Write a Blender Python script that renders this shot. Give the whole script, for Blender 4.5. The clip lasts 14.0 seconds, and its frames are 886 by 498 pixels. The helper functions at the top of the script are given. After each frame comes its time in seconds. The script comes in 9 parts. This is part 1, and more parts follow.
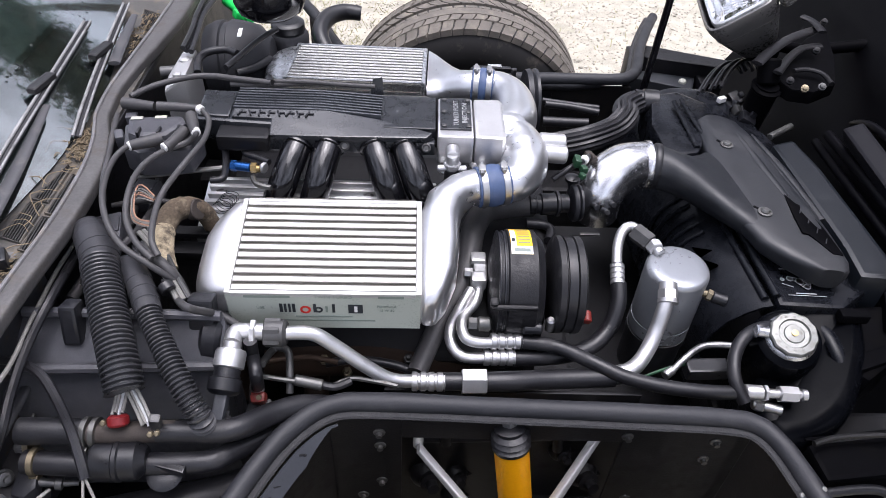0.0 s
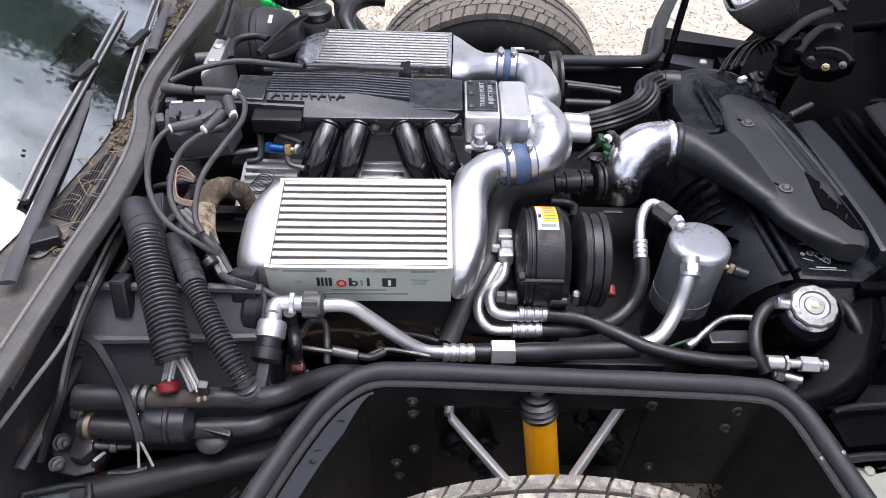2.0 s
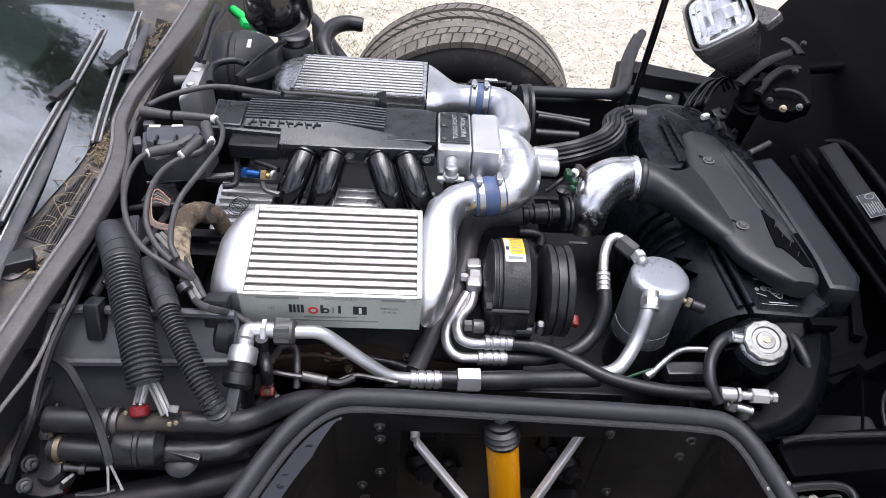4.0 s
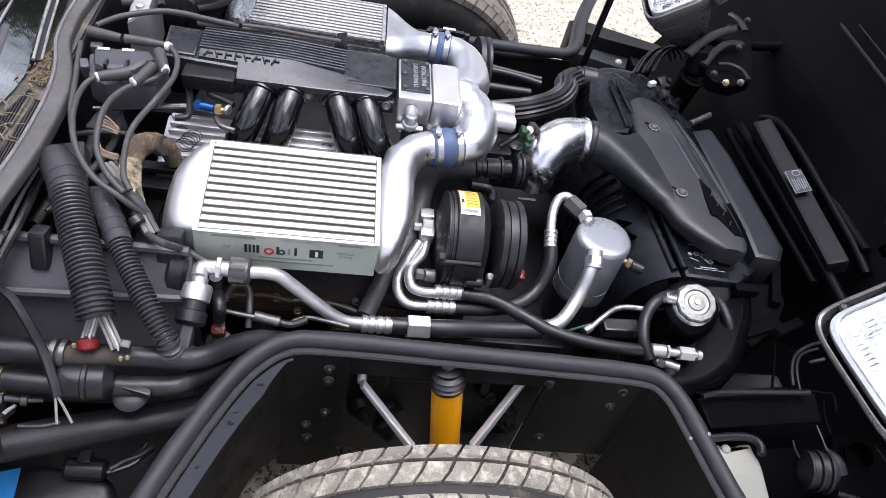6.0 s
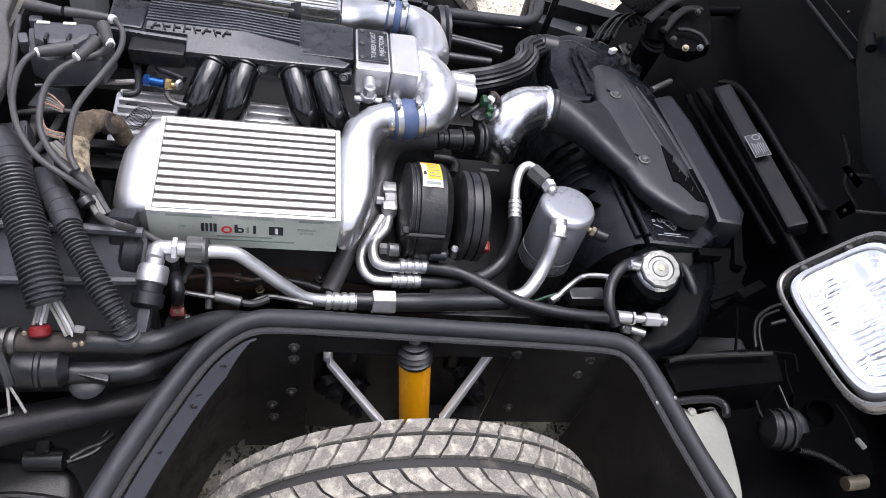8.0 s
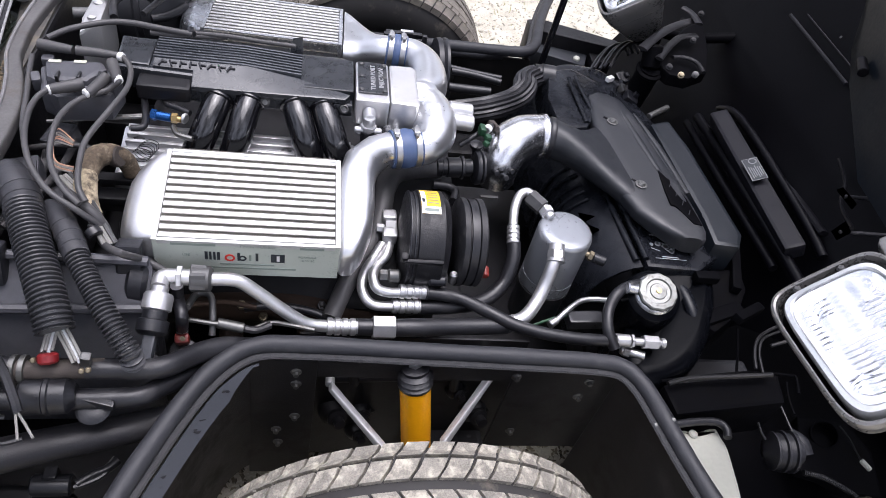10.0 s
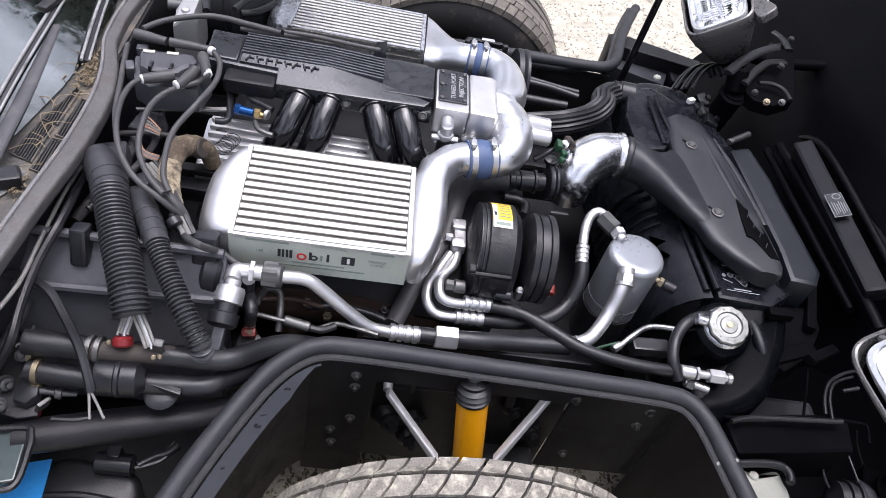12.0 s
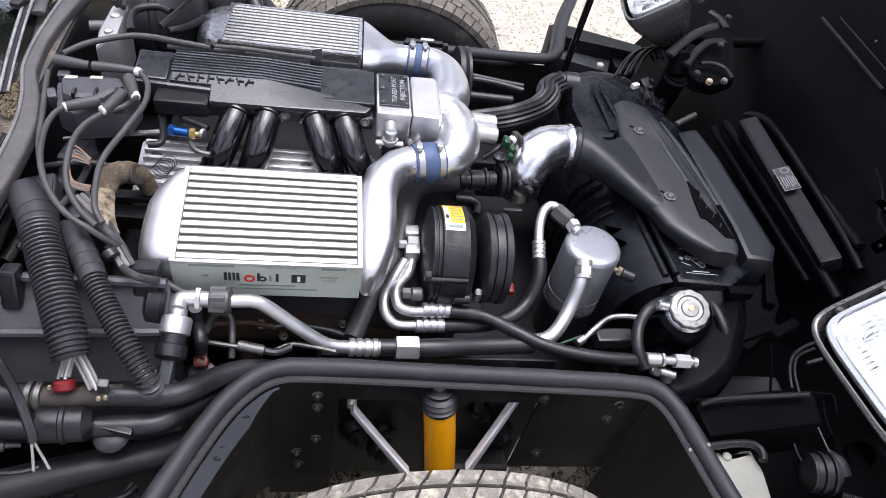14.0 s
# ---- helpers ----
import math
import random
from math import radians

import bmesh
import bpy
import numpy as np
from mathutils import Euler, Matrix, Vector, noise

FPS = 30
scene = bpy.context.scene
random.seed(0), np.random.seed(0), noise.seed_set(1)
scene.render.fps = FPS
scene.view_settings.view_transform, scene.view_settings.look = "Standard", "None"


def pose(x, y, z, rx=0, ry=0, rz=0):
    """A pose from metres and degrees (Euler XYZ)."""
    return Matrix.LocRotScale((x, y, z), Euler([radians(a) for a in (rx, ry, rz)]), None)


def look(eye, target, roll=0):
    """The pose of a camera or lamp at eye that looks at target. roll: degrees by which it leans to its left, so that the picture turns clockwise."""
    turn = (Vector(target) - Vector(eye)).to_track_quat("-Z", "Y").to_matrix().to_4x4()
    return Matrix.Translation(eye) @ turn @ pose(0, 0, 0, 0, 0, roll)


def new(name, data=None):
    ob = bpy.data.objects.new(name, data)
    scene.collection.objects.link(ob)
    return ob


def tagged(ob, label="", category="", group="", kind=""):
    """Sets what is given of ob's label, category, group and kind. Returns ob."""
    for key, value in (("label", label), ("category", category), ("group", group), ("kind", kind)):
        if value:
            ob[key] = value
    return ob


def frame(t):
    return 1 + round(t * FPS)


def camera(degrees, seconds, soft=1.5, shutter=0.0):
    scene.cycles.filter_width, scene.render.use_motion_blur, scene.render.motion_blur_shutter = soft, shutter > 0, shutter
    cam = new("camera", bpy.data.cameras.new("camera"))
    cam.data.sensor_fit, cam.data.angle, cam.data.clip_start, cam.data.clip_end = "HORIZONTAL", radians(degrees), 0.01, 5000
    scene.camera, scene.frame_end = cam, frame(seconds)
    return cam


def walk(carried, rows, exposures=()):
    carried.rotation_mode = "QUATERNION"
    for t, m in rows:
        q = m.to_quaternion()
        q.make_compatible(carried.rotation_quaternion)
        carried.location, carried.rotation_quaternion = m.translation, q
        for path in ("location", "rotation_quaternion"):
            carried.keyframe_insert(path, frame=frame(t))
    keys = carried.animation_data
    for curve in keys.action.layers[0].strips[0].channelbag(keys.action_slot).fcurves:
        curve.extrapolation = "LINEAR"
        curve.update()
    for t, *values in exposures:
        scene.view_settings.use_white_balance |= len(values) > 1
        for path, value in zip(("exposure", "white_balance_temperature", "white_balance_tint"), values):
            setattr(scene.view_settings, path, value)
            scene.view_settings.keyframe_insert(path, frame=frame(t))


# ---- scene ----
cam = camera(63.7, 14.0, soft=0.85)
PATH = [
    (0, (-0.105, -0.298, 1.503), (-0.042, 1.154, 0.129), 3.3),
    (0.5, (-0.119, -0.334, 1.51), (-0.112, 1.072, 0.088), 0.5),
    (1, (-0.117, -0.353, 1.52), (-0.113, 1.094, 0.139), 0.3),
    (1.5, (-0.109, -0.354, 1.512), (-0.102, 1.081, 0.12), -0.1),
    (2, (-0.126, -0.342, 1.517), (-0.108, 1.088, 0.118), 1.7),
    (2.5, (-0.13, -0.332, 1.513), (-0.121, 1.067, 0.084), 1.5),
    (3, (-0.134, -0.323, 1.516), (-0.115, 1.067, 0.078), 1.7),
    (3.5, (-0.141, -0.328, 1.549), (-0.056, 1.118, 0.17), 5.6),
    (3.7, (-0.124, -0.341, 1.564), (-0.04, 1.114, 0.196), 5.1),
    (5.8, (-0.183, -0.351, 1.567), (0.142, 0.97, 0.102), 14.7),
    (6, (-0.185, -0.351, 1.574), (0.142, 0.985, 0.122), 15.8),
    (6.5, (-0.186, -0.336, 1.566), (0.227, 0.953, 0.093), 18.6),
    (7, (-0.168, -0.342, 1.565), (0.223, 0.908, 0.053), 18.1),
    (7.5, (-0.17, -0.346, 1.559), (0.222, 0.945, 0.082), 16.1),
    (8, (-0.176, -0.344, 1.561), (0.246, 0.934, 0.082), 17.4),
    (8.2, (-0.18, -0.351, 1.562), (0.239, 0.965, 0.115), 16.6),
    (10.3, (-0.159, -0.37, 1.582), (0.226, 0.98, 0.157), 15.0),
    (10.5, (-0.159, -0.375, 1.583), (0.233, 0.983, 0.168), 15.4),
    (11, (-0.162, -0.373, 1.581), (0.241, 0.977, 0.162), 16.4),
    (11.5, (-0.167, -0.365, 1.581), (0.186, 0.994, 0.157), 15.6),
    (12, (-0.192, -0.344, 1.58), (0.057, 1.004, 0.123), 15.7),
    (12.5, (-0.162, -0.329, 1.575), (0.224, 0.975, 0.109), 16.7),
    (13, (-0.169, -0.321, 1.565), (0.241, 0.955, 0.08), 17.2),
    (13.5, (-0.168, -0.324, 1.571), (0.225, 0.968, 0.096), 15.9),
    (14, (-0.17, -0.317, 1.571), (0.175, 1.026, 0.13), 13.7),
]
walk(cam, [(t, look(eye, target, roll)) for t, eye, target, roll in PATH], [(0, 0.65, 6080, 18), (3.7, 0.66, 6080, 18), (5.8, 0.73, 6080, 18), (14, 0.73, 6080, 18)])

# ---- light ----
world = bpy.data.worlds.new("sky")
scene.world = world
world.use_nodes = True
wn = world.node_tree.nodes
sky = wn.new("ShaderNodeTexSky")
sky.sky_type, sky.sun_disc = "NISHITA", False
sky.sun_elevation, sky.sun_rotation, sky.dust_density, sky.ozone_density = radians(84), radians(37), 5.0, 0.6
pale = wn.new("ShaderNodeHueSaturation")
pale.inputs["Saturation"].default_value = 0.32
world.node_tree.links.new(sky.outputs[0], pale.inputs["Color"])
cloud_at = wn.new("ShaderNodeTexCoord")
cloud = wn.new("ShaderNodeTexNoise")
cloud.inputs["Scale"].default_value, cloud.inputs["Detail"].default_value, cloud.inputs["Roughness"].default_value = 3.2, 7.0, 0.6
cover = wn.new("ShaderNodeMapRange")
cover.inputs["From Min"].default_value, cover.inputs["From Max"].default_value = 0.4, 0.6
cover.inputs["To Min"].default_value, cover.inputs["To Max"].default_value = 0.45, 1.75
clouded = wn.new("ShaderNodeVectorMath")
clouded.operation = "SCALE"
world.node_tree.links.new(cloud_at.outputs["Generated"], cloud.inputs["Vector"])
world.node_tree.links.new(cloud.outputs["Fac"], cover.inputs["Value"])
world.node_tree.links.new(pale.outputs[0], clouded.inputs[0])
world.node_tree.links.new(cover.outputs[0], clouded.inputs["Scale"])
world.node_tree.links.new(clouded.outputs[0], wn["Background"].inputs[0])
wn["Background"].inputs[1].default_value = 0.15
sun_data = bpy.data.lights.new("sun", "SUN")
sun_data.energy, sun_data.angle, sun_data.color = 1.2, radians(55), (1.0, 0.97, 0.93)
sun = new("sun", sun_data)
sun.matrix_world = look((0.3, 0.9, 5), (0, 0.5, 0))

# ---- mesh helpers ----
V = Vector


def into(bm, tmp, m=None):
    if m is not None:
        bmesh.ops.transform(tmp, matrix=m, verts=tmp.verts)
    tmp.verts.ensure_lookup_table()
    tmp.verts.index_update()
    vs = [bm.verts.new(v.co) for v in tmp.verts]
    for f in tmp.faces:
        bm.faces.new([vs[v.index] for v in f.verts])
    for e in tmp.edges:
        if not e.smooth:
            twin = bm.edges.get((vs[e.verts[0].index], vs[e.verts[1].index]))
            if twin is not None:
                twin.smooth = False
    tmp.free()
    return bm


def axis_pose(o, d, up=(0, 0, 1)):
    """A pose at o whose z runs along d."""
    return Matrix.Translation(o) @ V(d).to_track_quat("Z", "Y").to_matrix().to_4x4()


def crisp(t):
    """Keep flat faces flat beside their rounded edges."""
    for e in t.edges:
        if len(e.link_faces) == 2 and e.calc_face_angle(0) > radians(16):
            e.smooth = False


def box(bm, c, s, m=None, bevel=0.0, seg=2):
    t = bmesh.new()
    bmesh.ops.create_cube(t, size=1.0)
    bmesh.ops.scale(t, vec=s, verts=t.verts)
    if bevel:
        bmesh.ops.bevel(t, geom=list(t.edges), offset=bevel, segments=seg, profile=0.6, affect="EDGES")
        crisp(t)
    return into(bm, t, Matrix.Translation(c) @ (m if m is not None else Matrix.Identity(4)))


def smooth_path(pts, n=6):
    pts = [V(p) for p in pts]
    if len(pts) < 3:
        return pts
    out = []
    for i in range(len(pts) - 1):
        a, b, c, d = pts[max(i - 1, 0)], pts[i], pts[i + 1], pts[min(i + 2, len(pts) - 1)]
        for k in range(n):
            t = k / n
            out.append(0.5 * ((2 * b) + (c - a) * t + (2 * a - 5 * b + 4 * c - d) * t * t + (3 * b - a - 3 * c + d) * t ** 3))
    out.append(pts[-1])
    return out


def resample(path, step):
    out, carry = [path[0]], 0.0
    for a, b in zip(path, path[1:]):
        length = (b - a).length
        while carry + length >= step and length > 1e-9:
            k = (step - carry) / length
            a = a.lerp(b, k)
            out.append(a)
            length, carry = (b - a).length, 0.0
        carry += length
    return out


def sweep(bm, path, radii, seg=10, cap=True, flat=1.0):
    """A round skin along a path with a radius at each point."""
    up = V((0, 0, 1)) if abs((path[1] - path[0]).normalized().z) < 0.9 else V((1, 0, 0))
    rings = []
    for i, p in enumerate(path):
        d = (path[min(i + 1, len(path) - 1)] - path[max(i - 1, 0)]).normalized()
        side = d.cross(up)
        side = side.normalized() if side.length > 1e-6 else V((1, 0, 0))
        up = side.cross(d).normalized()
        rings.append([bm.verts.new(p + radii[i] * (math.cos(a) * side + flat * math.sin(a) * up)) for a in (2 * math.pi * k / seg for k in range(seg))])
    for a, b in zip(rings, rings[1:]):
        for k in range(seg):
            bm.faces.new((a[k], a[(k + 1) % seg], b[(k + 1) % seg], b[k]))
    if cap:
        bm.faces.new(rings[0][::-1])
        bm.faces.new(rings[-1])
    return bm


def tube(bm, pts, r, seg=10, n=6, cap=True, flat=1.0):
    path = smooth_path(pts, n)
    rs = list(r) if isinstance(r, (list, tuple)) else [r] * len(pts)
    radii = [float(np.interp(i / (len(path) - 1) * (len(rs) - 1), range(len(rs)), rs)) for i in range(len(path))]
    return sweep(bm, path, radii, seg, cap, flat)


def ringed(bm, pts, r, pitch=0.006, depth=0.0022, seg=14):
    """A corrugated hose."""
    path = resample(smooth_path(pts, 14), pitch / 4)
    radii = [r - depth * (0, 0.12, 1, 0.88)[i % 4] for i in range(len(path))]
    return sweep(bm, path, radii, seg)


def lathe(bm, o, d, prof, seg=24):
    """Radius and height pairs turned round the axis d at o."""
    t = bmesh.new()
    rings = []
    for r, h in prof:
        if r < 1e-6:
            rings.append([t.verts.new((0, 0, h))])
        else:
            rings.append([t.verts.new((r * math.cos(a), r * math.sin(a), h)) for a in (2 * math.pi * k / seg for k in range(seg))])
    for a, b in zip(rings, rings[1:]):
        for k in range(seg):
            q = [a[k % len(a)], a[(k + 1) % len(a)], b[(k + 1) % len(b)], b[k % len(b)]]
            q = list(dict.fromkeys(q))
            if len(q) > 2:
                t.faces.new(q)
    for ring, flip in ((rings[0], True), (rings[-1], False)):
        if len(ring) > 1:
            t.faces.new(ring[::-1] if flip else ring)
    return into(bm, t, axis_pose(o, d))


def rod(bm, a, b, r, seg=16, bevel=0.0015):
    a, b = V(a), V(b)
    h = (b - a).length
    e = min(bevel, r * 0.4, h * 0.3)
    return lathe(bm, a, b - a, [(r - e, 0), (r, e), (r, h - e), (r - e, h)], seg)


def hexnut(bm, a, b, r):
    return rod(bm, a, b, r, 6, 0.001)


def loft(bm, secs, seg=28, cap=True):
    """Skin through sections (centre, u, v, ru, rv, power): rounded outlines from oval (2) to boxy (8)."""
    rings = []
    for c, u, v, ru, rv, p in secs:
        u, v, ring = V(u).normalized(), V(v).normalized(), []
        for k in range(seg):
            a = 2 * math.pi * (k + 0.5) / seg
            ca, sa = math.cos(a), math.sin(a)
            x, y = math.copysign(abs(ca) ** (2 / p), ca), math.copysign(abs(sa) ** (2 / p), sa)
            ring.append(bm.verts.new(V(c) + u * ru * x + v * rv * y))
        rings.append(ring)
    for a, b in zip(rings, rings[1:]):
        for k in range(seg):
            bm.faces.new((a[k], a[(k + 1) % seg], b[(k + 1) % seg], b[k]))
    if cap:
        bm.faces.new(rings[0][::-1])
        bm.faces.new(rings[-1])
    bmesh.ops.recalc_face_normals(bm, faces=bm.faces)
    return bm


def prism(bm, poly, z0, z1, bevel=0.003, m=None):
    """An outline in x and y, raised from z0 to z1, or to each corner's own height."""
    t = bmesh.new()
    tops = z1 if isinstance(z1, (list, tuple)) else [z1] * len(poly)
    lows = z0 if isinstance(z0, (list, tuple)) else [z0] * len(poly)
    low = [t.verts.new((p[0], p[1], z)) for p, z in zip(poly, lows)]
    top = [t.verts.new((p[0], p[1], z)) for p, z in zip(poly, tops)]
    n = len(poly)
    t.faces.new(top)
    t.faces.new(low[::-1])
    for k in range(n):
        t.faces.new((low[k], low[(k + 1) % n], top[(k + 1) % n], top[k]))
    bmesh.ops.recalc_face_normals(t, faces=t.faces)
    if bevel:
        bmesh.ops.bevel(t, geom=list(t.edges), offset=bevel, segments=2, profile=0.6, affect="EDGES", clamp_overlap=True)
        crisp(t)
    return into(bm, t, m)


def blob(bm, poly, z0, z1, r, n=5, m=None):
    """A moulded shape: a smooth outline raised from z0 to z1 with a round edge of radius r."""
    pts = [V((p[0], p[1], 0)) for p in poly]
    tops = z1 if isinstance(z1, (list, tuple)) else [z1] * len(poly)
    ring, hs = [], []
    k = len(pts)
    for i in range(k):
        a, b, c, d = pts[i - 1], pts[i], pts[(i + 1) % k], pts[(i + 2) % k]
        for j in range(n):
            t = j / n
            q = 0.5 * ((2 * b) + (c - a) * t + (2 * a - 5 * b + 4 * c - d) * t * t + (3 * b - a - 3 * c + d) * t ** 3)
            ring.append(q)
            hs.append(tops[i] + (tops[(i + 1) % k] - tops[i]) * t)
    area = sum(p.x * q.y - q.x * p.y for p, q in zip(ring, ring[1:] + ring[:1]))
    if area < 0:
        ring, hs = ring[::-1], hs[::-1]
    k = len(ring)
    outs = []
    for i in range(k):
        d = (ring[(i + 1) % k] - ring[i - 1]).normalized()
        outs.append(V((d.y, -d.x, 0)))
    t = bmesh.new()
    rows = [[t.verts.new((p.x, p.y, z0)) for p in ring]]
    for s in range(5):
        a = math.pi / 2 * s / 4
        rows.append([t.verts.new((p.x - o.x * r * (1 - math.cos(a)), p.y - o.y * r * (1 - math.cos(a)), h - r * (1 - math.sin(a)))) for p, o, h in zip(ring, outs, hs)])
    for p, q in zip(rows, rows[1:]):
        for i in range(k):
            t.faces.new((p[i], p[(i + 1) % k], q[(i + 1) % k], q[i]))
    t.faces.new(rows[-1])
    t.faces.new(rows[0][::-1])
    return into(bm, t, m)


def curtain(bm, pts, down, thick):
    """An upright sheet that hangs from a path; thick is to the path's left."""
    pts = [V(p) for p in pts]
    rows = []
    for i, p in enumerate(pts):
        d = (pts[min(i + 1, len(pts) - 1)] - pts[max(i - 1, 0)])
        s = V((-d.y, d.x, 0)).normalized() * thick
        z = V((0, 0, down(p) if callable(down) else down))
        low = V((p.x, p.y, 0)) + z
        rows.append([bm.verts.new(q) for q in (p, p + s, low + s, low)])
    for a, b in zip(rows, rows[1:]):
        for k in range(4):
            bm.faces.new((a[k], b[k], b[(k + 1) % 4], a[(k + 1) % 4]))
    bm.faces.new(rows[0])
    bm.faces.new(rows[-1][::-1])
    bmesh.ops.recalc_face_normals(bm, faces=bm.faces)
    return bm


def words(bm, text, m, size, depth=0.0006):
    """Letters as solid shapes, laid in the xy plane of m and centred."""
    c = bpy.data.curves.new("letters", "FONT")
    c.body, c.size, c.extrude, c.align_x, c.align_y, c.resolution_u = text, size, depth / 2, "CENTER", "CENTER", 2
    ob = bpy.data.objects.new("letters", c)
    me = bpy.data.meshes.new_from_object(ob)
    t = bmesh.new()
    t.from_mesh(me)
    into(bm, t, m)
    bpy.data.objects.remove(ob)
    bpy.data.curves.remove(c)
    bpy.data.meshes.remove(me)
    return bm


def mesh_of(name, bm, material, at=(0, 0, 0), sharp=38):
    bmesh.ops.translate(bm, vec=-V(at), verts=bm.verts)
    for f in bm.faces:
        f.smooth = True
    for e in bm.edges:
        if len(e.link_faces) == 2 and e.calc_face_angle(0) > radians(sharp):
            e.smooth = False
    me = bpy.data.meshes.new(name)
    bm.to_mesh(me)
    bm.free()
    me.materials.append(material)
    return me


def thing(name, at, label, category, group=""):
    ob = new(name)
    ob.location = at
    ob.empty_display_size = 0.02
    return tagged(ob, label, category, group)


def origin(ob):
    o = V((0, 0, 0))
    while ob is not None:
        o += ob.location
        ob = ob.parent
    return o


def part(name, bm, material, parent, label="", at=None, sharp=38):
    """One mesh object under a thing or a part; at moves its own origin, for pieces that are shared."""
    base = origin(parent)
    ob = new(name, mesh_of(name, bm, material, base, sharp))
    ob.parent = parent
    return tagged(ob, label)


def share(name, me, parent, at, turn=0.0):
    """One more piece on a mesh that is there already."""
    ob = new(name, me)
    ob.parent = parent
    ob.location = V(at) - origin(parent)
    ob.rotation_euler = (0, 0, turn)
    return ob


def solo(name, bm, material, label, category="", kind="", group="", sharp=38):
    ob = new(name, mesh_of(name, bm, material, (0, 0, 0), sharp))
    return tagged(ob, label, category, group, kind)


# ---- materials ----
def mat(name, col, rough=0.5, metal=0.0, var=0.12, scale=60, bump=0.1, dirt=None, amount=0.0, dirt_scale=9, spec=0.5, coat=0.0, rough_var=0.1, bump_scale=None):
    m = bpy.data.materials.new(name)
    m.use_nodes = True
    nt = m.node_tree
    n, link = nt.nodes, nt.links.new
    b = n["Principled BSDF"]
    b.inputs["Metallic"].default_value = metal
    b.inputs["Specular IOR Level"].default_value = spec
    b.inputs["Coat Weight"].default_value = coat
    tc = n.new("ShaderNodeTexCoord")

    def noise_at(s, detail=5.0):
        x = n.new("ShaderNodeTexNoise")
        x.inputs["Scale"].default_value, x.inputs["Detail"].default_value = s, detail
        link(tc.outputs["Object"], x.inputs["Vector"])
        return x

    fine, wide = noise_at(scale * 6), noise_at(scale * 0.5, 4.0)
    both = n.new("ShaderNodeMath")
    both.operation = "MULTIPLY_ADD"
    both.inputs[1].default_value = 0.5
    link(fine.outputs["Fac"], both.inputs[0])
    half = n.new("ShaderNodeMath")
    half.operation = "MULTIPLY"
    half.inputs[1].default_value = 0.5
    link(wide.outputs["Fac"], half.inputs[0])
    link(half.outputs[0], both.inputs[2])
    ramp = n.new("ShaderNodeValToRGB")
    ramp.color_ramp.elements[0].position, ramp.color_ramp.elements[1].position = 0.3, 0.7
    ramp.color_ramp.elements[0].color = (*[c * (1 - var) for c in col], 1)
    ramp.color_ramp.elements[1].color = (*[min(c * (1 + var), 1) for c in col], 1)
    link(both.outputs[0], ramp.inputs[0])
    out = ramp.outputs[0]
    rr = n.new("ShaderNodeMapRange")
    rr.inputs["To Min"].default_value, rr.inputs["To Max"].default_value = max(rough - rough_var, 0.02), min(rough + rough_var, 1)
    rr.inputs["From Min"].default_value, rr.inputs["From Max"].default_value = 0.3, 0.7
    link(both.outputs[0], rr.inputs["Value"])
    rough_out = rr.outputs[0]
    if dirt:
        spots = noise_at(dirt_scale * 2.5, 10.0)
        spots.inputs["Roughness"].default_value = 0.65
        mask = n.new("ShaderNodeMapRange")
        mask.inputs["From Min"].default_value, mask.inputs["From Max"].default_value = 0.62 - 0.25 * amount, 0.78 - 0.25 * amount
        mask.inputs["To Max"].default_value = min(0.35 + amount, 1.0)
        link(spots.outputs["Fac"], mask.inputs["Value"])
        mix = n.new("ShaderNodeMix")
        mix.data_type = "RGBA"
        link(mask.outputs[0], mix.inputs["Factor"])
        link(out, mix.inputs[6])
        mix.inputs[7].default_value = (*dirt, 1)
        out = mix.outputs[2]
        rm = n.new("ShaderNodeMix")
        link(mask.outputs[0], rm.inputs[0])
        link(rough_out, rm.inputs[2])
        rm.inputs[3].default_value = 0.85
        rough_out = rm.outputs[0]
    link(out, b.inputs["Base Color"])
    link(rough_out, b.inputs["Roughness"])
    if bump:
        bp = n.new("ShaderNodeBump")
        bp.inputs["Strength"].default_value, bp.inputs["Distance"].default_value = bump, 0.0012
        grain = fine if not bump_scale else noise_at(bump_scale)
        link(grain.outputs["Fac"], bp.inputs["Height"])
        link(bp.outputs[0], b.inputs["Normal"])
    return m


DUST = (0.17, 0.145, 0.115)
rubber = mat("black_rubber", (0.0125, 0.0125, 0.0148), 0.36, var=0.35, scale=50, bump=0.25, dirt=(0.024, 0.0235, 0.025), amount=0.3)
seal = mat("seal_rubber", (0.0165, 0.0172, 0.021), 0.58, var=0.3, scale=45, bump=0.25, dirt=(0.045, 0.045, 0.048), amount=0.3)
felt = mat("fuzzy_strip", (0.034, 0.034, 0.036), 0.95, var=0.3, scale=160, bump=0.8)
plastic = mat("black_plastic", (0.0095, 0.0098, 0.012), 0.34, var=0.3, scale=80, bump=0.15, dirt=(0.035, 0.035, 0.038), amount=0.28)
satin = mat("satin_black_plastic", (0.0125, 0.013, 0.0165), 0.36, var=0.3, scale=120, bump=0.15, dirt=(0.03, 0.031, 0.035), amount=0.4)
dull = mat("dull_black_metal", (0.0095, 0.0093, 0.011), 0.45, var=0.4, scale=60, bump=0.25, dirt=(0.016, 0.015, 0.015), amount=0.25, spec=0.3)
gloss = mat("gloss_black_paint", (0.005, 0.005, 0.0065), 0.15, var=0.2, scale=30, bump=0.05, coat=0.5, rough_var=0.04)
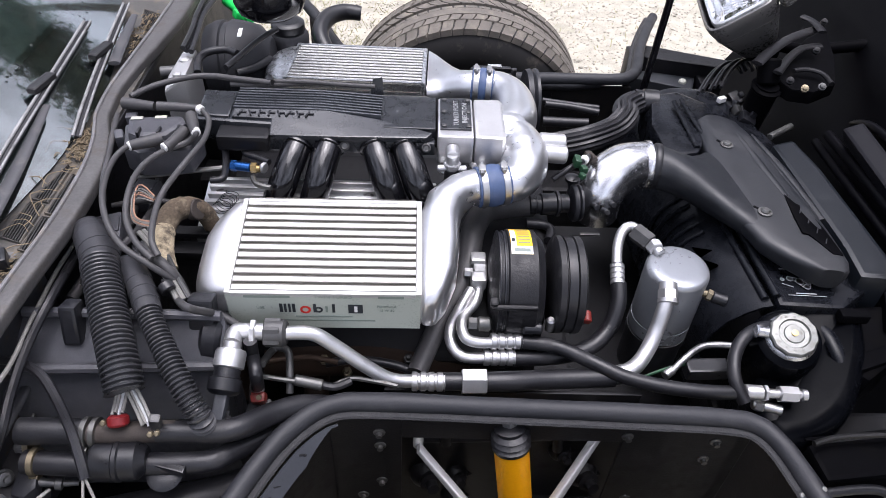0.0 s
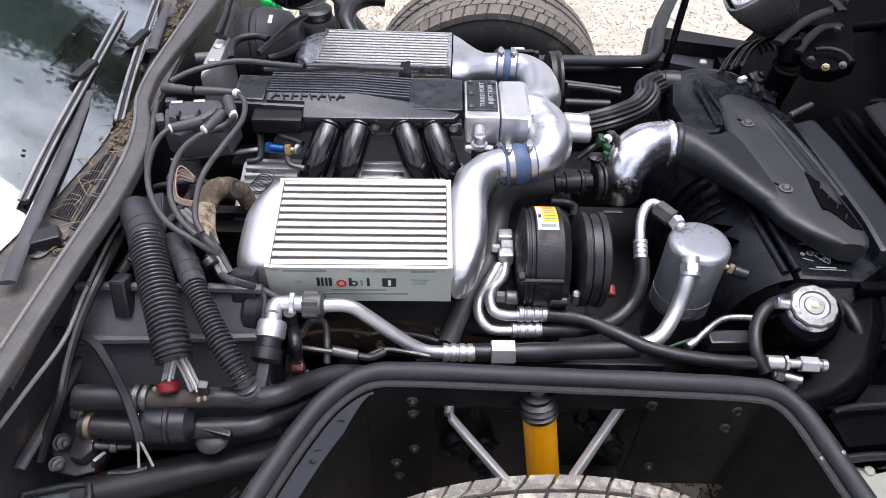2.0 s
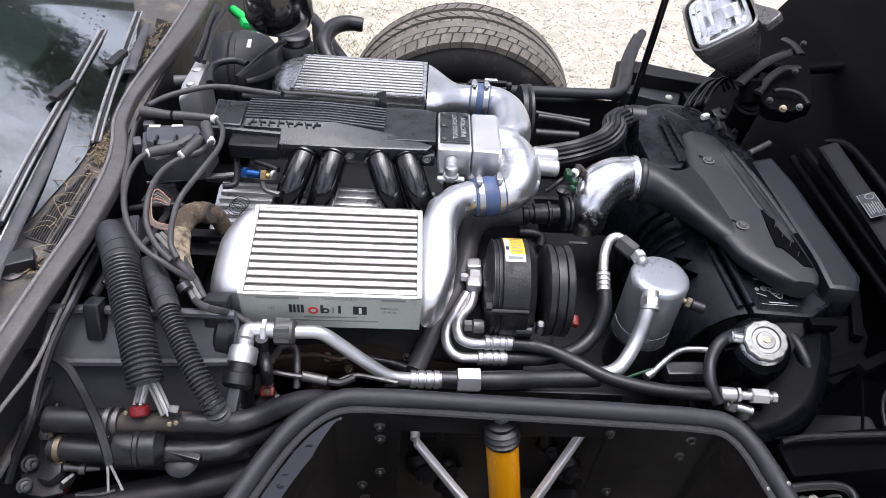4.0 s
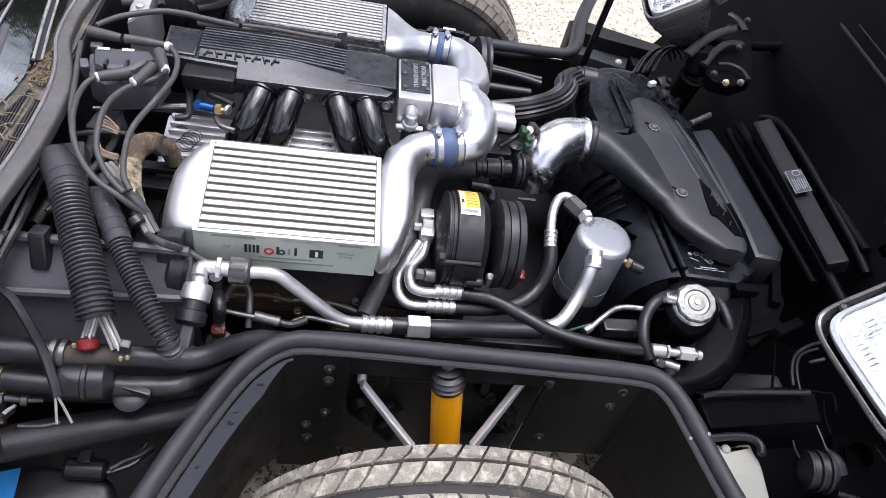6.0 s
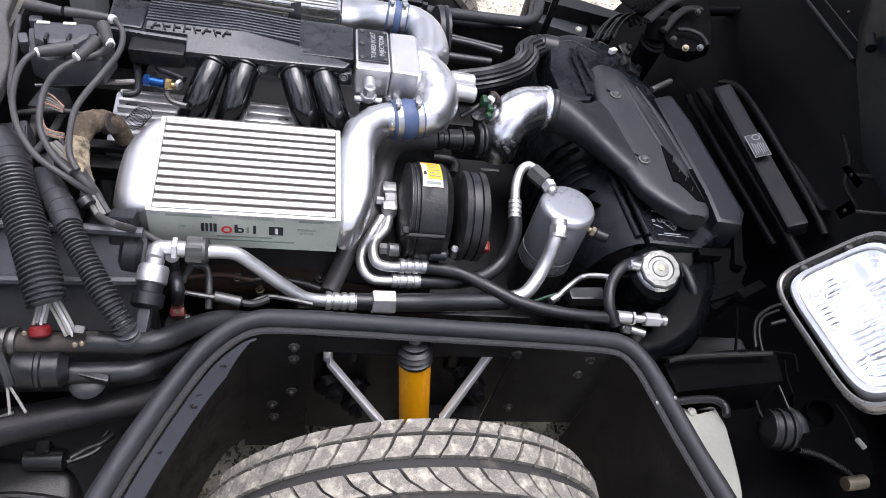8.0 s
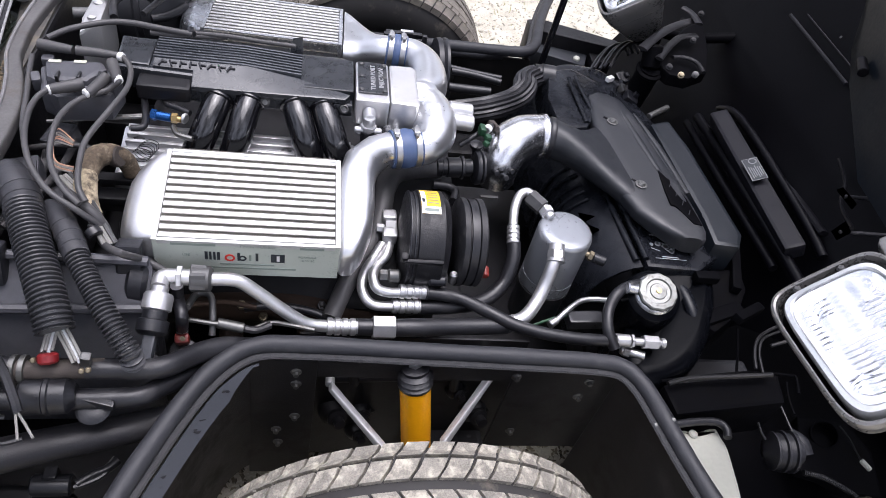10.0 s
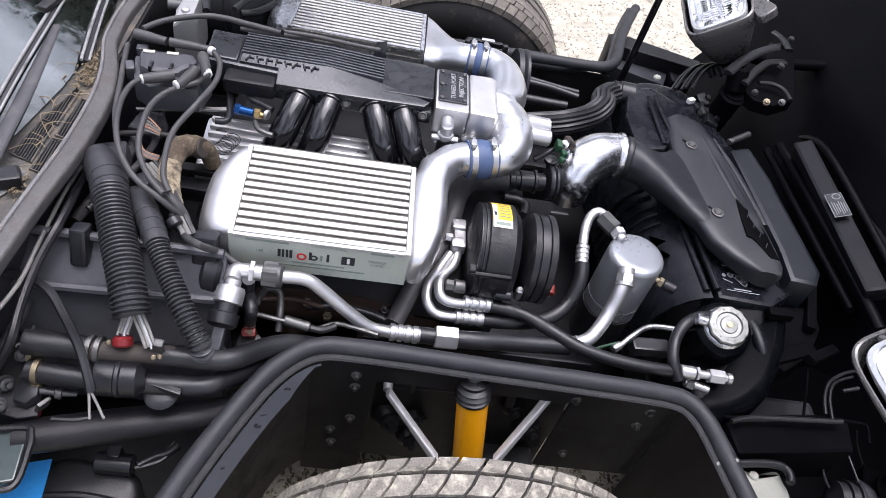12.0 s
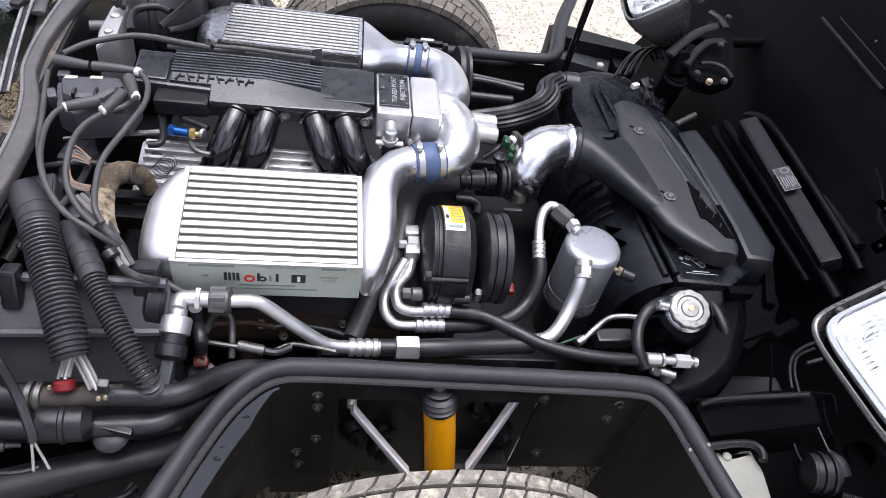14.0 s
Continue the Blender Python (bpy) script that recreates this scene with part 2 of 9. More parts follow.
plenum_black = mat("plenum_paint", (0.016, 0.018, 0.022), 0.3, var=0.3, scale=90, bump=0.1, dirt=(0.05, 0.055, 0.065), amount=0.12, spec=0.7, coat=0.3)
rib_grey = mat("worn_rib_tops", (0.075, 0.08, 0.09), 0.35, 0.3, var=0.3, scale=120, bump=0.1)
hood_black = mat("hood_paint", (0.0023, 0.0022, 0.0036), 0.4, var=0.25, scale=20, bump=0.04, dirt=(0.006, 0.006, 0.008), amount=0.2, spec=0.14)
alu = mat("brushed_aluminium", (0.58, 0.58, 0.585), 0.43, 0.9, var=0.08, scale=140, bump=0.12, dirt=(0.42, 0.42, 0.42), amount=0.12, dirt_scale=30)
cast = mat("cast_aluminium", (0.68, 0.68, 0.69), 0.36, 0.9, var=0.07, scale=60, bump=0.05, dirt=(0.5, 0.5, 0.51), amount=0.12, dirt_scale=14)
polish = mat("polished_aluminium", (0.72, 0.725, 0.74), 0.31, 0.95, var=0.05, scale=24, bump=0.06, rough_var=0.06, bump_scale=22)
dull_alu = mat("dim_far_aluminium", (0.5, 0.5, 0.49), 0.6, 0.5, var=0.1, scale=120, bump=0.1, dirt=(0.36, 0.355, 0.34), amount=0.3, dirt_scale=20)
bar_alu = mat("milled_aluminium_bar", (0.56, 0.56, 0.545), 0.52, 0.5, var=0.1, scale=120, bump=0.1, dirt=(0.42, 0.41, 0.38), amount=0.15, dirt_scale=30)
chrome = mat("chrome", (0.82, 0.82, 0.84), 0.26, 1.0, var=0.04, scale=20, bump=0.08, rough_var=0.04, bump_scale=18)
steel = mat("zinc_steel", (0.5, 0.5, 0.5), 0.38, 1.0, var=0.2, scale=200, bump=0.15, dirt=(0.2, 0.16, 0.12), amount=0.2, dirt_scale=40)
dark_steel = mat("oily_steel", (0.1, 0.1, 0.1), 0.5, 0.7, var=0.3, scale=120, bump=0.2)
fin_metal = mat("dark_fins", (0.3, 0.285, 0.25), 0.6, 0.3, var=0.3, scale=300, bump=0.1)
brass = mat("brass", (0.42, 0.3, 0.13), 0.35, 1.0, var=0.15, scale=150, bump=0.1)
blue_hose = mat("blue_silicone", (0.06, 0.095, 0.19), 0.5, var=0.15, scale=80, bump=0.15, dirt=(0.25, 0.28, 0.33), amount=0.25)
blue_metal = mat("blue_anodised", (0.015, 0.08, 0.26), 0.3, 0.7, var=0.1, scale=80)
yellow_paint = mat("yellow_paint", (0.85, 0.36, 0.0), 0.35, var=0.06, scale=60, bump=0.05, dirt=(0.4, 0.2, 0.03), amount=0.05)
yellow_label = mat("yellow_paper", (0.9, 0.55, 0.02), 0.5, var=0.06, scale=90)
white_label = mat("white_paper", (0.75, 0.75, 0.73), 0.5, var=0.05, scale=90)
pale_label = mat("pale_green_plate", (0.42, 0.455, 0.4), 0.32, var=0.05, scale=60, bump=0.03)
ink = mat("black_ink", (0.02, 0.025, 0.03), 0.5, var=0.05)
grey_ink = mat("grey_green_ink", (0.2, 0.24, 0.21), 0.5, var=0.05)
label_ink = mat("faded_silver_print", (0.2, 0.205, 0.21), 0.45, var=0.15, scale=200)
red_ink = mat("red_ink", (0.6, 0.03, 0.02), 0.45, var=0.05)
silver_ink = mat("silver_ink", (0.4, 0.41, 0.42), 0.45, var=0.15, scale=200)
red_plastic = mat("red_plastic", (0.19, 0.02, 0.014), 0.4, var=0.3, scale=90, dirt=(0.14, 0.06, 0.04), amount=0.35, dirt_scale=40)
green_plastic = mat("green_plastic", (0.016, 0.06, 0.028), 0.45, var=0.2)
bright_green = mat("bright_green_plastic", (0.02, 0.65, 0.12), 0.4, var=0.1)
white_plastic = mat("white_plastic", (0.7, 0.7, 0.68), 0.4, var=0.06, dirt=(0.35, 0.33, 0.28), amount=0.15)
milky = mat("milky_plastic", (0.47, 0.47, 0.4), 0.4, var=0.08, scale=20, dirt=(0.4, 0.38, 0.3), amount=0.2)
wrap = mat("heat_wrap", (0.4, 0.33, 0.22), 0.9, var=0.45, scale=50, bump=1.0, dirt=(0.05, 0.038, 0.027), amount=0.62, dirt_scale=13)
tyre_rubber = mat("tyre_rubber", (0.028, 0.0265, 0.026), 0.75, var=0.25, scale=70, bump=0.3, dirt=DUST, amount=0.2)
tread_rubber = mat("dusty_tread", (0.2, 0.186, 0.158), 0.85, var=0.55, scale=70, bump=0.9, dirt=(0.5, 0.465, 0.375), amount=0.5, dirt_scale=20)
far_tread = mat("dusty_far_tread", (0.15, 0.135, 0.115), 0.85, var=0.25, scale=80, bump=0.4, dirt=(0.27, 0.24, 0.19), amount=0.4)
cowl_plastic = mat("sun_bleached_cowl", (0.15, 0.148, 0.15), 0.55, var=0.35, scale=40, bump=0.3, dirt=(0.24, 0.205, 0.155), amount=0.35, dirt_scale=9)
cowl_rubber = mat("weathered_seal", (0.08, 0.077, 0.076), 0.5, var=0.4, scale=40, bump=0.4, dirt=(0.085, 0.068, 0.052), amount=0.35, dirt_scale=7)
duct_grey = mat("dusty_duct_plastic", (0.0135, 0.015, 0.0185), 0.42, var=0.25, scale=60, bump=0.2, dirt=(0.026, 0.0275, 0.031), amount=0.4, dirt_scale=5)
debris = mat("dead_leaves", (0.16, 0.125, 0.078), 0.9, var=0.4, scale=150, bump=0.6)
well_black = mat("splashed_well_coating", (0.0078, 0.0072, 0.0076), 0.5, var=0.4, scale=50, bump=0.35, dirt=(0.022, 0.019, 0.0165), amount=0.4, dirt_scale=5, spec=0.3)
cowl_dark = mat("dusty_cowl_panel", (0.07, 0.066, 0.06), 0.6, var=0.4, scale=40, bump=0.4, dirt=(0.19, 0.155, 0.11), amount=0.42, dirt_scale=8)
corner_grey = mat("dusty_bracket_paint", (0.0085, 0.0085, 0.0095), 0.45, var=0.35, scale=60, bump=0.25, dirt=(0.03, 0.028, 0.026), amount=0.3)
grey_panel = mat("grey_flange", (0.037, 0.0405, 0.048), 0.5, var=0.15, scale=50, bump=0.1, dirt=(0.01, 0.01, 0.01), amount=0.1, dirt_scale=45)
bezel_grey = mat("lamp_bezel_paint", (0.2, 0.195, 0.19), 0.3, 0.6, var=0.15, scale=30, bump=0.06, dirt=(0.1, 0.08, 0.06), amount=0.15)
can_alu = mat("drawn_aluminium", (0.33, 0.345, 0.37), 0.3, 0.6, var=0.06, scale=20, bump=0.02, dirt=(0.25, 0.26, 0.28), amount=0.12, dirt_scale=4, rough_var=0.05)
arm_alu = mat("dull_forged_aluminium", (0.42, 0.42, 0.42), 0.5, 0.6, var=0.1, scale=60, bump=0.08)
satin_alu = mat("satin_aluminium", (0.62, 0.63, 0.65), 0.29, 0.95, var=0.12, scale=140, bump=0.15, dirt=(0.3, 0.31, 0.33), amount=0.25, dirt_scale=20)
lens_rim = mat("thick_pale_glass", (0.62, 0.64, 0.65), 0.2, 0.5, var=0.1, scale=40, bump=0.02)
reflector = mat("lamp_reflector", (0.82, 0.84, 0.87), 0.22, 1.0, var=0.02, scale=10, bump=0.0)
blue_film = mat("blue_label", (0.05, 0.36, 0.85), 0.18, var=0.12, scale=30, bump=0.1)
dash = mat("dash_vinyl", (0.03, 0.03, 0.032), 0.7, var=0.2)
tan_wire = mat("copper_wire", (0.45, 0.25, 0.17), 0.5, var=0.2)
shroud_black = mat("shroud_plastic", (0.0085, 0.0095, 0.0125), 0.27, var=0.3, scale=70, bump=0.06, dirt=(0.014, 0.0155, 0.02), amount=0.3, dirt_scale=7, spec=0.2)
# black with the shade of deep places put into its colour
deep_black = mat("shade_darkened_black", (0.0032, 0.0032, 0.004), 0.5, var=0.3, scale=40, bump=0.1, dirt=(0.006, 0.0055, 0.005), amount=0.3, spec=0.02)
slab_blue = mat("blue_black_moulding", (0.007, 0.0095, 0.0135), 0.42, var=0.2, scale=50, bump=0.1, dirt=(0.022, 0.025, 0.03), amount=0.25, spec=0.5)
dash_green = mat("grey_green_pad", (0.2, 0.24, 0.23), 0.7, var=0.2, scale=8, bump=0.1)
burnt_wrap = mat("scorched_wrap", (0.1, 0.075, 0.05), 0.9, var=0.6, scale=40, bump=1.0, dirt=(0.3, 0.25, 0.17), amount=0.3, dirt_scale=22)
straw = mat("dry_straw", (0.24, 0.19, 0.125), 0.85, var=0.35, scale=60)
cap_metal = mat("dull_plated_steel", (0.15, 0.15, 0.145), 0.42, 0.85, var=0.2, scale=150, bump=0.2, dirt=(0.18, 0.16, 0.13), amount=0.25, dirt_scale=35)
old_brass = mat("tarnished_brass", (0.26, 0.22, 0.15), 0.45, 0.9, var=0.3, scale=150, bump=0.2)
dark_red = mat("dark_red_plastic", (0.17, 0.01, 0.012), 0.4, var=0.25, scale=90)
case_grey = mat("heater_case_plastic", (0.062, 0.063, 0.072), 0.42, var=0.25, scale=110, bump=0.15, dirt=(0.05, 0.05, 0.057), amount=0.4, dirt_scale=6)
conduit_grey = mat("corrugated_plastic", (0.038, 0.0385, 0.042), 0.32, var=0.2, scale=60, bump=0.1, dirt=(0.055, 0.054, 0.054), amount=0.3)
tape_black = mat("black_cloth_tape", (0.03, 0.03, 0.034), 0.45, var=0.3, scale=60, bump=0.25, dirt=(0.055, 0.053, 0.053), amount=0.3)
lead_rubber = mat("grey_black_lead_rubber", (0.05, 0.0485, 0.05), 0.5, var=0.25, scale=60, bump=0.15, dirt=(0.085, 0.08, 0.075), amount=0.3)
drop_dark = mat("dirty_drop", (0.03, 0.035, 0.035), 0.15, var=0.2)
wire_grey = mat("grey_wire", (0.2, 0.195, 0.18), 0.5, var=0.25, scale=120)
dark_rust = mat("dark_rust", (0.05, 0.03, 0.02), 0.75, 0.3, var=0.4, scale=90, bump=0.4)
stained_paint = mat("rust_stained_paint", (0.03, 0.031, 0.036), 0.5, var=0.4, scale=30, bump=0.3, dirt=(0.11, 0.08, 0.05), amount=0.34, dirt_scale=7)
cap_silver = mat("worn_plated_cap", (0.2, 0.205, 0.195), 0.42, 0.8, var=0.2, scale=150, bump=0.2, dirt=(0.2, 0.19, 0.16), amount=0.3, dirt_scale=35)
comp_black = mat("dusty_compressor_paint", (0.0115, 0.0115, 0.0135), 0.44, var=0.4, scale=45, bump=0.45, dirt=(0.036, 0.035, 0.036), amount=0.42, dirt_scale=14, spec=0.4)
tank_black = mat("black_tank_plastic", (0.0022, 0.0025, 0.0036), 0.22, var=0.3, scale=60, bump=0.02, dirt=(0.004, 0.004, 0.0055), amount=0.2, spec=0.05)
rust = mat("rusty_pipe", (0.06, 0.05, 0.044), 0.7, 0.4, var=0.4, scale=120, bump=0.3)


def glass_mat(name, col, rough=0.0, ior=1.5):
    m = bpy.data.materials.new(name)
    m.use_nodes = True
    nt = m.node_tree
    b = nt.nodes["Principled BSDF"]
    b.inputs["Base Color"].default_value = (*col, 1)
    b.inputs["Transmission Weight"].default_value = 1.0
    b.inputs["Roughness"].default_value = rough
    b.inputs["IOR"].default_value = ior
    return m


windscreen_glass = glass_mat("tinted_glass", (0.5, 0.62, 0.6), 0.035, 2.6)
lens_glass = glass_mat("lens_glass", (0.95, 0.97, 1.0), 0.05)


def ground_mat():
    m = mat("gravel_ground", (0.46, 0.43, 0.35), 0.9, var=0.45, scale=30, bump=0.6, dirt=(0.22, 0.22, 0.11), amount=0.14, dirt_scale=0.8)
    return m


gravel = ground_mat()

# ---- setting: ground ----
MID = 0.755  # the car's centre line in y
bm = bmesh.new()
bmesh.ops.create_grid(bm, x_segments=2, y_segments=2, size=150)
solo("ground", bm, gravel, "pale gravel yard with sparse grass", "ground", "structure")


# ---- wheel wells: seal, lip and panels, mirrored on the far side ----
RAIL = [(-0.445, -0.12, 0.61), (-0.395, 0.0, 0.625), (-0.362, 0.085, 0.63), (-0.314, 0.188, 0.635), (-0.275, 0.25, 0.635), (-0.225, 0.288, 0.635), (-0.15, 0.294, 0.635), (0.04, 0.289, 0.635), (0.22, 0.284, 0.635), (0.34, 0.279, 0.635), (0.385, 0.268, 0.635), (0.41, 0.235, 0.635), (0.427, 0.18, 0.634), (0.45, 0.1, 0.63), (0.49, -0.01, 0.62), (0.54, -0.13, 0.605)]


def flip(p):
    return (p[0], 2 * MID - p[1], p[2])


def inset(path, k, z):
    out = []
    for i, p in enumerate(path):
        d = path[min(i + 1, len(path) - 1)] - path[max(i - 1, 0)]
        s = V((d.y, -d.x, 0)).normalized() * k
        out.append(V((p.x + s.x, p.y + s.y, p.z + z)))
    return out


def wheel_well(side, label):
    path = inset(smooth_path(RAIL, 6), -0.001, 0.0)
    mirrored = (lambda q: V(flip(q))) if side else (lambda q: V(q))
    well = thing("wheel_well", mirrored(V((0.05, 0.3, 0.3))), label, "wheel well")
    well["kind"] = "structure"
    seal_path = [mirrored(p) for p in path]
    bm = bmesh.new()
    sweep(bm, seal_path, [0.0142 + 0.0006 * math.sin(0.9 * i) * math.sin(0.37 * i) for i in range(len(seal_path))], 18)
    part("rubber_seal", bm, seal, well)
    lip = [mirrored(p) for p in inset(path, 0.0165, -0.007)]
    bm = bmesh.new()
    lip = resample(lip, 0.004)
    sweep(bm, lip, [0.0066 + 0.0008 * (i % 2) for i in range(len(lip))], 8, True, 0.6)
    part("felt_strip", bm, felt, well, "fuzzy dark grey strip")
    panel_top = inset(path, 0.012, -0.018)
    n = len(panel_top)
    left, mid, right = panel_top[:30], panel_top[29:61], panel_top[60:]
    for name, run in (("rear_liner", left), ("front_liner", right)):
        bm = bmesh.new()
        curtain(bm, [mirrored(p) for p in run], lambda p: float(np.interp(min(p.y, 2 * MID - p.y), (-0.1, 0.06, 0.24), (0.12, 0.16, 0.27))), -0.005 if side else 0.005)
        part(name, bm, well_black, well)
    # the inner wall has an opening for the suspension
    y = mid[0].y + 0.006
    for name, x0, x1, z0, z1 in (("inner_panel", -0.235, -0.125, 0.23, 0.617), ("inner_panel", 0.205, 0.395, 0.34, 0.617), ("top_panel", -0.125, 0.205, 0.572, 0.617)):
        bm = bmesh.new()
        box(bm, mirrored(V(((x0 + x1) / 2, y, (z0 + z1) / 2))), (x1 - x0, 0.006, z1 - z0), bevel=0.0015)
        part(name, bm, well_black, well)
    return well


near_well = wheel_well(0, "black wheel well with a rubber top seal")
wheel_well(1, "far black wheel well with a rubber top seal")

# grey torn flange beside the near seal
bm = bmesh.new()
run = smooth_path(RAIL, 6)[:31]
fl = inset(run, 0.0225, -0.0135)
fo = [p.lerp(q, 1.0 if i < 23 else max(0.12, 1 - (i - 22) / 8)) for i, (p, q) in enumerate(zip(fl, inset(run, 0.04, -0.034)))]
for k in range(len(fl) - 1):
    q = [bm.verts.new(p) for p in (fl[k], fl[k + 1], fo[k + 1], fo[k])]
    bm.faces.new(q)
bmesh.ops.remove_doubles(bm, verts=bm.verts, dist=1e-4)
bmesh.ops.solidify(bm, geom=bm.faces, thickness=0.003)
part("flange", bm, grey_panel, near_well, "grey flange with torn patches of black coating")
random.seed(2)
for k in range(11):
    i = random.randrange(2, len(fl) - 2)
    p = fl[i].lerp(fo[i], random.uniform(0.25, 1.0))
    d = (fo[i] - fl[i]).normalized()
    bm = bmesh.new()
    blob(bm, [(random.uniform(0.003, 0.011) * math.cos(a), random.uniform(0.002, 0.006) * math.sin(a)) for a in (6.283 * j / 7 for j in range(7))], 0, 0.0012, 0.0005, 2, Matrix.Translation(p + V((0, 0, 0.002))) @ pose(0, 0, 0, 20, 25, 60 + random.uniform(-20, 20)))
    part("coating_patch", bm, dull, near_well)

# bolts on the well panel
bm = bmesh.new()
lathe(bm, (0, 0, 0), (0, -1, 0), [(0.0135, 0), (0.0135, 0.0018), (0.009, 0.0025), (0.009, 0.009), (0.0075, 0.01), (0.0045, 0.0102), (0.0045, 0.016), (0, 0.0165)], 12)
bolt_mesh = mesh_of("bolt", bm, cap_metal)
for p in [(-0.158, 0.284, 0.586), (-0.157, 0.284, 0.551), (-0.187, 0.284, 0.400), (-0.183, 0.284, 0.354), (-0.156, 0.284, 0.447), (0.339, 0.284, 0.529), (0.424, 0.284, 0.445), (0.440, 0.284, 0.387), (0.245, 0.284, 0.403), (0.209, 0.284, 0.588), (0.344, 0.284, 0.578)]:
    share("bolt", bolt_mesh, near_well, p)
bm = bmesh.new()
lathe(bm, (0, 0, 0), (0, -0.4, 1), [(0.0042, 0), (0.0042, 0.0015), (0.003, 0.003), (0, 0.0035)], 12)
rivet_mesh = mesh_of("rivet", bm, cap_silver)
for p in ((0.437, 0.166, 0.645), (0.414, 0.166, 0.628)):
    share("rivet", rivet_mesh, near_well, p)


# ---- bay structure: firewall, floor, rails ----
bm = bmesh.new()
box(bm, (-0.68, 0.965, 0.5), (0.08, 1.08, 0.56), bevel=0.01)
solo("firewall", bm, dull, "black firewall of the engine bay", "firewall", "structure")
for y0 in (0.40, 2 * MID - 0.40):
    bm = bmesh.new()
    box(bm, (0.05, y0, 0.36), (1.5, 0.09, 0.12), bevel=0.012)
    solo("frame_rail", bm, dull, "black steel frame rail along the engine bay", "frame rail", "structure")
bm = bmesh.new()
box(bm, (0.52, MID, 0.3), (0.1, 1.2, 0.1), bevel=0.012)
box(bm, (0.15, MID, 0.22), (0.16, 0.9, 0.1), bevel=0.012)
# added upright plate: a dark backing for the shaded space behind the shock
box(bm, (0.045, 0.351, 0.38), (0.4, 0.006, 0.42), bevel=0.002)
solo("crossmember", bm, dull, "black steel front crossmember under the engine with an added dark plate", "crossmember", "structure")


bm = bmesh.new()
box(bm, (-0.46, 1.17, 0.4), (0.4, 0.02, 0.5), bevel=0.006)
solo("inner_panel", bm, dull, "black inner panel on the far side of the bay", "panel", "structure")

# ---- tyres ----
def wheel(cx, cy, cz, R, steer, tread_material, label, pitch=56):
    w = thing("wheel", (cx, cy, cz), label, "wheel", "front wheels")
    m = Matrix.Translation((cx, cy, cz)) @ Matrix.Rotation(steer, 4, "Z")
    half = 0.128
    prof = [(0.205, -0.1), (0.225, -0.118), (0.262, -0.128), (0.295, -0.124), (R - 0.018, -0.112), (R - 0.008, -0.098), (R - 0.007, 0.0), (R - 0.008, 0.098), (R - 0.018, 0.112), (0.295, 0.124), (0.262, 0.128), (0.225, 0.118), (0.205, 0.1)]
    bm = bmesh.new()
    lathe(bm, (0, 0, 0), (0, 1, 0), prof, 96)
    bmesh.ops.transform(bm, matrix=m, verts=bm.verts)
    part("tyre", bm, tyre_rubber, w)
    # tread rows: start, end across the tyre, slant of the cuts, bend, shift, share of a pitch that is block
    rows = ((0.0925, 0.12, 0.42, 0.0, 0.42, 0.92), (0.058, 0.0895, 0.48, 0.05, -0.08, 0.92), (0.009, 0.0435, -0.85, -0.14, 0.3, 0.92), (-0.02, -0.005, 0.0, 0.0, 0.6, 0.9), (-0.052, -0.02, 0.0, 0.0, 0.6, 1.0), (-0.085, -0.0545, 0.3, 0.05, 0.1, 0.92), (-0.12, -0.0875, 0.3, 0.0, 0.4, 0.92))
    bm = bmesh.new()
    for a, b, slant, bend, shift, fill in rows:
        for k in range(pitch):
            step = 2 * math.pi / pitch
            jog = 0.05 * math.sin(2.4 * k)  # the pitch varies round the tyre
            t0, t1 = (k + shift + (jog if fill < 1 else 0)) * step, (k + shift + fill + (0.05 * math.sin(2.4 * (k + 1)) if fill < 1 else 0)) * step
            mid = (a + b) / 2
            low, top = [], []
            for s, (t, y) in enumerate(((t0, a), (t1, a), (t1 + (slant / 2 + bend) * step, mid), (t1 + slant * step, b), (t0 + slant * step, b), (t0 + (slant / 2 + bend) * step, mid))):
                drop = 0.011 if abs(y) > 0.1 else 0.0
                for ring, r, e in ((low, R - 0.016 - drop, 0), (top, R - drop, 0.0012 if fill < 1 else 0.0)):
                    tt = t + (e / R if s in (0, 4, 5) else -e / R)
                    yy = y + (e if y == a else -e if y == b else 0)
                    ring.append(bm.verts.new(m @ V((r * math.sin(tt), yy, r * math.cos(tt)))))
            for q in ((0, 1, 2, 5), (5, 2, 3, 4)):
                bm.faces.new([top[i] for i in q])
            for i in range(6):
                bm.faces.new((low[i], low[(i + 1) % 6], top[(i + 1) % 6], top[i]))
    bmesh.ops.recalc_face_normals(bm, faces=bm.faces)
    tread = part("tread", bm, tread_material, w, "dusty tread blocks")
    tread["kind"] = "stuff"
    bm = bmesh.new()
    lathe(bm, (0, 0, 0), (0, 1, 0), [(0.04, -0.05), (0.19, -0.03), (0.205, -0.1), (0.212, -0.1), (0.212, 0.1), (0.2, 0.1), (0.19, 0.0), (0.04, -0.02)], 48)
    bmesh.ops.transform(bm, matrix=m, verts=bm.verts)
    part("rim", bm, cast, w)
    return w


wheel(0.045, 0.0, 0.332, 0.338, 0.0, tread_rubber, "dusty road tyre with worn muddy tread blocks")
wheel(0.01, 2 * MID, 0.338, 0.345, radians(0), far_tread, "dry dusty road tyre standing on gravel", 66)


